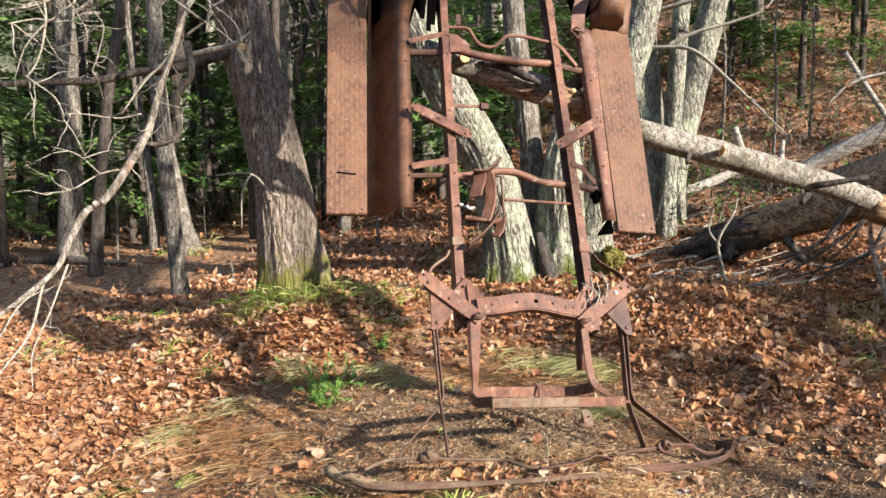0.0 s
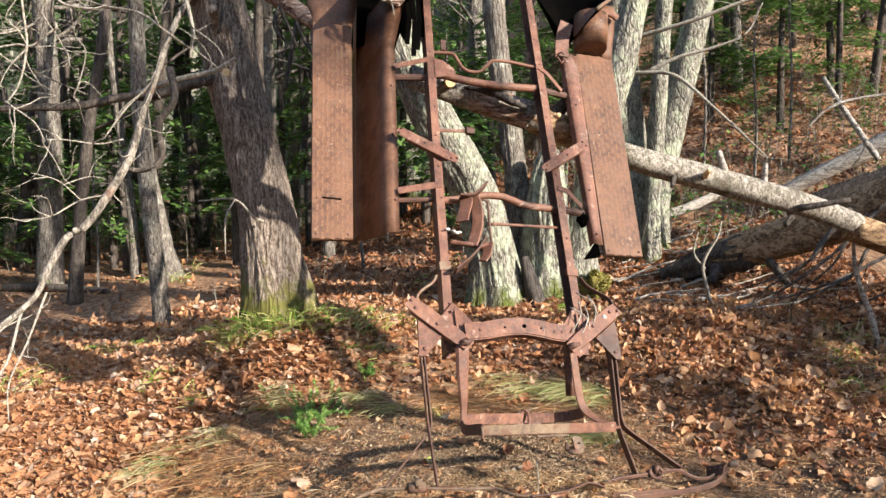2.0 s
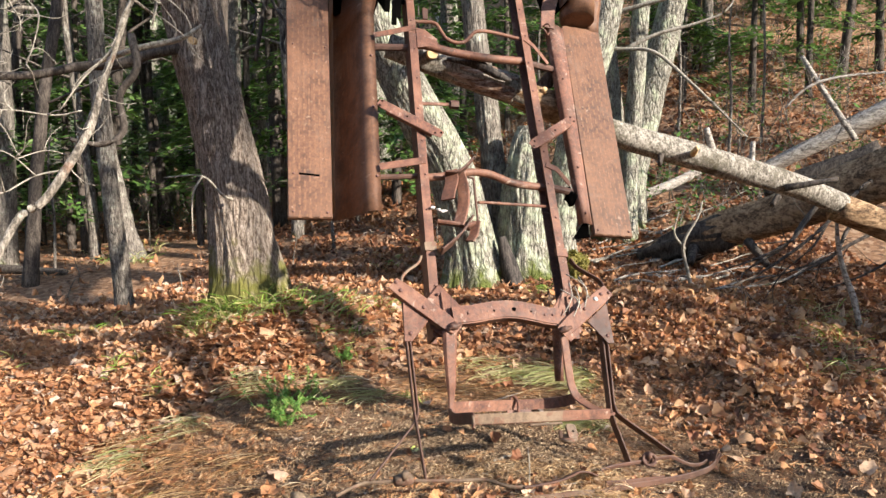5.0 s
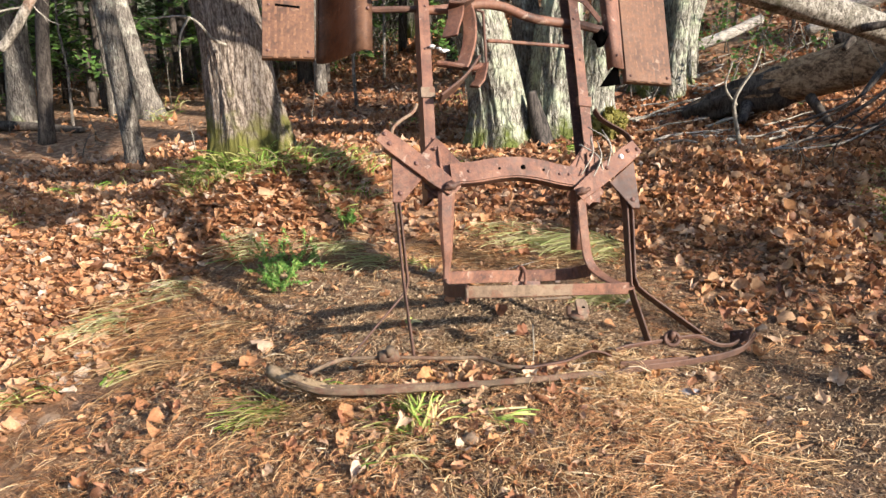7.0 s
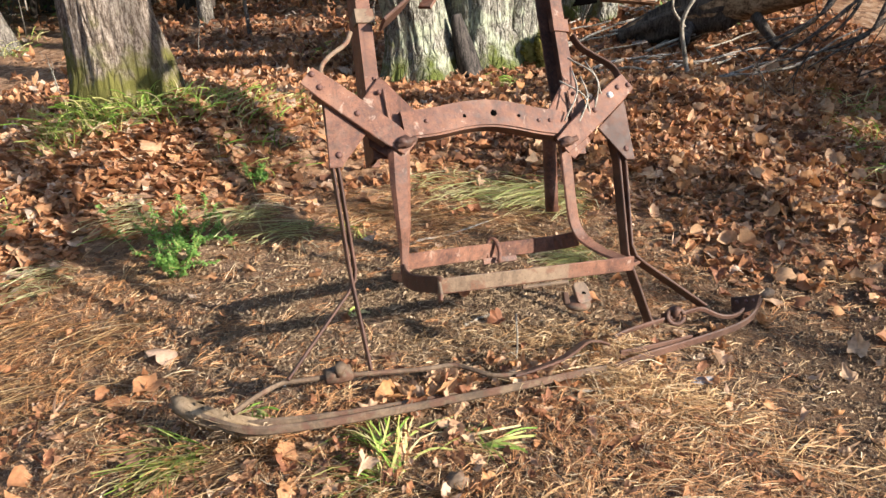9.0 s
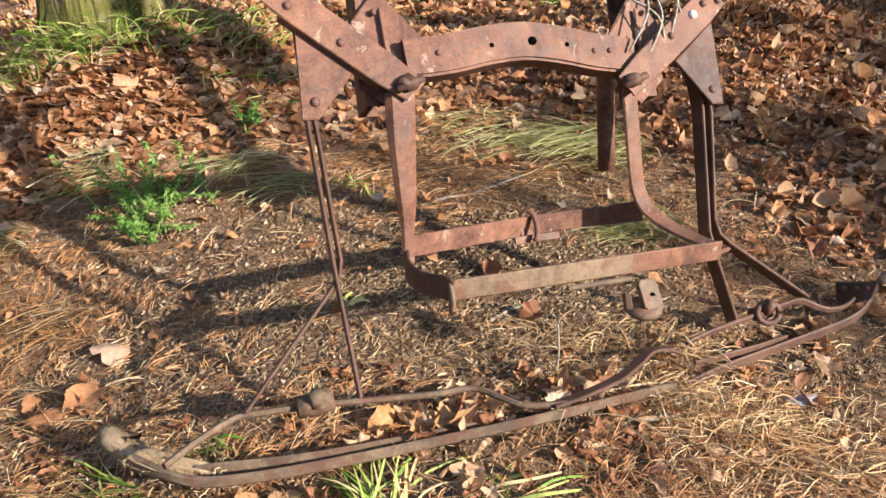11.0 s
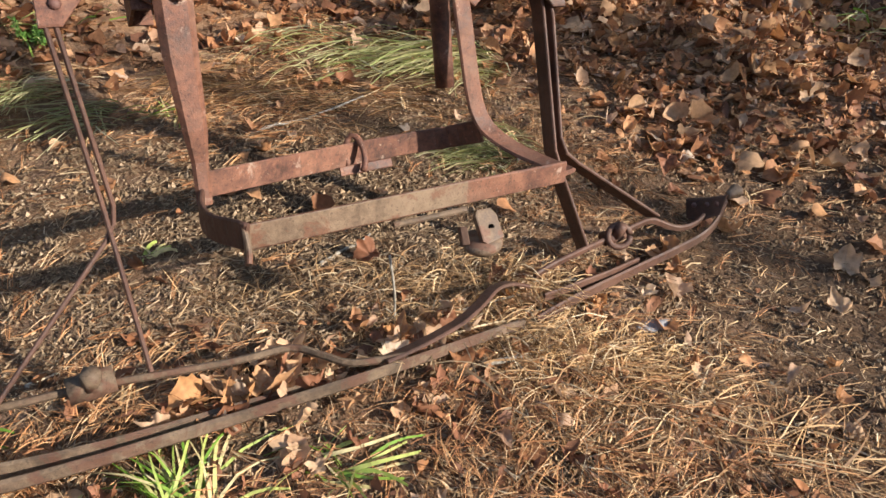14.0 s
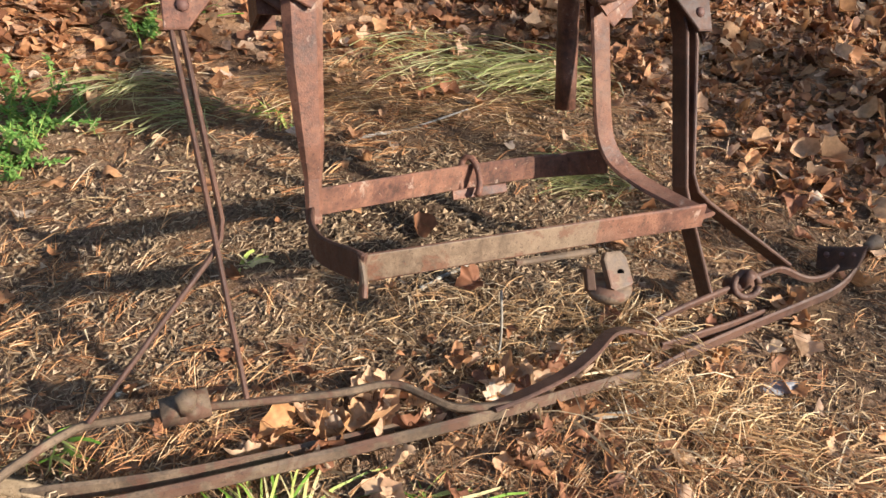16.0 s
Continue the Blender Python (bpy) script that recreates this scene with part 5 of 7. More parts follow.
rotten = log_thing("rotting_log", [(2.55, 8.7, 0.62), (2.95, 8.4, 0.83), (3.6, 7.8, 1.12), (4.25, 7.2, 1.5), (5.2, 6.4, 2.0)], [0.10, 0.165, 0.2, 0.215, 0.21], WOOD_ROT, "thick barkless fallen trunk, brown and rotting, propped off the ground", seed=7.1, ridge=0.14,
          stubs=[((2.9, 8.25, 0.75), (-0.3, -0.5, -0.5), 0.05, 0.3, WOOD_CHAR), ((3.3, 7.9, 0.85), (0.3, -0.5, -0.6), 0.04, 0.4, BARK_DARK)])
part("dark_butt", trunk_geo(Geo(), [(-0.05, 0.03, -0.02), (0.2, -0.15, 0.10), (0.4, -0.3, 0.2), (0.62, -0.5, 0.30), (0.72, -0.59, 0.345)], [0.11, 0.16, 0.185, 0.195, 0.16], 28, 8, 0.3, 0, 5.0), BARK_DARK, rotten, "dark rough bark on the broken butt")
log_thing("birch_log", [(3.12, 6.1, 1.22), (3.5, 6.15, 1.08), (4.2, 6.3, 0.8)], [0.10, 0.10, 0.10], WOOD_ROT, "shaded butt of a fallen trunk in the log pile", seed=4.4, ridge=0.1)
log_thing("silvered_log", [(3.75, 9.1, 1.42), (4.1, 9.0, 1.62), (4.6, 8.8, 1.9), (5.4, 8.5, 2.35)], [0.05, 0.075, 0.09, 0.11], WOOD_GREY, "weathered grey trunk lying up the slope", seed=1.9, ridge=0.2)
log_thing("silvered_log", [(3.75, 8.5, 1.33), (4.1, 8.3, 1.46), (4.7, 8.0, 1.7)], [0.07, 0.1, 0.12], BARK_DARK, "split grey log end in the pile", seed=3.1, ridge=0.25)
log_thing("silvered_log", [(-7.4, 11.9, at(-7.4, 11.9)[2] + 0.06), (-6.0, 11.5, at(-6.0, 11.5)[2] + 0.06), (-4.9, 11.2, at(-4.9, 11.2)[2] + 0.04)], [0.06, 0.07, 0.05], BARK_DARK, "thin fallen pole lying in leaves", seed=6.1, ridge=0.15, k=12)
log_thing("silvered_log", [(2.2, 10.6, 1.22), (3.0, 10.2, 1.3), (3.8, 10.4, 1.6)], [0.06, 0.07, 0.05], WOOD_GREY, "thin grey fallen stem on the slope", seed=6.9, ridge=0.15, k=12)


def branch_thing(name, lines, mat, label, seed, extra=(), category="branch"):
    """A fallen branch of several limbs and random side twigs: extra is (count, length, radius)."""
    b = np.array(lines[0][0][0], float)
    ob, rng = thing(name, Matrix.Translation(b), label, category), np.random.default_rng(seed)
    for pts, rad in lines:
        q, rad = [np.array(p, float) - b for p in pts], [r * (0.64 if name == "dead_limb" else 1.0) for r in rad]
        part("limb", trunk_geo(Geo(), q, rad, 9, 5, 0.08, 0, seed), LIMB if "dead_limb" == name and pts is lines[0][0] else mat, ob)
        if extra:
            part("twig_spray", twigs(Geo(), rng, curve(q, 3), *extra), mat, ob, "fine pale twigs", True, "stuff")
    return ob


branch_thing("dead_limb", [([(-1.7, 5.9, 2.95), (-1.81, 5.82, 2.69), (-1.93, 5.78, 2.34), (-2.02, 5.72, 2.03), (-2.09, 5.68, 1.76), (-2.24, 5.62, 1.48), (-2.36, 5.58, 1.30), (-2.47, 5.53, 1.22), (-2.56, 5.46, 1.02), (-2.63, 5.4, 0.83), (-2.76, 5.25, 0.67), (-2.84, 5.1, 0.57), (-3.1, 4.9, 0.35)], [0.026, 0.03, 0.034, 0.037, 0.042, 0.044, 0.042, 0.04, 0.036, 0.03, 0.024, 0.018, 0.008]),
                           ([(-1.76, 5.75, 2.68), (-1.87, 5.75, 2.50), (-1.95, 5.75, 2.29), (-2.12, 5.72, 2.11), (-2.28, 5.7, 1.89)], [0.016, 0.016, 0.014, 0.012, 0.008]),
                           ([(-1.84, 5.68, 2.47), (-1.93, 5.72, 2.27), (-2.02, 5.74, 2.08), (-2.12, 5.75, 1.85), (-2.22, 5.75, 1.66)], [0.014, 0.014, 0.012, 0.01, 0.006]),
                           ([(-2.64, 5.4, 0.80), (-2.69, 5.35, 0.74), (-2.71, 5.2, 0.43), (-2.79, 5.0, 0.22), (-2.9, 4.85, -0.05)], [0.016, 0.015, 0.013, 0.01, 0.005]),
                           ([(-2.56, 5.42, 0.86), (-2.63, 5.3, 0.55), (-2.70, 5.2, 0.30), (-2.65, 5.1, 0.09)], [0.013, 0.011, 0.009, 0.005]),
                           ([(-2.69, 5.35, 0.74), (-2.79, 5.2, 0.59), (-2.84, 5.1, 0.43)], [0.012, 0.01, 0.006]),
                           ([(-2.2, 5.63, 1.51), (-2.4, 5.6, 1.47), (-2.56, 5.5, 1.36), (-2.73, 5.45, 1.34)], [0.009, 0.009, 0.008, 0.004]),
                           ([(-2.4, 5.6, 1.47), (-2.5, 5.5, 1.60), (-2.65, 5.45, 1.65)], [0.007, 0.006, 0.004]),
                           ([(-2.14, 5.7, 1.89), (-2.31, 5.7, 1.86), (-2.49, 5.6, 1.88), (-2.6, 5.55, 1.88)], [0.008, 0.008, 0.006, 0.004])], TWIG, "broken dead limb hanging to the ground, bleached and twiggy", 11, (3, 0.5, 0.005, 0.3, 1))
branch_thing("dead_branch", [([(-1.42, 6.62, 1.30), (-1.47, 6.5, 1.34), (-1.6, 6.45, 1.48), (-1.87, 6.4, 1.47)], [0.012, 0.01, 0.008, 0.004]), ([(-1.6, 6.45, 1.48), (-1.66, 6.4, 1.33), (-1.67, 6.4, 1.04)], [0.008, 0.007, 0.004])], TWIG, "forked white twig growing from the big trunk", 13)
branch_thing("dead_limb", [([(-1.72, 5.9, 2.54), (-1.82, 5.72, 2.62), (-2.0, 5.7, 2.75), (-2.24, 5.7, 2.80), (-2.39, 5.7, 2.84), (-2.54, 5.7, 2.82)], [0.016, 0.014, 0.013, 0.012, 0.01, 0.006]),
                           ([(-2.09, 5.4, 2.72), (-2.19, 5.4, 2.70), (-2.36, 5.4, 2.73), (-2.43, 5.4, 2.80), (-2.53, 5.4, 2.89), (-2.67, 5.4, 2.93), (-2.9, 5.35, 3.0)], [0.006, 0.012, 0.014, 0.015, 0.016, 0.017, 0.018]),
                           ([(-2.44, 5.42, 2.80), (-2.50, 5.5, 2.68), (-2.47, 5.5, 2.61), (-2.54, 5.5, 2.56), (-2.64, 5.5, 2.49), (-2.74, 5.5, 2.50), (-2.9, 5.45, 2.46)], [0.015, 0.014, 0.013, 0.013, 0.012, 0.011, 0.008]),
                           ([(-2.66, 5.42, 2.90), (-2.68, 5.5, 2.64), (-2.67, 5.5, 2.51), (-2.70, 5.5, 2.34), (-2.75, 5.5, 2.21), (-2.8, 5.45, 2.1)], [0.013, 0.012, 0.012, 0.011, 0.009, 0.006]),
                           ([(-2.48, 5.42, 2.83), (-2.59, 5.5, 2.66), (-2.74, 5.5, 2.59), (-2.9, 5.45, 2.55)], [0.012, 0.011, 0.01, 0.008]),
                           ([(-2.8, 5.45, 2.12), (-2.70, 5.4, 2.06), (-2.58, 5.4, 1.97), (-2.52, 5.4, 1.85)], [0.01, 0.009, 0.008, 0.005]),
                           ([(-2.5, 5.75, 2.80), (-2.55, 5.9, 2.65), (-2.48, 5.9, 2.54), (-2.53, 5.9, 2.33), (-2.58, 5.9, 2.22)], [0.009, 0.008, 0.008, 0.007, 0.004]),
                           ([(-1.71, 5.8, 2.86), (-1.67, 5.8, 2.64), (-1.70, 5.8, 2.46)], [0.022, 0.02, 0.008])], TWIG, "tangle of bleached dead twigs hanging from the tree", 23, (4, 0.6, 0.006, 0.35, 1))
branch_thing("dead_branch", [([(-1.05, 6.32, 2.84), (-0.98, 6.25, 2.68), (-0.9, 6.2, 2.55), (-0.92, 6.15, 2.38), (-0.84, 6.1, 2.28)], [0.014, 0.013, 0.011, 0.009, 0.004]),
                             ([(-0.9, 6.2, 2.55), (-0.78, 6.15, 2.5), (-0.7, 6.1, 2.38), (-0.72, 6.05, 2.28)], [0.01, 0.009, 0.007, 0.003]),
                             ([(-1.2, 6.4, 2.98), (-1.22, 6.3, 2.8), (-1.12, 6.25, 2.66), (-1.14, 6.2, 2.5)], [0.013, 0.012, 0.009, 0.004]),
                             ([(-0.8, 6.2, 2.72), (-0.74, 6.15, 2.62), (-0.64, 6.1, 2.6), (-0.6, 6.05, 2.48)], [0.01, 0.009, 0.007, 0.003])], WOOD_CHAR, "dark twisted twigs hanging under the wedged limb", 29, (3, 0.35, 0.005, 0.35, 1))
branch_thing("sunlit_branch", [([(1.95, 8.85, 2.88), (2.25, 8.7, 2.86), (2.54, 8.5, 2.79), (2.85, 8.3, 2.45), (3.1, 8.15, 2.15), (3.31, 8.0, 1.88)], [0.024, 0.022, 0.019, 0.015, 0.012, 0.006]),
                               ([(2.30, 8.7, 2.87), (2.6, 8.6, 3.0), (2.95, 8.5, 3.08), (3.25, 8.4, 3.2), (3.4, 8.35, 3.5)], [0.022, 0.02, 0.016, 0.011, 0.006]),
                               ([(2.2, 9.0, 3.3), (2.8, 8.7, 3.42), (3.4, 8.5, 3.6), (4.2, 8.3, 3.72), (5.0, 8.2, 3.7)], [0.026, 0.022, 0.02, 0.015, 0.008])], TWIG, "bare pale branch reaching out of the maple group", 31, (3, 0.5, 0.007, 0.25, 1))
branch_thing("broken_branch", [([(4.12, 8.5, 2.75), (4.25, 8.4, 2.45), (4.4, 8.3, 2.15), (4.55, 8.2, 1.85)], [0.02, 0.03, 0.03, 0.03]), ([(3.9, 8.4, 2.2), (4.1, 8.35, 2.4), (4.4, 8.3, 2.5), (5.0, 8.2, 2.55)], [0.01, 0.014, 0.014, 0.01])], WOOD_GREY, "snapped grey branch standing in the log pile", 37, (4, 0.5, 0.008))
spruce_lines = [([(3.95, 7.0, 1.42), (3.695, 6.9, 1.253), (3.46, 6.8, 1.065), (3.183, 6.7, 0.883), (2.798, 6.6, 0.671), (2.55, 6.5, 0.60)], [0.022, 0.02, 0.017, 0.014, 0.009, 0.003]),
                ([(3.6, 7.0, 1.35), (3.391, 6.9, 1.158), (3.161, 6.8, 0.923), (2.838, 6.7, 0.789), (2.499, 6.6, 0.706)], [0.024, 0.02, 0.016, 0.01, 0.003]),
                ([(3.95, 7.0, 1.2), (3.706, 6.9, 1.011), (3.542, 6.8, 0.802), (3.305, 6.7, 0.717), (2.984, 6.6, 0.589)], [0.02, 0.018, 0.015, 0.01, 0.004]),
                ([(4.1, 7.0, 1.02), (3.713, 6.9, 0.866), (3.496, 6.8, 0.778), (3.167, 6.7, 0.694), (2.663, 6.6, 0.56)], [0.018, 0.016, 0.013, 0.009, 0.003]),
                ([(3.55, 7.0, 1.3), (3.299, 6.9, 1.061), (3.115, 6.8, 0.875), (2.748, 6.7, 0.695), (2.618, 6.6, 0.566)], [0.018, 0.014, 0.011, 0.008, 0.003]),
                ([(3.75, 7.0, 1.3), (3.536, 6.9, 1.085), (3.351, 6.8, 0.875), (3.052, 6.7, 0.67), (2.851, 6.6, 0.471)], [0.018, 0.015, 0.011, 0.007, 0.003]),
                ([(4.2, 6.7, 0.95), (3.9, 6.6, 0.78), (3.6, 6.5, 0.66), (3.2, 6.4, 0.55)], [0.016, 0.013, 0.009, 0.003])]
branch_thing("dead_spruce_top", spruce_lines, BARK_DARK, "fan of dark dead branches sweeping to the ground", 41, (5, 0.4, 0.005, 0.2, 1))
branch_thing("forked_stick", [([(2.62, 7.5, 0.34), (2.55, 7.5, 0.6), (2.50, 7.48, 0.85), (2.62, 7.45, 1.1), (2.66, 7.45, 1.25)], [0.02, 0.018, 0.015, 0.011, 0.006]), ([(2.52, 7.48, 0.8), (2.42, 7.5, 0.95), (2.46, 7.5, 1.15)], [0.012, 0.009, 0.005])], TWIG, "pale forked stick standing before the rotting log", 43)
branch_thing("forked_stick", [([(3.46, 6.3, 0.28), (3.394, 6.3, 0.516), (3.314, 6.3, 0.716), (3.261, 6.3, 0.914), (3.243, 6.3, 1.12)], [0.022, 0.024, 0.02, 0.018, 0.012])], WOOD_GREY, "crooked grey stick under the birch log", 47)
branch_thing("thin_sapling", [([(-1.1, 10.9, z0(-1.1, 10.9)), (-1.13, 10.9, 1.1), (-1.1, 10.9, 1.9), (-1.15, 10.9, 3.9)], [0.026, 0.022, 0.018, 0.012])], BARK_GREY, "thin straight sapling stem", 49, (), "sapling")
for i, (x, y, h) in enumerate(((3.0, 10.8, 3.2), (3.9, 11.5, 3.6), (4.4, 10.9, 3.0), (5.4, 12, 3.5), (-0.9, 12.5, 4.5), (-5.2, 11.5, 2.2), (1.9, 11.8, 3.0))):
    z = z0(x, y)
    branch_thing("thin_sapling", [([(x, y, z), (x + 0.03, y, z + h * 0.4), (x - 0.02, y, z + h * 0.7), (x + 0.05, y, z + h)], [0.024, 0.02, 0.015, 0.006])], BARK_GREY, "thin bare sapling on the wooded slope", 60 + i, (7, 0.6, 0.006, 0.2, 1), "sapling")


# ---- woods behind ----
def wood_tree(seed, height, radius, bark, label):
    rng = np.random.default_rng(seed)
    stem = wander(rng, (0, 0, -0.2), (rng.normal(0, 0.05), rng.normal(0, 0.05), 1), height, 7, 0.035)
    ob = thing("forest_tree", Matrix.Translation((0, 0, 0)), label, "tree", "trees of the woods")
    part("trunk", trunk_geo(Geo(), stem, [radius * 1.25, radius, radius * 0.9, radius * 0.75, radius * 0.55, radius * 0.25], 14, 4, 0.12, 0.3, seed), bark, ob)
    g, line = Geo(), curve(stem, 3)
    for _ in range(10):
        p = line[int(rng.uniform(0.3, 1) * (len(line) - 1))]
        w = wander(rng, p, (rng.normal(0, 1), rng.normal(0, 1), rng.uniform(0.0, 0.9)), rng.uniform(0.8, 2.8), 5, 0.15)
        trunk_geo(g, w, [radius * 0.28, radius * 0.15, 0.008], 5, 2)
        twigs(g, rng, w, 3, 0.9, 0.009, 0.2, 1, 0.2)
    part("crown", g, bark, ob, "bare branches", True, "stuff")
    return ob


def hemlock(seed, height, reach, label, low=0.12):
    """A young conifer: tiers of drooping boughs, each with rows of short flat needles sprays."""
    rng = np.random.default_rng(seed)
    ob = thing("hemlock_tree", Matrix.Translation((0, 0, 0)), label, "conifer", "young hemlocks")
    part("trunk", trunk_geo(Geo(), [(0, 0, -0.2), (0.03, 0, height * 0.4), (0, 0.02, height * 0.8), (0, 0, height)], [0.07, 0.055, 0.03, 0.008], 10, 4), BARK_DARK, ob)
    wood, vs, fs = Geo(), [], []
    for i in range(int(height * 9)):
        s = rng.uniform(low, 0.98)
        a, r = rng.uniform(0, 6.283), reach * ((1.05 - s) / (1.17 - low)) ** 0.7 * rng.uniform(0.6, 1.1)
        p0 = np.array((0, 0, s * height))
        way = np.array((math.cos(a), math.sin(a), 0))
        line = [p0 + way * r * t + np.array((0, 0, r * (0.12 * t - 0.42 * t * t))) for t in (0, 0.3, 0.6, 0.85, 1.0)]
        trunk_geo(wood, line, [0.014, 0.008, 0.003], 4, 1)
        n = int(58 * r) + 12
        side = np.array((-way[1], way[0], 0))
        for _ in range(n):
            t = rng.uniform(0.15, 1.0)
            p = p0 + way * r * t + np.array((0, 0, r * (0.12 * t - 0.42 * t * t)))
            spread = 0.34 * r * (1.1 - t) + 0.05
            q = p + side * rng.uniform(-spread, spread) + way * rng.uniform(-0.05, 0.1) + np.array((0, 0, rng.normal(-0.02, 0.03)))
            d = way * 0.7 + side * np.sign(rng.normal()) * rng.uniform(0.2, 0.9) + np.array((0, 0, rng.normal(-0.15, 0.25)))
            d /= np.linalg.norm(d)
            c = np.cross(d, (rng.normal(0, 0.35), rng.normal(0, 0.35), 1.0))
            c /= np.linalg.norm(c)
            ln, wd, k = rng.uniform(0.09, 0.19), rng.uniform(0.02, 0.036), len(vs)
            vs += [tuple(q - d * ln * 0.5), tuple(q + c * wd - d * ln * 0.05), tuple(q + d * ln * 0.5), tuple(q - c * wd - d * ln * 0.05)]
            fs.append((k, k + 1, k + 2, k + 3))
    part("bough_spray", wood, BARK_DARK, ob, "thin drooping boughs", True, "stuff")
    g = Geo()
    g.v, g.f = vs, fs
    part("needle_spray", g, HEMLOCK, ob, "flat sprays of green needles", False, "stuff")
    return ob


protos = [wood_tree(101, 11, 0.15, BARK_GREY, "grey forest tree with bare branches"), wood_tree(102, 12, 0.11, BARK_DARK, "dark slim forest tree with bare branches"), wood_tree(103, 13, 0.19, BARK_MAPLE, "pale stout forest tree with bare branches"), wood_tree(104, 9, 0.07, BARK_GREY, "thin grey forest tree"), wood_tree(105, 10, 0.09, BARK_DARK, "thin dark forest tree"), wood_tree(106, 12, 0.13, BARK_MAPLE, "pale lichened forest tree")]
firs = [hemlock(201, 4.6, 1.5, "young green hemlock among the trunks"), hemlock(202, 3.2, 1.2, "small green hemlock in the understorey"), hemlock(203, 6.5, 1.9, "taller green hemlock with drooping boughs"), hemlock(204, 10.0, 2.3, "tall hemlock with a bare lower trunk", 0.36)]
rng = np.random.default_rng(5)
placed = [(-1.4, 6.9), (0.7, 8.5), (1.4, 8.6), (2.5, 9.6), (-3.2, 8.95), (-4.32, 12.15), (3.6, 8.2), (4.4, 8.6)]


def free(x, y, d):
    return all((x - a) ** 2 + (y - b) ** 2 > d * d for a, b in placed)


def stand(proto, x, y, turn, s=1.0):
    placed.append((x, y))
    m = Matrix.Translation((x, y, float(ground_z(x, y)))) @ Matrix.Rotation(turn, 4, "Z")
    ob = copy_thing(proto, m)
    ob.matrix_basis = m @ Matrix.Diagonal((s, s, s, 1))
    return ob


# trunks that stand out on the shaded flat to one side
for i, (x, y, k) in enumerate(((-5.1, 10.6, 4), (-5.0, 12.4, 3), (-6.2, 12.0, 0), (-5.5, 14.2, 1), (-7.0, 13.4, 4), (-3.2, 13.6, 0), (-2.4, 14.0, 1), (-4.1, 15.5, 4), (-6.6, 16.0, 1), (-1.8, 12.2, 3), (-2.9, 12.3, 4), (-8.2, 14.6, 1), (-7.6, 11.0, 3), (-3.4, 17.0, 0), (-0.6, 16.5, 2), (0.6, 14.0, 0), (1.0, 17.0, 5), (-1.2, 18.5, 1), (9.2, 17.5, 3), (10.0, 18.0, 4), (6.2, 19.0, 4))):
    stand(protos[k], x, y, 1.7 * i, 0.9 + 0.25 * ((i * 7) % 5) / 5)
for _ in range(900):
    if len(placed) > 150:
        break
    y, x = rng.uniform(13, 46), 0.0
    x = rng.uniform(-0.85, 0.85) * (y + 4)
    if x > 1.5 and y < 28 and rng.uniform() < 0.85:
        continue
    if free(x, y, 0.9):
        stand(protos[int(rng.integers(0, 6))], x, y, rng.uniform(0, 6.3), rng.uniform(0.8, 1.35))
for x, y, k, s in ((-2.6, 15.0, 0, 1.1), (-4.6, 17.0, 2, 1.0), (-7.5, 18.0, 2, 1.1), (-0.8, 15.0, 0, 1.2), (0.9, 13.5, 1, 1.1), (1.9, 15.5, 2, 0.9), (5.6, 15.2, 0, 1.0), (3.4, 16.5, 0, 1.1), (7.8, 17.0, 2, 0.9), (9.5, 16.5, 0, 1.2), (-6.0, 20.0, 2, 1.2), (-9.5, 19.0, 2, 1.2), (-2.0, 20.0, 2, 1.2), (2.5, 20.0, 2, 1.1), (6.0, 22.0, 2, 1.2), (10.5, 21.0, 2, 1.2), (-11, 16, 0, 1.3), (-3.5, 12.9, 1, 0.9), (0.1, 12.0, 1, 1.0), (-12, 22, 2, 1.3), (0.5, 24, 2, 1.3), (-4, 25, 2, 1.3), (-8.5, 25, 2, 1.3), (4.5, 26, 2, 1.3), (9, 27, 2, 1.3), (13, 24, 2, 1.3), (-1.7, 16.8, 1, 1.2), (-5.4, 13.0, 0, 1.2), (-6.8, 14.4, 2, 0.9), (-3.9, 14.4, 0, 1.2), (-8.6, 16.0, 2, 1.0), (-1.9, 13.2, 0, 1.1), (-0.3, 13.4, 1, 1.3), (1.2, 18.0, 2, 1.1), (-5.2, 18.6, 2, 1.1), (-10.5, 14.0, 2, 1.0), (8.8, 14.4, 0, 1.2), (4.8, 14.8, 2, 0.8), (-3.0, 18.0, 2, 1.2), (-12.5, 18.5, 2, 1.2), (3.8, 18.5, 2, 1.2), (8.2, 19.5, 2, 1.2), (11.5, 17.5, 2, 1.0), (-7.2, 21.5, 2, 1.3)):
    stand(firs[k], x, y, x * 3 + y, s)
# tall hemlocks added so that their high crowns shade the woods
for x, y, s in ((-3.1, 14.8, 1.05), (-5.2, 15.6, 1.0), (-8.6, 17.5, 1.0)):
    stand(firs[3], x, y, x * 2 + y, s)
# unseen woods added behind and beside the clearing
# hemlock out of view, its crown set to shade the big tree's upper trunk
m = Matrix.Translation((8.1, -0.26, float(ground_z(8.1, -0.26))))
hemlock(205, 15.0, 2.5, "unseen tall hemlock added to shade the big tree", 0.53).matrix_basis = m
for x, y, k in ((-7, -4, 0), (-9, 1, 2), (9, 7, 2), (14, -12, 0), (-4, -9, 5), (3, -10, 2), (7.5, -8, 1), (-11, -7, 0), (13, 4, 5), (-10, 7, 2), (11, 8, 0), (0, -14, 5), (12, -9, 2), (-14, 3, 5), (6, -14, 0)):
    stand(protos[k], x, y, x + y, 1.1)

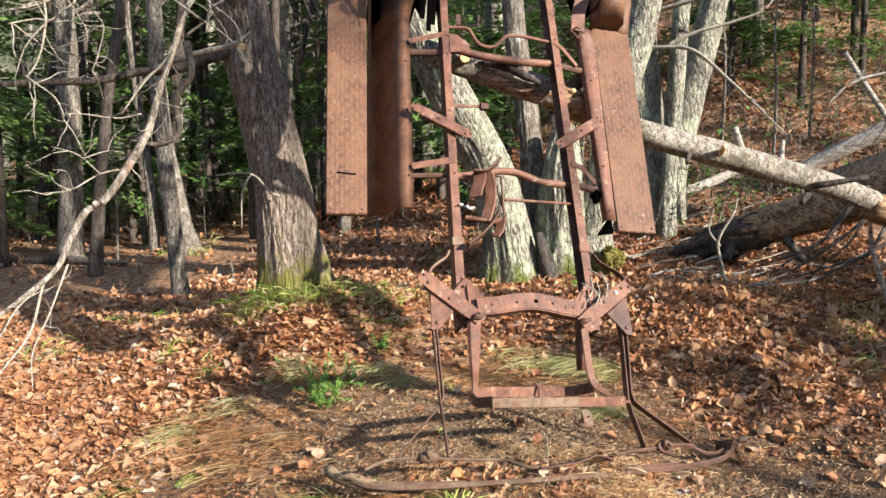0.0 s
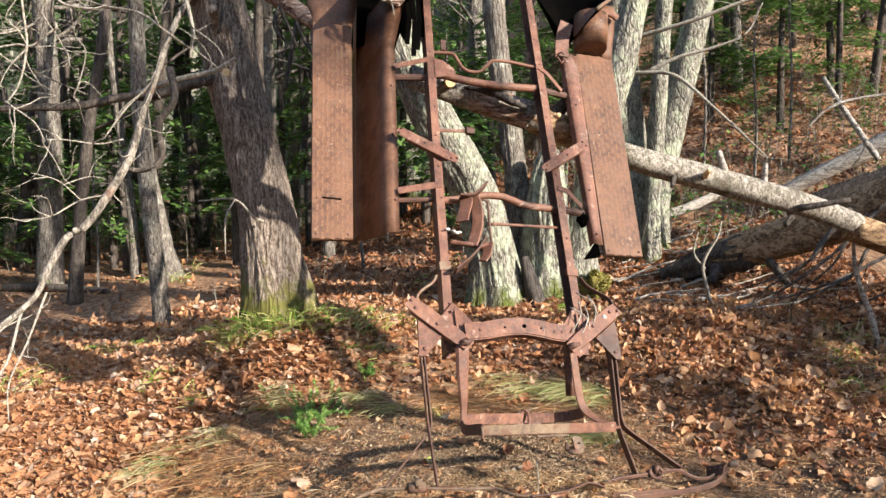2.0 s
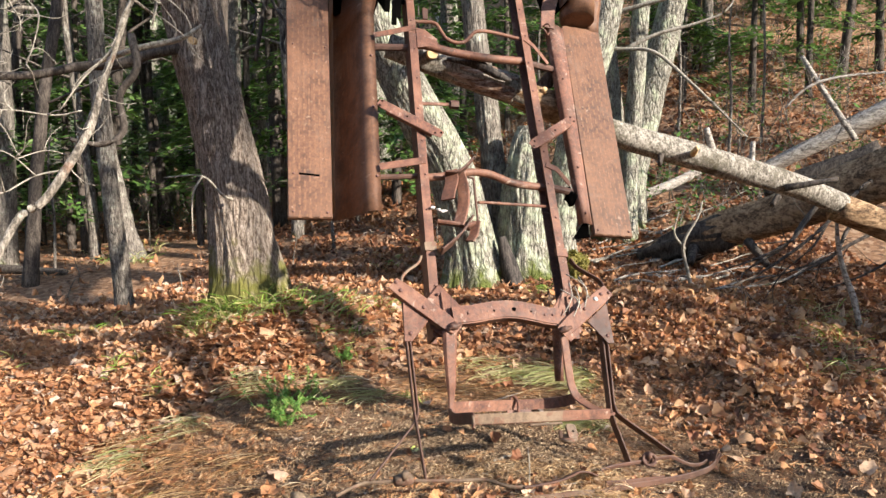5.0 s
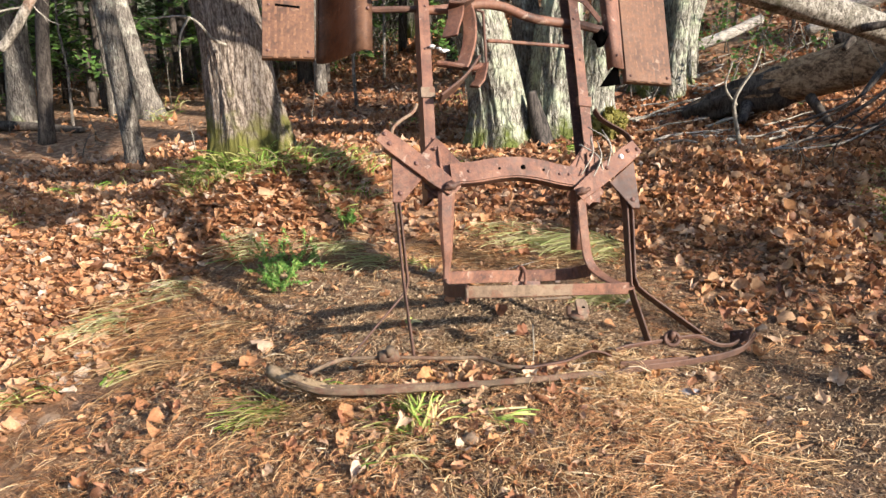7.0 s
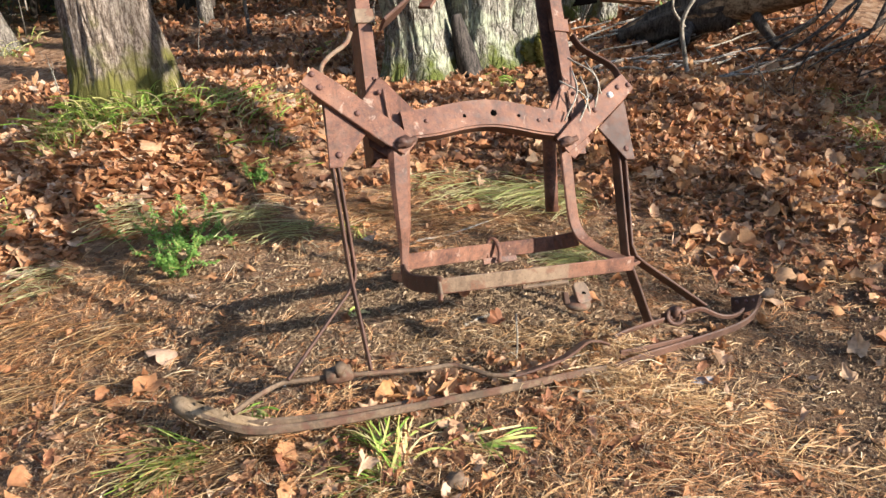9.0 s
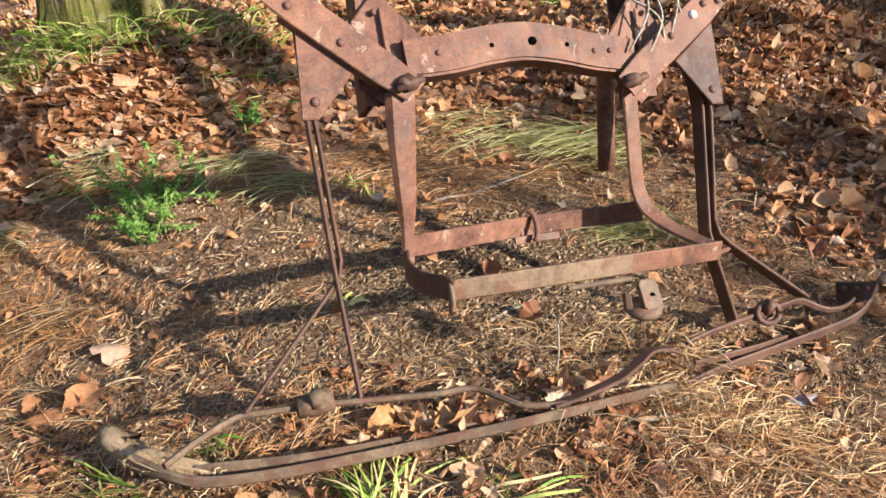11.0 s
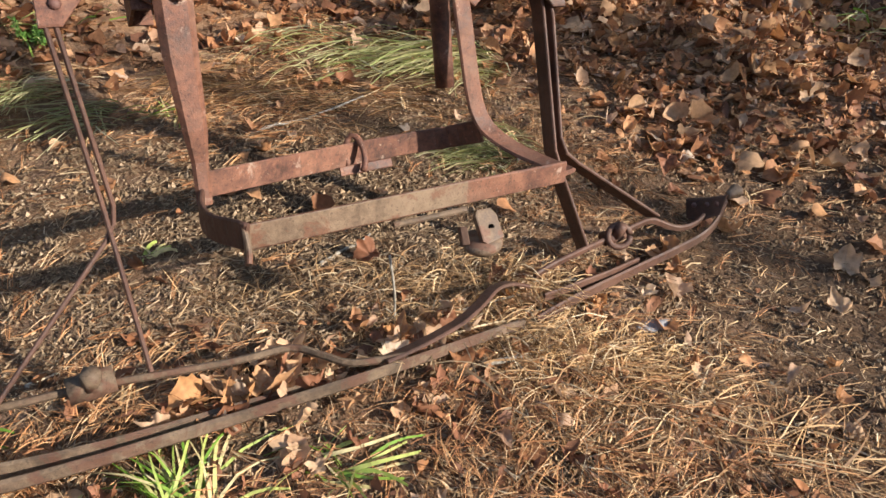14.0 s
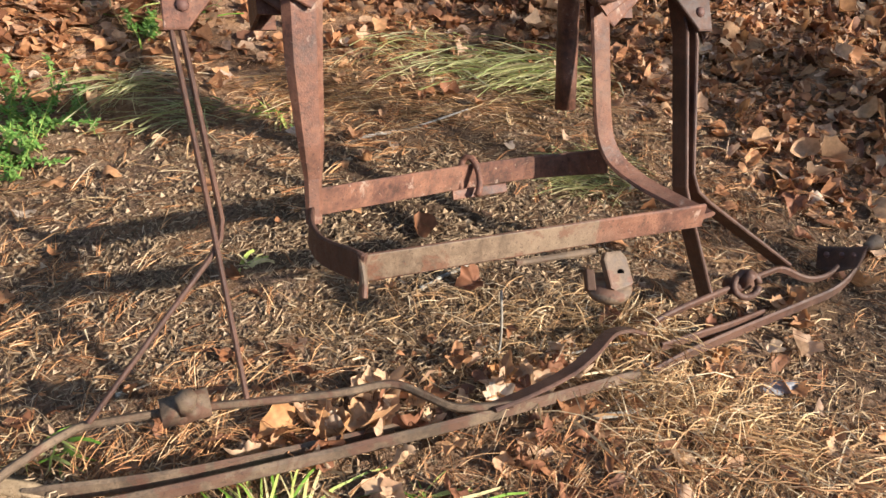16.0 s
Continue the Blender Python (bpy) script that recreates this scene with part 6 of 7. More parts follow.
# brush on the slopes: bare stems and green sprigs
rng = np.random.default_rng(91)
stems, vs, fs = Geo(), [], []
for _ in range(1500):
    y = rng.uniform(8.8, 20)
    x = rng.uniform(-0.75, 0.75) * (y + 2)
    if not free(x, y, 0.25) or (x < 1.5 and y < 14 and rng.uniform() < 0.93):
        continue
    p = np.array(at(x, y, -0.03))
    h = rng.uniform(0.25, 1.7) * (0.6 + 0.05 * (y - 8))
    w = wander(rng, p, (rng.normal(0, 0.25), rng.normal(0, 0.25), 1), h, 4, 0.16)
    trunk_geo(stems, w, [0.0085, 0.006, 0.0025], 4, 1)
    for _ in range(3):
        q = w[rng.integers(1, 5)]
        trunk_geo(stems, wander(rng, q, (rng.normal(0, 1), rng.normal(0, 1), 0.5), h * 0.4, 3, 0.2), [0.004, 0.0015], 3, 1)
    if rng.uniform() < (0.4 if x > 2 or y > 15 else 0.15):
        for q in curve(w, 3)[3:]:
            for _ in range(5):
                d = rng.normal(0, 1, 3) * (1, 1, 0.4)
                d /= np.linalg.norm(d)
                c = np.cross(d, (rng.normal(0, 0.4), rng.normal(0, 0.4), 1.0))
                ln, k, q2 = rng.uniform(0.04, 0.1), len(vs), q + rng.normal(0, 0.08, 3)
                vs += [tuple(q2), tuple(q2 + d * ln * 0.5 + c * ln * 0.25), tuple(q2 + d * ln), tuple(q2 + d * ln * 0.5 - c * ln * 0.25)]
                fs.append((k, k + 1, k + 2, k + 3))
tagged(new("brushwood", stems.mesh("brushwood", BARK_GREY)), "bare grey shoots and saplings on the slopes", "brush", kind="stuff")
g = Geo()
g.v, g.f = vs, fs
tagged(new("undergrowth", g.mesh("undergrowth", HEMLOCK, False)), "sparse green sprigs of undergrowth", "undergrowth", kind="stuff")
# firs from (4.7, 3.4) on are unseen, added to shade the leaf litter
for x, y, k, s in ((-6.9, 11.4, 0, 1.1), (-8.2, 13.2, 0, 1.2), (-9.6, 15.6, 2, 1.0), (-5.9, 13.6, 1, 1.1), (5.8, 13.2, 1, 1.0), (7.0, 13.6, 0, 0.9), (4.9, 14.0, 1, 1.0), (7.6, 15.0, 1, 1.1), (5.2, 16.6, 1, 1.2), (4.7, 3.4, 1, 0.8), (5.9, 4.9, 1, 0.8), (6.6, 3.2, 1, 0.9), (6.4, 4.2, 1, 1.0), (5.92, 3.6, 1, 0.95), (6.9, 4.85, 1, 1.0), (7.4, 5.5, 1, 1.0), (7.0, 3.9, 1, 1.05)):
    stand(firs[k], x, y, x * 5 + y, s)
for ob in (*protos, *firs):
    for o in (*ob.children_recursive, ob):
        bpy.data.objects.remove(o)

# ---- litter, grass and small things on the ground ----
RNG = np.random.default_rng(77)
LOBES = [(0, 0.45), (28, 0.74), (52, 0.80), (74, 0.93), (96, 0.84), (122, 0.96), (148, 0.86), (180, 1.05), (212, 0.86), (238, 0.96), (264, 0.84), (286, 0.93), (308, 0.80), (332, 0.74)]
HALF_LEAF = [(20, 0.72), (36, 0.68), (58, 0.93), (72, 0.84), (90, 0.88), (104, 0.8), (126, 0.98), (146, 0.84), (162, 0.9)]
POINTED = [(0, 0.34), *HALF_LEAF, (180, 1.06), *[(360 - a, r) for a, r in reversed(HALF_LEAF)]]
OVAL = [(0, 0.9), (40, 0.62), (75, 0.42), (105, 0.42), (140, 0.6), (180, 1.0), (220, 0.6), (255, 0.42), (285, 0.42), (320, 0.62)]


def leaves(pts, sizes, shape, tilt, rng, lift=0.01, crumple=0.07, curl=1.0):
    """One joined mesh of curled leaves lying at the points: a middle, a half-way ring and a rim each, folded at the rib and rolled."""
    n, k = len(pts), len(shape)
    m = k // 2
    ang, rad = np.radians([a for a, _ in shape]), np.array([r for _, r in shape])
    rim = np.stack([np.cos(ang) * rad, np.sin(ang) * rad], 1)
    mid = rim[::2] * 0.52
    verts = np.zeros((n, 1 + m + k, 3))
    verts[:, 1:1 + m, :2], verts[:, 1 + m:, :2] = mid, rim * (1 + rng.normal(0, 0.06, (n, k, 1)))
    verts[..., :2] *= rng.uniform(0.72, 1.08, (n, 1, 2))
    x, y = verts[..., 0], verts[..., 1]
    fold, roll, cup = rng.uniform(-0.35, 0.95, (n, 1)), rng.normal(0.1, 0.6, (n, 1)), rng.uniform(-0.2, 0.6, (n, 1))
    twist, edge = rng.normal(0, 0.3, (n, 1)), 0.15 * np.sin(rng.uniform(0, 6.283, (n, 1)) + np.arctan2(y, x) * rng.integers(2, 5, (n, 1)))
    r2 = x * x + y * y
    verts[..., 2] = curl * (np.abs(y) * fold + x * x * roll + r2 * cup + x * y * twist + r2 * edge) + rng.normal(0, crumple, (n, 1 + m + k))
    shut = 1 - np.clip(np.abs(fold) - 0.2, 0, 1) * 0.6
    verts[..., 1] *= shut
    verts *= np.array(sizes)[:, None, None] * 0.5
    yaw, tip, az = rng.uniform(0, 6.283, n), np.abs(rng.normal(0, tilt, n)), rng.uniform(0, 6.283, n)
    c, s = np.cos(yaw), np.sin(yaw)
    x, y = verts[..., 0] * c[:, None] - verts[..., 1] * s[:, None], verts[..., 0] * s[:, None] + verts[..., 1] * c[:, None]
    z = verts[..., 2]
    ca, sa, ct, st = np.cos(az)[:, None], np.sin(az)[:, None], np.cos(tip)[:, None], np.sin(tip)[:, None]
    along, across = x * ca + y * sa, -x * sa + y * ca
    along, z = along * ct - z * st, along * st + z * ct
    x, y = along * ca - across * sa, along * sa + across * ca
    out = np.stack([x, y, z], -1)
    low = out[..., 2].min(1)
    out += np.array(pts)[:, None, :]
    out[..., 2] += (-low * 0.6 + lift * rng.uniform(0.2, 1.6, n))[:, None]
    g, faces = Geo(), []
    for j in range(m):
        i, o, o1, o2 = 1 + j, 1 + m + 2 * j, 1 + m + 2 * j + 1, 1 + m + (2 * j + 2) % k
        faces += [(0, i, 1 + (j + 1) % m), (i, o, o1), (i, o1, 1 + (j + 1) % m), (1 + (j + 1) % m, o1, o2)]
    g.v = out.reshape(-1, 3).tolist()
    base = np.arange(n)[:, None, None] * (1 + m + k)
    g.f = [tuple(f) for f in (np.array(faces)[None] + base).reshape(-1, 3).tolist()]
    return g


def worn(x, y):
    """How bare the trodden patch under and before the frame is, 0 to 1."""
    bare = 1.35 * np.exp(-((x - 0.25) / 1.25) ** 4 - ((y - 4.2) / 1.15) ** 4) + 0.9 * np.exp(-((x - 0.3) / 2.2) ** 4 - ((y - 2.6) / 1.3) ** 4)
    bare = bare + 1.1 * np.exp(-((x - 2.3) / 1.5) ** 4 - ((y - 3.65) / 1.32) ** 4) + 0.8 * np.exp(-((x + 1.3) / 1.5) ** 4 - ((y - 3.2) / 1.45) ** 4)
    bare = bare + 1.0 * np.exp(-((x + 0.7) / 0.95) ** 4 - ((y - 4.55) / 0.95) ** 4) + 0.85 * np.exp(-((x - 0.55) / 0.9) ** 4 - ((y - 5.35) / 0.65) ** 4)
    bare = bare + 0.7 * np.exp(-((x + 0.75) / 0.8) ** 4 - ((y - 5.35) / 0.5) ** 4)
    return np.clip(bare, 0, 0.997)


def mulch(x, y):
    """The dark crumbly patch inside the loop, 0 to 1."""
    return np.exp(-((x - 0.28) / 0.80) ** 4 - ((y - 4.72) / 0.62) ** 4)


def strewn(n, x0, x1, y0, y1, keep, rng):
    x, y = rng.uniform(x0, x1, n), rng.uniform(y0, y1, n)
    ok = rng.uniform(0, 1, n) < keep(x, y)
    x, y = x[ok], y[ok]
    return np.stack([x, y, ground_z(x, y)], 1)


def stuff(name, geo, mat, label, smooth=False):
    return tagged(new(name, geo.mesh(name, mat, smooth)), label, "litter", kind="stuff")


def clumpy(x, y):
    return np.clip(0.62 + 0.45 * np.sin(2.3 * x + 1.1 * y) * np.sin(1.9 * y - 0.7 * x) + 0.25 * np.sin(5.1 * x + 2) * np.sin(4.7 * y), 0.1, 1)


def clear_bar(x, y):
    """Falls to nothing over the lower bumper bar, as far as it lies open."""
    return 1 - 0.92 * np.exp(-((y - 3.985 - 0.17 * x - 0.115 * x * x) / 0.05) ** 2) * sig((x + 0.5) * 20) * sig((0.80 - x) * 20)


def bare_side(x, y):
    """The trodden soil beside the bumper's end, 0 to 1."""
    return np.exp(-((x - 2.0) / 0.82) ** 4 - ((y - 3.95) / 0.85) ** 4)


p = strewn(40000, -5, 4.6, 2.6, 9.5, lambda x, y: (1 - worn(x, y)) * clumpy(x, y) * 0.8, RNG)
stuff("leaf_litter", leaves(p, 0.03 + 0.075 * RNG.uniform(0, 1, len(p)) ** 1.2, LOBES, 0.42, RNG), LEAF, "thick layer of dry orange-brown fallen leaves", True)
p = strewn(34000, -4.2, -0.3, 2.2, 7.6, lambda x, y: (1 - worn(x, y)) * sig((-0.75 - x + 0.25 * np.sin(3 * y)) * 5) * 0.95, RNG)
stuff("leaf_litter", leaves(p, 0.055 + 0.085 * RNG.uniform(0, 1, len(p)), LOBES, 0.2, RNG, 0.012, 0.05, 0.6), LEAF, "deep drift of bright orange-tan leaves", True)
p = strewn(30000, -4, 4.6, 2.6, 9.5, lambda x, y: (1 - worn(x, y)) * (0.35 + 0.5 * sig((x - 1.0) * 2)), RNG)
stuff("leaf_litter", leaves(p, 0.03 + 0.08 * RNG.uniform(0, 1, len(p)) ** 1.2, LOBES, 0.45, RNG), LEAF_DARK, "damp dark brown fallen leaves", True)
p = strewn(14000, -16, 14, 9.3, 20, lambda x, y: 0.6 * clumpy(x, y), RNG)
stuff("leaf_litter", leaves(p, RNG.uniform(0.1, 0.19, len(p)), OVAL, 0.4, RNG, 0.03), LEAF, "fallen leaves over the wooded slope", True)
p = strewn(20000, -3, 9, 9.0, 16, lambda x, y: 0.9 * clumpy(x * 1.5, y * 1.5), RNG)
stuff("leaf_litter", leaves(p, RNG.uniform(0.08, 0.17, len(p)), OVAL, 0.5, RNG, 0.04), LEAF_DARK, "brown leaves over the wooded slope", True)
p = strewn(2600, 1.0, 3.6, 3.9, 7.6, lambda x, y: (1 - worn(x, y)) * clumpy(x * 1.6 + 1, y * 1.6) * 0.8, RNG)
stuff("leaf_litter", leaves(p, 0.04 + 0.085 * RNG.uniform(0, 1, len(p)), LOBES, 0.55, RNG, 0.025), LEAF_PALE, "loose pale dry leaves over damp ones", True)
p = strewn(26000, -11, 11, -8, 9.5, lambda x, y: np.where((x > -5.6) & (x < 5.2) & (y > 2.2), 0.0, 0.8) * clumpy(x, y), RNG)
stuff("leaf_litter", leaves(p, RNG.uniform(0.09, 0.16, len(p)), OVAL, 0.4, RNG, 0.02), LEAF, "fallen leaves over the clearing", True)
p = strewn(12000, -3.4, 1.2, 6.9, 10.2, lambda x, y: 0.85 * clumpy(x * 1.3, y * 1.3), RNG)
stuff("leaf_litter", leaves(p, RNG.uniform(0.06, 0.125, len(p)), LOBES, 0.6, RNG, 0.025), LEAF, "loose sunlit leaves behind the frame", True)
p = strewn(3000, -1.6, 2.4, 2.4, 5.8, lambda x, y: (0.26 - 0.2 * np.exp(-((x + 0.4) / 0.6) ** 4 - ((y - 4.6) / 0.5) ** 4)) * worn(x, y) * clumpy(x * 2, y * 2) * (1 - 0.6 * mulch(x, y)) * (1 - 0.75 * bare_side(x, y)), RNG)
stuff("leaf_litter", leaves(p, RNG.uniform(0.03, 0.09, len(p)), LOBES, 0.5, RNG), LEAF, "scattered broken leaves on bare soil", True)
p = strewn(11000, 0.9, 3.8, 4.2, 7.4, lambda x, y: (1 - worn(x, y)) * clumpy(x * 1.9 + 2, y * 2.1), RNG)
stuff("leaf_litter", leaves(p, RNG.uniform(0.018, 0.055, len(p)), OVAL, 0.7, RNG, 0.03, 0.08, 1.3), LEAF, "curled orange scraps of leaf over damp litter", True)
p = strewn(5200, -1.3, 1.7, 3.1, 4.35, lambda x, y: 0.6 * clumpy(x * 3.1 + 1, y * 2.9) ** 2 * clear_bar(x, y) * (1 - bare_side(x, y)), RNG)
stuff("leaf_litter", leaves(p, RNG.uniform(0.02, 0.07, len(p)), OVAL, 0.6, RNG, 0.012), LEAF_DARK, "torn scraps of brown leaf in the straw", True)


def blades(pts, lengths, width, rng, rise, lean_dir=None, droop=0.6, seg=3):
    """Joined mesh of thin blades rooted at the points."""
    g, vs, fs = Geo(), [], []
    for p, ln in zip(pts, lengths):
        a = rng.uniform(0, 6.283) if lean_dir is None else lean_dir + rng.normal(0, 0.5)
        up = rise * rng.uniform(0.5, 1.3)
        d = np.array((math.cos(a), math.sin(a)))
        w = width * rng.uniform(0.6, 1.2)
        bend, roll = rng.normal(0, 0.35), rng.uniform(0.1, 1.7)
        k = len(vs)
        for i in range(seg + 1):
            s = i / seg
            h = ln * (up * s - droop * up * s * s)
            side = np.array((-d[1], d[0]))
            q = np.array(p[:2]) + d * ln * s * math.sqrt(max(0.05, 1 - up * up * 0.5)) + side * bend * ln * s * s
            e = side * w * (1 - 0.75 * s)
            vs += [(q[0] - e[0], q[1] - e[1], p[2] + h), (q[0] + e[0], q[1] + e[1], p[2] + h + w * roll)]
        fs += [(k + 2 * i, k + 2 * i + 1, k + 2 * i + 3, k + 2 * i + 2) for i in range(seg)]
    g.v, g.f = vs, fs
    return g


def drift(x, y):
    """The way that needles and stalks lie, as they were washed and blown."""
    return 2.0 * np.sin(1.7 * x + 0.6 * y) + 1.6 * np.sin(2.3 * y - 1.1 * x + 0.5) + 0.8 * np.sin(6.1 * x - 3.7 * y)


def bundles(pts, per, rng, fan=0.22):
    """Each point repeated as a small bundle; gives the points and the way of each blade."""
    way = drift(pts[:, 0], pts[:, 1]) + rng.normal(0, 1.4, len(pts))
    q = np.repeat(pts, per, 0)
    return q + rng.normal(0, 0.004, q.shape) * (1, 1, 0.5), np.repeat(way, per) + rng.normal(0, fan, len(q))


def fine_blades(pts, ways, lengths, widths, rng, rise=0.2, bend=0.1, seg=2):
    """Joined mesh of thin, nearly straight blades, each with its own way."""
    n = len(pts)
    d = np.stack([np.cos(ways), np.sin(ways), np.zeros(n)], 1)
    side = np.stack([-d[:, 1], d[:, 0], np.zeros(n)], 1)
    up, sway, roll = rise * rng.normal(0.3, 1.0, n), rng.normal(0, bend, n), rng.uniform(0.2, 1.8, n)
    rows = []
    for i in range(seg + 1):
        t = i / seg
        c = pts + d * (lengths * t)[:, None] + side * (sway * lengths * t * t)[:, None]
        c[:, 2] += lengths * np.abs(up) * (t - 0.8 * t * t) * 1.6
        e = side * (widths * (1 - 0.6 * t))[:, None]
        lift = np.stack([np.zeros(n), np.zeros(n), widths * roll], 1)
        rows += [c - e, c + e + lift]
    g, k = Geo(), 2 * (seg + 1)
    g.v = np.stack(rows, 1).reshape(-1, 3).tolist()
    face = np.array([(2 * i, 2 * i + 1, 2 * i + 3, 2 * i + 2) for i in range(seg)])
    g.f = [tuple(f) for f in (face[None] + np.arange(n)[:, None, None] * k).reshape(-1, 4).tolist()]
    return g


p = strewn(46000, -3.0, 3.2, 1.9, 6.4, lambda x, y: (0.08 + 0.92 * clumpy(x * 1.7, y * 1.7) ** 2) * (1 - 0.88 * mulch(x, y)) * clear_bar(x, y) * (1 - 0.75 * bare_side(x, y)), RNG)
p[:, 2] += RNG.uniform(0.0, 0.022, len(p))
q, way = bundles(p, 4, RNG, 0.14)
stuff("pine_needles", fine_blades(q, way, RNG.uniform(0.025, 0.105, len(q)), RNG.uniform(0.0005, 0.0012, len(q)), RNG, 0.26, 0.09), NEEDLE, "brown dry pine needles strewn over soil")
p = strewn(2900, -2.9, 2.9, 2.1, 5.9, lambda x, y: (0.04 + 0.96 * clumpy(x * 2.3 + 2, y * 2.1) ** 3) * (1 - 0.95 * mulch(x, y)) * clear_bar(x, y) * (1 - 0.8 * bare_side(x, y)), RNG)
p[:, 2] += RNG.uniform(0.005, 0.03, len(p))
q, way = bundles(p, 3, RNG, 0.45)
stuff("straw", fine_blades(q, way, RNG.uniform(0.04, 0.16, len(q)), RNG.uniform(0.0006, 0.0014, len(q)), RNG, 0.3, 0.22, 4), STRAW, "dry straw-coloured grass stalks lying flat")
p = strewn(5000, -1.1, 1.7, 3.1, 4.25, lambda x, y: clumpy(x * 2.9 + 1, y * 2.7) ** 2 * (1 - bare_side(x, y)) * clear_bar(x, y), RNG)
p[:, 2] += RNG.uniform(0.0, 0.03, len(p))
q, way = bundles(p, 3, RNG, 0.5)
stuff("straw", fine_blades(q, way, RNG.uniform(0.03, 0.12, len(q)), RNG.uniform(0.0004, 0.0010, len(q)), RNG, 0.35, 0.16, 3), NEEDLE, "fine mat of dry needles and grass")
# the heap of needles and roots where the bumper's bars cross
for cx, cy, rx, ry, hh, n, mat, label in ((0.98, 4.10, 0.25, 0.13, 0.035, 600, GOLD_STRAW, "heap of bright golden needles against the bumper"), (1.02, 4.02, 0.32, 0.16, 0.02, 700, STRAW, "loose straw thinning out over the needles"), (0.85, 4.20, 0.11, 0.055, 0.05, 300, STRAW, "bright dry straw lying over the bumper bars"), (0.90, 4.335, 0.13, 0.06, 0.09, 520, STRAW, "knot of dry roots and stems over the bumper bar"), (0.60, 4.24, 0.16, 0.04, 0.02, 300, STRAW, "straw caught behind the bumper bar"), (0.72, 4.38, 0.24, 0.09, 0.02, 420, STRAW, "pale dry stalks strewn before the loop"), (0.38, 4.42, 0.34, 0.12, 0.012, 400, STRAW, "thin stalks strewn on crumbly soil"), (-0.27, 4.03, 0.10, 0.05, 0.07, 260, NEEDLE, "needles and roots packed in the bumper end")):
    a, r = RNG.uniform(0, 6.283, n), np.sqrt(RNG.uniform(0, 1, n))
    px, py = cx + rx * r * np.cos(a), cy + ry * r * np.sin(a)
    pts = np.stack([px, py, ground_z(px, py) + hh * (1 - r * r) * RNG.uniform(0.2, 1.0, n)], 1)
    stuff("straw_heap", fine_blades(pts, RNG.uniform(0, 6.283, n), RNG.uniform(0.03, 0.11, n), RNG.uniform(0.0005, 0.0014, n), RNG, 0.5, 0.4, 4), mat, label)
p = strewn(19000, -0.9, 1.7, 3.2, 4.5, lambda x, y: (0.15 + 0.85 * sig((x - 0.2) * 3)) * clumpy(x * 2.6 + 0.4, y * 2.4) * (1 - 0.7 * mulch(x, y)) * (1 - 0.75 * bare_side(x, y)) * clear_bar(x, y), RNG)
p[:, 2] += RNG.uniform(0.0, 0.022, len(p))
stuff("chaff", fine_blades(p, RNG.uniform(0, 6.283, len(p)), RNG.uniform(0.01, 0.06, len(p)), RNG.uniform(0.0007, 0.0022, len(p)), RNG, 0.45, 0.35, 2), STRAW, "pale chaff and broken stalks")
# short fibres of the crumbly mulch
p = strewn(130000, -1.3, 2.2, 3.2, 5.6, lambda x, y: 0.22 + 0.78 * mulch(x, y) * (1 - 0.8 * sig((y - 4.78) * 9)), RNG)
p[:, 2] += RNG.uniform(0.0, 0.012, len(p))
stuff("mulch_fibres", fine_blades(p, RNG.uniform(0, 6.283, len(p)), RNG.uniform(0.008, 0.035, len(p)), RNG.uniform(0.0008, 0.0018, len(p)), RNG, 0.6, 0.3, 1), MULCH, "short fibres of rotted needles")

# crumbs of soil and bark
g = Geo()
p = strewn(52000, -1.3, 2.6, 3.0, 5.5, lambda x, y: 0.1 + 0.5 * worn(x, y) + 0.4 * mulch(x, y + 0.2), RNG)
for i, q in enumerate(p):
    s = 0.002 + 0.008 * RNG.uniform() ** 2
    e = RNG.normal(0, 0.35, (4, 3))
    b = np.array([(1, 0, -0.3), (-0.5, 0.87, -0.3), (-0.5, -0.87, -0.3), (0, 0, 0.9)]) + e
    g.add(q + b * s + (0, 0, s * 0.3), [(0, 1, 3), (1, 2, 3), (2, 0, 3), (0, 2, 1)])
stuff("soil_crumbs", g, MULCH, "loose crumbs of soil and bark")


def tuft(name, x, y, n, length, mat, label, spread=0.08, rise=0.9, lean=None, droop=0.6, width=0.003):
    a, r = RNG.uniform(0, 6.283, n), spread * np.sqrt(RNG.uniform(0, 1, n))
    px, py = r * np.cos(a), r * np.sin(a)
    z = float(ground_z(x, y))
    pts = np.stack([px, py, ground_z(x + px, y + py) - z], 1)
    ob = thing(name, Matrix.Translation((x, y, z)), label, "grass", "grass tufts")
    part("blade_spray", blades(pts, RNG.uniform(0.5, 1.0, n) * length, width, RNG, rise, lean, droop, 4), mat, ob, "", True, "stuff")
    return ob


for x, y, n, ln, sp, rise, lean in ((0.09, 3.87, 55, 0.27, 0.06, 0.75, 1.9), (0.06, 3.80, 34, 0.28, 0.05, 0.45, 3.2), (-0.49, 4.01, 50, 0.31, 0.05, 0.5, 3.5), (-0.54, 3.97, 24, 0.22, 0.05, 0.4, 3.8), (0.36, 3.92, 24, 0.16, 0.05, 0.5, None), (-1.45, 4.52, 34, 0.24, 0.06, 0.45, 0.9), (-1.76, 4.45, 40, 0.24, 0.12, 0.5, 3.0), (0.03, 5.5, 30, 0.2, 0.10, 0.5, 2.4), (1.22, 7.9, 60, 0.22, 0.12, 0.9, None), (-0.36, 4.15, 18, 0.12, 0.04, 0.6, None), (-0.02, 4.6, 8, 0.1, 0.02, 0.8, None), (-0.1, 3.66, 12, 0.2, 0.06, 0.5, 0.6)):
    tuft("grass_tuft", x, y, n, ln, GRASS, "small tuft of green grass in needles", sp, rise, lean, 0.8, 0.0046)
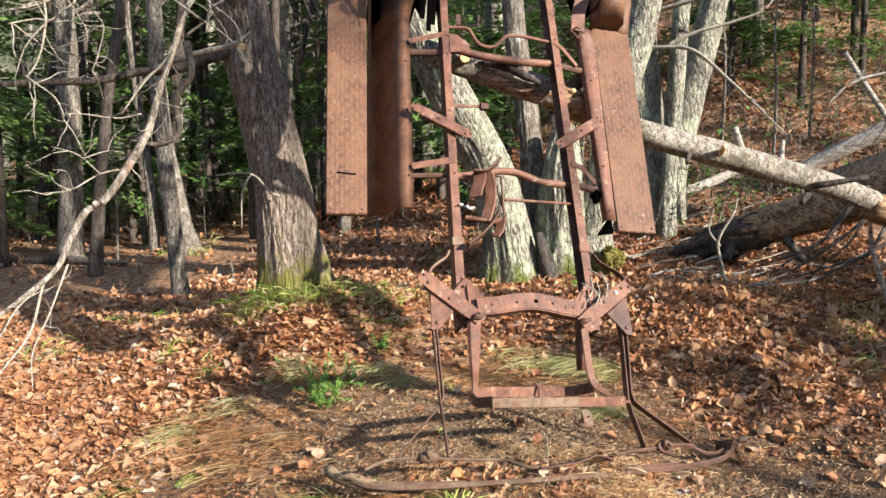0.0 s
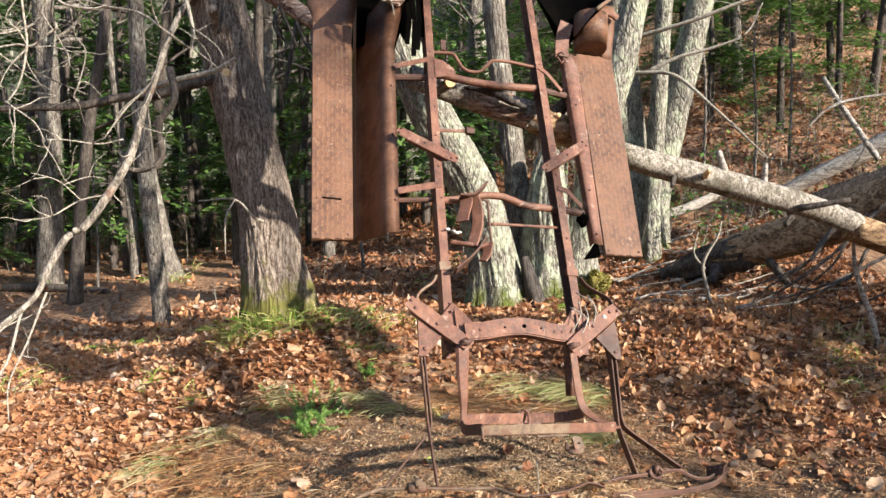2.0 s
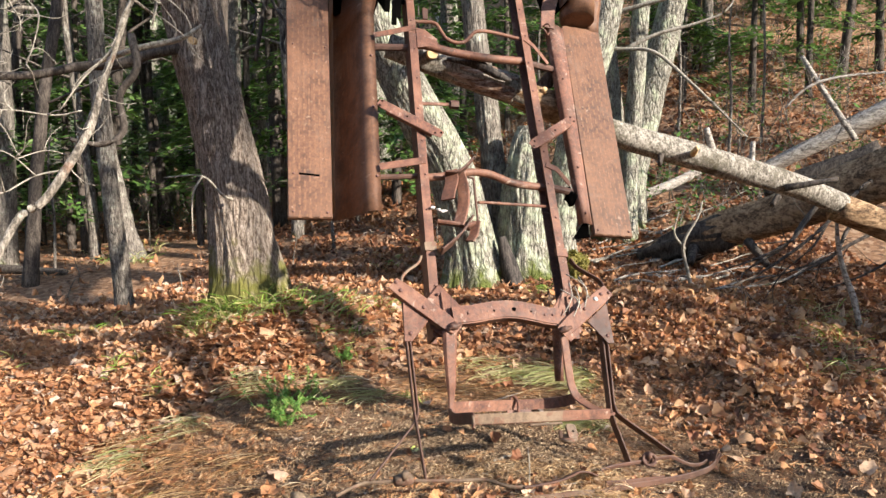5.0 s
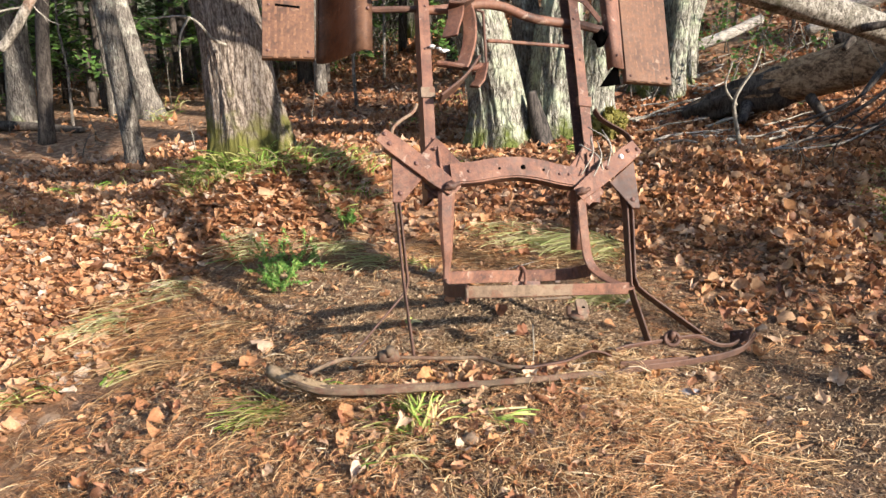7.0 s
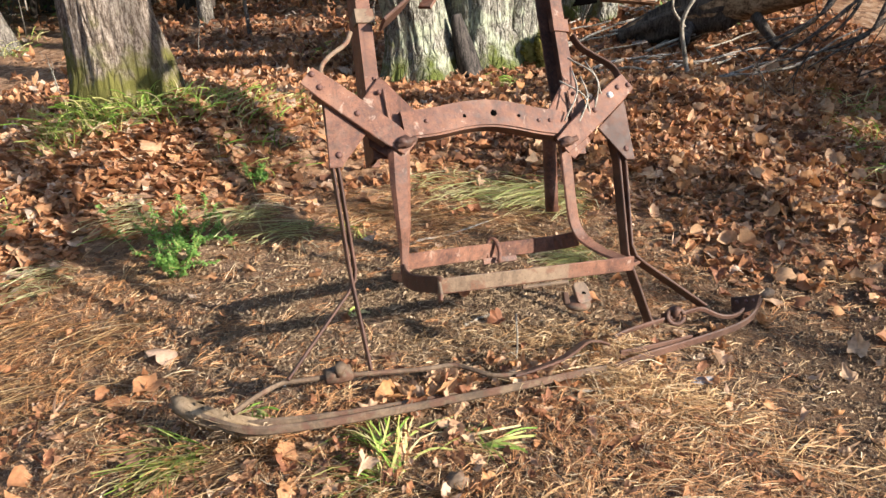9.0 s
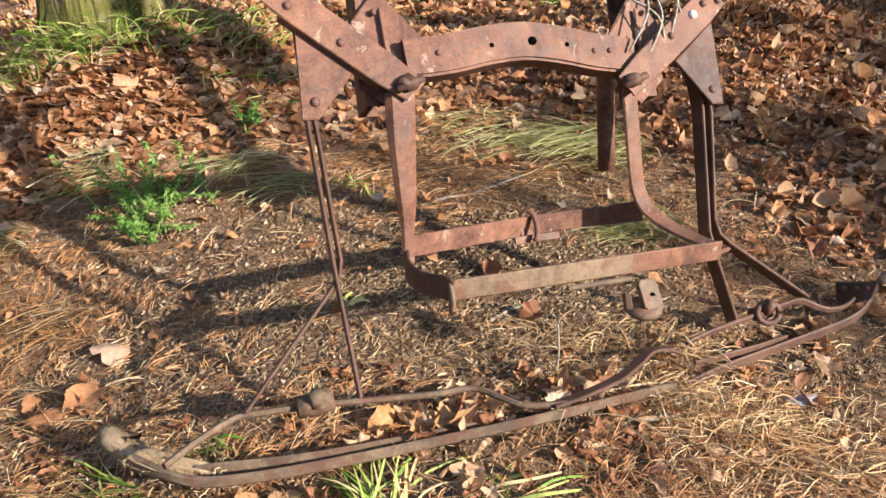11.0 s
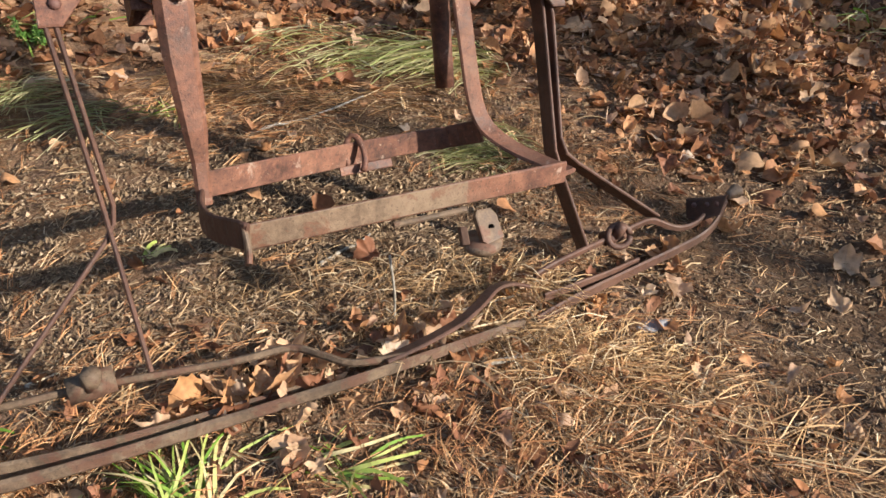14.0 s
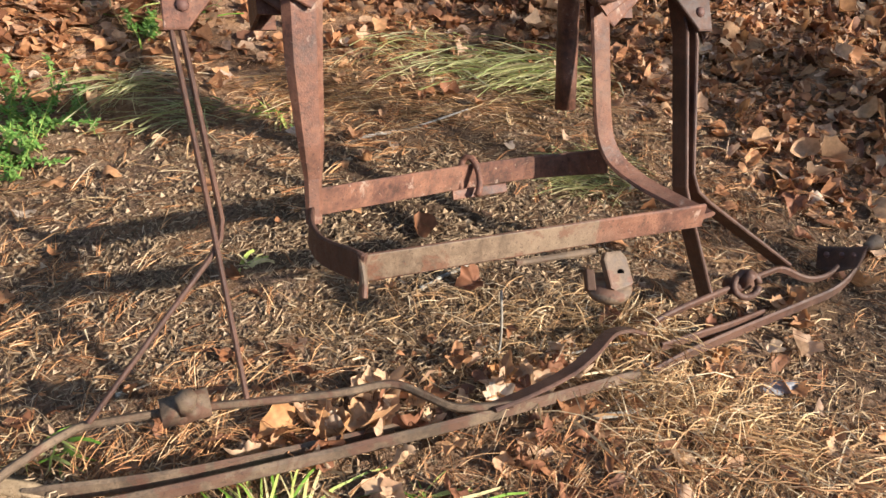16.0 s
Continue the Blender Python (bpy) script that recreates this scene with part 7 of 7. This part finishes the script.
for x, y, n, ln, sp in ((-1.58, 6.5, 220, 0.32, 0.2), (-1.36, 6.52, 160, 0.3, 0.18), (-1.0, 6.6, 120, 0.26, 0.2), (-0.65, 6.75, 110, 0.26, 0.25), (-0.55, 6.2, 60, 0.24, 0.25), (-2.9, 7.6, 60, 0.25, 0.3), (-3.4, 6.6, 60, 0.25, 0.3), (-0.35, 7.1, 70, 0.2, 0.2), (0.1, 7.6, 60, 0.2, 0.2), (-2.2, 6.2, 50, 0.2, 0.16), (-1.75, 5.85, 40, 0.2, 0.12), (-3.4, 7.8, 40, 0.2, 0.2), (-4.1, 11.9, 50, 0.26, 0.15), (-2.2, 9.8, 40, 0.22, 0.3), (-4.6, 12.5, 60, 0.3, 0.6), (3.4, 6.6, 60, 0.22, 0.2), (3.1, 6.1, 60, 0.22, 0.2), (2.9, 5.6, 40, 0.18, 0.2), (-0.2, 9.5, 60, 0.25, 0.35), (0.5, 10.2, 60, 0.25, 0.4)):
    tuft("grass_tuft", x, y, n, ln, GRASS, "tuft of green grass on the forest floor", sp * 1.1, 1.0, None, 0.5, 0.0042)
for x, y, n, ln, sp, lean in ((0.85, 5.82, 90, 0.38, 0.16, 2.9), (1.08, 5.72, 150, 0.38, 0.13, 2.9), (1.18, 5.62, 110, 0.32, 0.12, 2.8), (0.62, 5.98, 80, 0.34, 0.2, 3.0), (1.02, 5.02, 110, 0.26, 0.10, 2.8), (1.14, 5.1, 90, 0.26, 0.1, 2.8), (-1.62, 5.08, 90, 0.34, 0.12, 3.6), (-0.45, 5.75, 70, 0.36, 0.1, 3.7), (-0.25, 5.55, 60, 0.3, 0.1, 3.6), (-1.0, 5.75, 70, 0.34, 0.12, 3.8), (-1.35, 5.35, 60, 0.34, 0.12, 3.8)):
    tuft("half_green_grass_tuft", x, y, n, ln, PALE_GRASS, "flattened tuft of half-green grass behind the frame", sp, 0.5, lean, 0.85, 0.0036)
for x, y, n, ln, sp, lean in ((0.35, 5.7, 120, 0.34, 0.2, 3.0), (-0.55, 5.75, 60, 0.3, 0.12, 0.6), (-1.05, 5.2, 70, 0.3, 0.12, 0.9), (0.15, 5.85, 80, 0.3, 0.2, 2.8), (1.35, 3.75, 110, 0.26, 0.16, None), (1.15, 3.95, 60, 0.22, 0.12, None), (0.55, 3.6, 90, 0.24, 0.14, None), (0.2, 3.75, 70, 0.26, 0.12, 3.4), (-0.3, 3.95, 80, 0.26, 0.14, 3.6), (-1.6, 5.3, 70, 0.36, 0.14, 3.8), (-1.15, 4.55, 80, 0.36, 0.16, 3.7), (0.7, 4.2, 70, 0.22, 0.14, None), (1.0, 4.1, 60, 0.2, 0.12, None), (-1.3, 5.0, 80, 0.36, 0.16, 3.8), (-0.9, 4.8, 70, 0.32, 0.16, 3.6), (-1.5, 4.75, 80, 0.36, 0.16, 3.9), (-1.9, 4.9, 60, 0.34, 0.14, 3.7), (-0.75, 4.3, 60, 0.3, 0.16, 3.5), (0.3, 3.55, 80, 0.26, 0.16, 2.2), (0.8, 3.75, 90, 0.28, 0.16, 1.6), (0.62, 5.55, 80, 0.34, 0.16, 2.9), (0.95, 5.45, 80, 0.34, 0.16, 2.8)):
    tuft("dry_grass_tuft", x, y, n, ln, STRAW, "flattened tuft of pale dry grass", sp, 0.35, lean, 0.85, 0.0024)

# a leafy green herb
def herb(x, y, stems, height, spread):
    ob = thing("green_herb", Matrix.Translation(at(x, y)), "bright green feathery herb among dead leaves", "plant")
    rng, g, vs, fs = np.random.default_rng(int(abs(x) * 100)), Geo(), [], []
    for _ in range(stems):
        a, ln = rng.uniform(0, 6.283), height * rng.uniform(0.5, 1.1)
        w = wander(rng, (rng.normal(0, spread * 0.3), rng.normal(0, spread * 0.3), 0), (math.cos(a) * 0.8, math.sin(a) * 0.8, 0.9), ln, 5, 0.15)
        trunk_geo(g, w, [0.002, 0.0014], 4, 1)
        for q in curve(w, 4)[3:]:
            for _ in range(6):
                d = rng.normal(0, 1, 3) * (1, 1, 0.5)
                d /= np.linalg.norm(d)
                c = np.cross(d, rng.normal(0, 0.4, 3) + (0, 0, 1))
                c /= np.linalg.norm(c) + 1e-9
                l2, k = rng.uniform(0.011, 0.026), len(vs)
                vs += [tuple(q), tuple(q + d * l2 * 0.5 + c * l2 * 0.22), tuple(q + d * l2), tuple(q + d * l2 * 0.5 - c * l2 * 0.22)]
                fs.append((k, k + 1, k + 2, k + 3))
    part("stem_spray", g, GRASS, ob, "thin green stems", True, "stuff")
    g = Geo()
    g.v, g.f = vs, fs
    part("leaf_spray", g, HERB, ob, "small bright green leaves", False, "stuff")


herb(-0.80, 5.45, 24, 0.30, 0.3)
herb(-0.80, 5.30, 12, 0.22, 0.16)
herb(-0.50, 6.0, 8, 0.12, 0.1)


# single leaves that catch the eye near the bumper
def crumpled_leaf(size, tilt, lift, rng):
    """A dry lobed leaf: four rings round its middle, creased along the veins, wrinkled, its rim rolled and ragged."""
    k, rings = 44, (0.22, 0.46, 0.68, 0.86, 1.0)
    ang = np.linspace(0, 2 * math.pi, k, endpoint=False)
    rim = np.interp(np.degrees(ang), [a for a, _ in POINTED] + [360], [r for _, r in POINTED] + [POINTED[0][1]])
    rim = rim ** 1.7 * (1 + rng.normal(0, 0.05, k)) * (1 - 0.3 * np.exp(-((np.mod(ang - rng.uniform(0, 6.283) + math.pi, 2 * math.pi) - math.pi) / 0.25) ** 2))
    rad = np.concatenate([[0.0], np.outer(rings, rim).ravel()])
    full, a = np.concatenate([[0.0], np.repeat(rings, k)]), np.concatenate([[0.0], np.tile(ang, len(rings))])
    x, y = rad * np.cos(a) * rng.uniform(0.8, 1.05), rad * np.sin(a) * rng.uniform(0.7, 1.0)
    z = 0.09 * full * np.abs(np.sin(2.5 * (a - math.pi))) + rng.uniform(-0.1, 0.7) * np.abs(y) + rng.normal(0.1, 0.35) * x * x + rng.normal(0, 0.3) * x * y
    for f in (3.0, 5.5, 9.0):
        p, w = rng.uniform(0, 6.283, 4), 0.2 / f
        z = z + w * np.sin(f * x + p[0] + np.sin(f * y * 0.7 + p[1])) * np.sin(f * y + p[2] + np.sin(f * x * 0.8 + p[3]))
    lobe = rng.uniform(0, 6.283)
    z = z + full ** 3 * (0.10 + 0.17 * np.sin(2 * a + lobe) + 0.12 * np.sin(3 * a + 2.1 * lobe)) + rng.normal(0, 0.012, len(z))
    pull = 1 - 0.22 * full ** 3 * np.abs(np.sin(2 * a + lobe))
    m = Euler((rng.normal(0, tilt), rng.normal(0, tilt), rng.uniform(0, 6.283))).to_matrix()
    pts = np.stack([x * pull, y * pull, z], 1) * size * 0.5 @ np.array(m).T
    pts[:, 2] += -0.7 * pts[:, 2].min() + lift * rng.uniform(0.2, 1.2)
    faces = [(0, 1 + j, 1 + (j + 1) % k) for j in range(k)]
    for i in range(len(rings) - 1):
        b, c = 1 + i * k, 1 + (i + 1) * k
        faces += [(b + j, c + j, c + (j + 1) % k, b + (j + 1) % k) for j in range(k)]
    g = Geo()
    g.v, g.f = pts.tolist(), faces
    return g


def single_leaf(x, y, size, mat, label, tilt=0.5, lift=0.02):
    g = crumpled_leaf(size * 0.92, tilt * 0.7, lift * 0.5, RNG)
    ob = new("fallen_leaf", g.mesh("fallen_leaf", mat, True))
    ob.matrix_basis = Matrix.Translation(at(x, y))
    return tagged(ob, label, "leaf", "single fallen leaves")


for x, y, s in ((0.29, 4.13, 0.11), (0.20, 4.10, 0.10), (0.38, 4.12, 0.085), (0.36, 4.17, 0.09), (0.53, 4.16, 0.10), (0.32, 4.02, 0.11), (0.27, 3.98, 0.10), (0.42, 4.06, 0.11), (0.16, 4.04, 0.10), (1.92, 4.37, 0.15), (1.24, 4.035, 0.11), (1.44, 3.87, 0.11), (0.30, 4.19, 0.12), (1.35, 4.37, 0.13), (1.25, 4.34, 0.11), (1.66, 4.60, 0.13), (1.28, 4.47, 0.12), (1.36, 4.50, 0.10), (1.25, 4.07, 0.10), (1.42, 4.45, 0.11), (1.80, 4.22, 0.13), (1.95, 4.30, 0.10), (0.92, 4.33, 0.08), (-1.38, 3.95, 0.10), (1.62, 3.85, 0.10), (0.86, 4.00, 0.09), (1.9, 5.1, 0.14), (2.05, 5.2, 0.12), (2.45, 5.4, 0.14), (2.6, 5.2, 0.13), (2.3, 5.0, 0.12), (-0.99, 6.25, 0.12), (-1.13, 6.58, 0.13), (0.75, 5.1, 0.1), (0.30, 5.15, 0.11)):
    single_leaf(x, y, s, LEAF_ONE, "curled pale tan maple leaf on the needles", 0.5, 0.025)
for x, y, s in ((0.53, 4.50, 0.12), (1.62, 4.95, 0.16), (1.80, 4.92, 0.14), (-0.22, 3.90, 0.13), (-0.42, 3.75, 0.11), (0.62, 3.95, 0.09), (-0.98, 4.1, 0.1), (0.86, 3.75, 0.08), (0.02, 4.5, 0.06)):
    single_leaf(x, y, s, LEAF_RED, "russet brown fallen leaf on soil", 0.35, 0.02)

for i in range(13):
    x = RNG.uniform(0.55, 1.75)
    y = 4.04 + 0.17 * x + 0.115 * x * x + abs(RNG.normal(0, 0.05))
    single_leaf(x, y, RNG.uniform(0.06, 0.11), LEAF_ONE if i % 7 else LEAF_RED, "dry leaf caught along the bumper", 0.7, 0.035)
for i in range(16):
    single_leaf(RNG.uniform(0.82, 1.12), RNG.uniform(4.24, 4.40), RNG.uniform(0.05, 0.09), LEAF_ONE if i % 3 else LEAF_RED, "crushed dry leaf among roots by the bumper", 0.8, 0.06)
for i in range(9):
    single_leaf(RNG.uniform(1.4, 2.6), RNG.uniform(3.6, 5.2), RNG.uniform(0.07, 0.12), LEAF_ONE if i % 4 else LEAF_RED, "curled dry leaf on worn soil", 0.5, 0.025)

for i in range(15):
    x = RNG.uniform(0.08, 0.62)
    single_leaf(x, 4.075 + 0.17 * x + 0.115 * x * x + RNG.normal(0, 0.03), RNG.uniform(0.10, 0.135), LEAF_ONE, "large pale leaf resting between the bumper bars", 0.4, 0.05)
for i in range(46):
    x = RNG.uniform(0.0, 0.72)
    y = 4.015 + 0.17 * x + 0.115 * x * x + RNG.uniform(0.0, 0.09) - (0.17 if i % 4 == 0 else 0.0)
    single_leaf(x, y, RNG.uniform(0.06, 0.12), LEAF_ONE if i % 3 else LEAF_RED, "brown leaf wedged between the bumper bars", 0.9, 0.045)
for i in range(22):
    single_leaf(RNG.uniform(-0.7, 0.3), RNG.uniform(3.72, 3.95), RNG.uniform(0.06, 0.11), LEAF_ONE if i % 2 else LEAF_RED, "crumpled orange-brown leaf below the bumper", 0.5, 0.02)
for i in range(30):
    single_leaf(RNG.uniform(-1.2, 0.6), RNG.uniform(3.2, 3.9), RNG.uniform(0.06, 0.11), LEAF_ONE if i % 3 else LEAF_RED, "crumpled dry leaf in the straw", 0.7, 0.03)

# stones, chips and sticks
def stone(x, y, sx, sy, sz, label, seed, mat):
    g = Geo()
    lump(g, (0, 0, sz * 0.5), (sx, sy, sz), seed, 0.5, 14, 9)
    ob = new("stone", g.mesh("stone", mat))
    ob.matrix_basis = Matrix.Translation(at(x, y))
    tagged(ob, label, "stone")


stone(0.27, 3.77, 0.035, 0.03, 0.03, "small brown stone half sunk in soil", 3.3, RUST_MUD)
stone(1.22, 4.24, 0.05, 0.025, 0.014, "flat grey stone beside the bumper", 5.1, STONE)
for i, (x, y, a, ln, r, mat) in enumerate(((-0.99, 3.69, 0.5, 0.09, 0.014, TWIG), (-1.21, 3.66, 0.6, 0.2, 0.014, TWIG), (-0.25, 4.25, 1.0, 0.22, 0.006, TWIG), (0.40, 4.50, 0.7, 0.18, 0.006, TWIG), (0.62, 4.27, 0.2, 0.25, 0.004, TWIG), (0.25, 5.3, 0.45, 0.45, 0.006, WOOD_GREY), (0.72, 4.12, 0.1, 0.3, 0.007, TWIG), (1.1, 3.8, 2.1, 0.3, 0.005, TWIG), (-1.5, 5.6, 0.9, 0.35, 0.012, TWIG), (2.0, 6.9, 0.2, 0.9, 0.012, WOOD_GREY), (2.5, 7.2, -0.3, 0.7, 0.012, WOOD_GREY), (1.9, 7.6, 0.6, 0.8, 0.014, WOOD_GREY), (2.9, 7.4, 0.1, 1.1, 0.012, WOOD_GREY), (2.2, 8.2, -0.2, 0.9, 0.014, WOOD_GREY), (1.7, 5.6, 0.5, 0.4, 0.006, WOOD_GREY), (0.85, 7.7, 0.8, 0.8, 0.01, WOOD_GREY), (0.3, 7.8, 1.1, 0.7, 0.01, TWIG))):
    line = wander(np.random.default_rng(300 + i), (0, 0, r), (math.cos(a), math.sin(a), 0.02), ln, 5, 0.12)
    ob = new("fallen_stick", trunk_geo(Geo(), line, [r, r * 0.9, r * 0.5], 7, 3, 0.1).mesh("fallen_stick", mat))
    ob.matrix_basis = Matrix.Translation(at(x, y, 0.004))
    tagged(ob, "dry grey stick lying on the ground", "stick", "sticks on the ground")
rng = np.random.default_rng(404)
for i in range(46):
    x, y = rng.uniform(1.9, 3.5), rng.uniform(7.6, 10.2)
    a, ln, r = rng.normal(0.1, 0.5), rng.uniform(0.35, 1.1), rng.uniform(0.006, 0.017)
    line = wander(rng, (0, 0, r), (math.cos(a), math.sin(a), 0.03), ln, 5, 0.12)
    ob = new("fallen_stick", trunk_geo(Geo(), line, [r, r * 0.9, r * 0.5], 7, 3, 0.1).mesh("fallen_stick", WOOD_GREY if i % 3 else TWIG))
    ob.matrix_basis = Matrix.Translation(at(x, y, 0.03)) @ Matrix.Rotation(-math.atan2(float(ground_z(x + 0.3, y) - ground_z(x, y)), 0.3), 4, "Y")
    tagged(ob, "grey dead stick among debris on the slope", "stick", "sticks on the ground")
ob = new("upright_stalk", sweep(Geo(), curve([(0, 0, 0), (0.004, 0, 0.09), (-0.004, 0, 0.20)], 3), rod(0.003, 6), (1, 0, 0)).mesh("upright_stalk", TWIG))
ob.matrix_basis = Matrix.Translation(at(0.545, 4.27, -0.01))
tagged(ob, "single dry stalk standing in the soil", "stalk")
line = [(-0.56, 4.105, -0.035), (-0.52, 4.07, -0.035), (-0.47, 4.035, -0.045), (-0.40, 4.00, -0.055), (-0.32, 3.985, -0.07), (-0.26, 3.98, -0.085)]
g = trunk_geo(Geo(), [np.array(q) - line[0] for q in line], [0.018, 0.024, 0.026, 0.028, 0.024, 0.012], 34, 14, 0.9, 0, 4.4, 11)
ob = new("dirt_clod", g.mesh("dirt_clod", EARTH))
ob.matrix_basis = Matrix.Translation(line[0])
tagged(ob, "clod of dry earth and roots packed on the bumper end", "dirt")
n = 1100
u, way = RNG.uniform(0.34, 1.0, n), RNG.uniform(0, 6.283, n)
spine = np.stack([np.interp(u, np.linspace(0, 1, len(line)), [q[j] for q in line]) for j in range(3)], 1)
hang = (RNG.uniform(0, 1, n) < 0.2) * (np.abs(u - 0.55) < 0.14)
spine += np.stack([RNG.normal(0, 0.014, n), RNG.normal(0, 0.018, n) - 0.03 * hang, RNG.uniform(-0.02, 0.022, n) - RNG.uniform(0.02, 0.07, n) * hang], 1)
stuff("root_fibres", fine_blades(spine, way, RNG.uniform(0.006, 0.024, n), RNG.uniform(0.0007, 0.0016, n), RNG, 0.7, 0.5, 2), MULCH, "short roots and fibres bristling from packed earth")
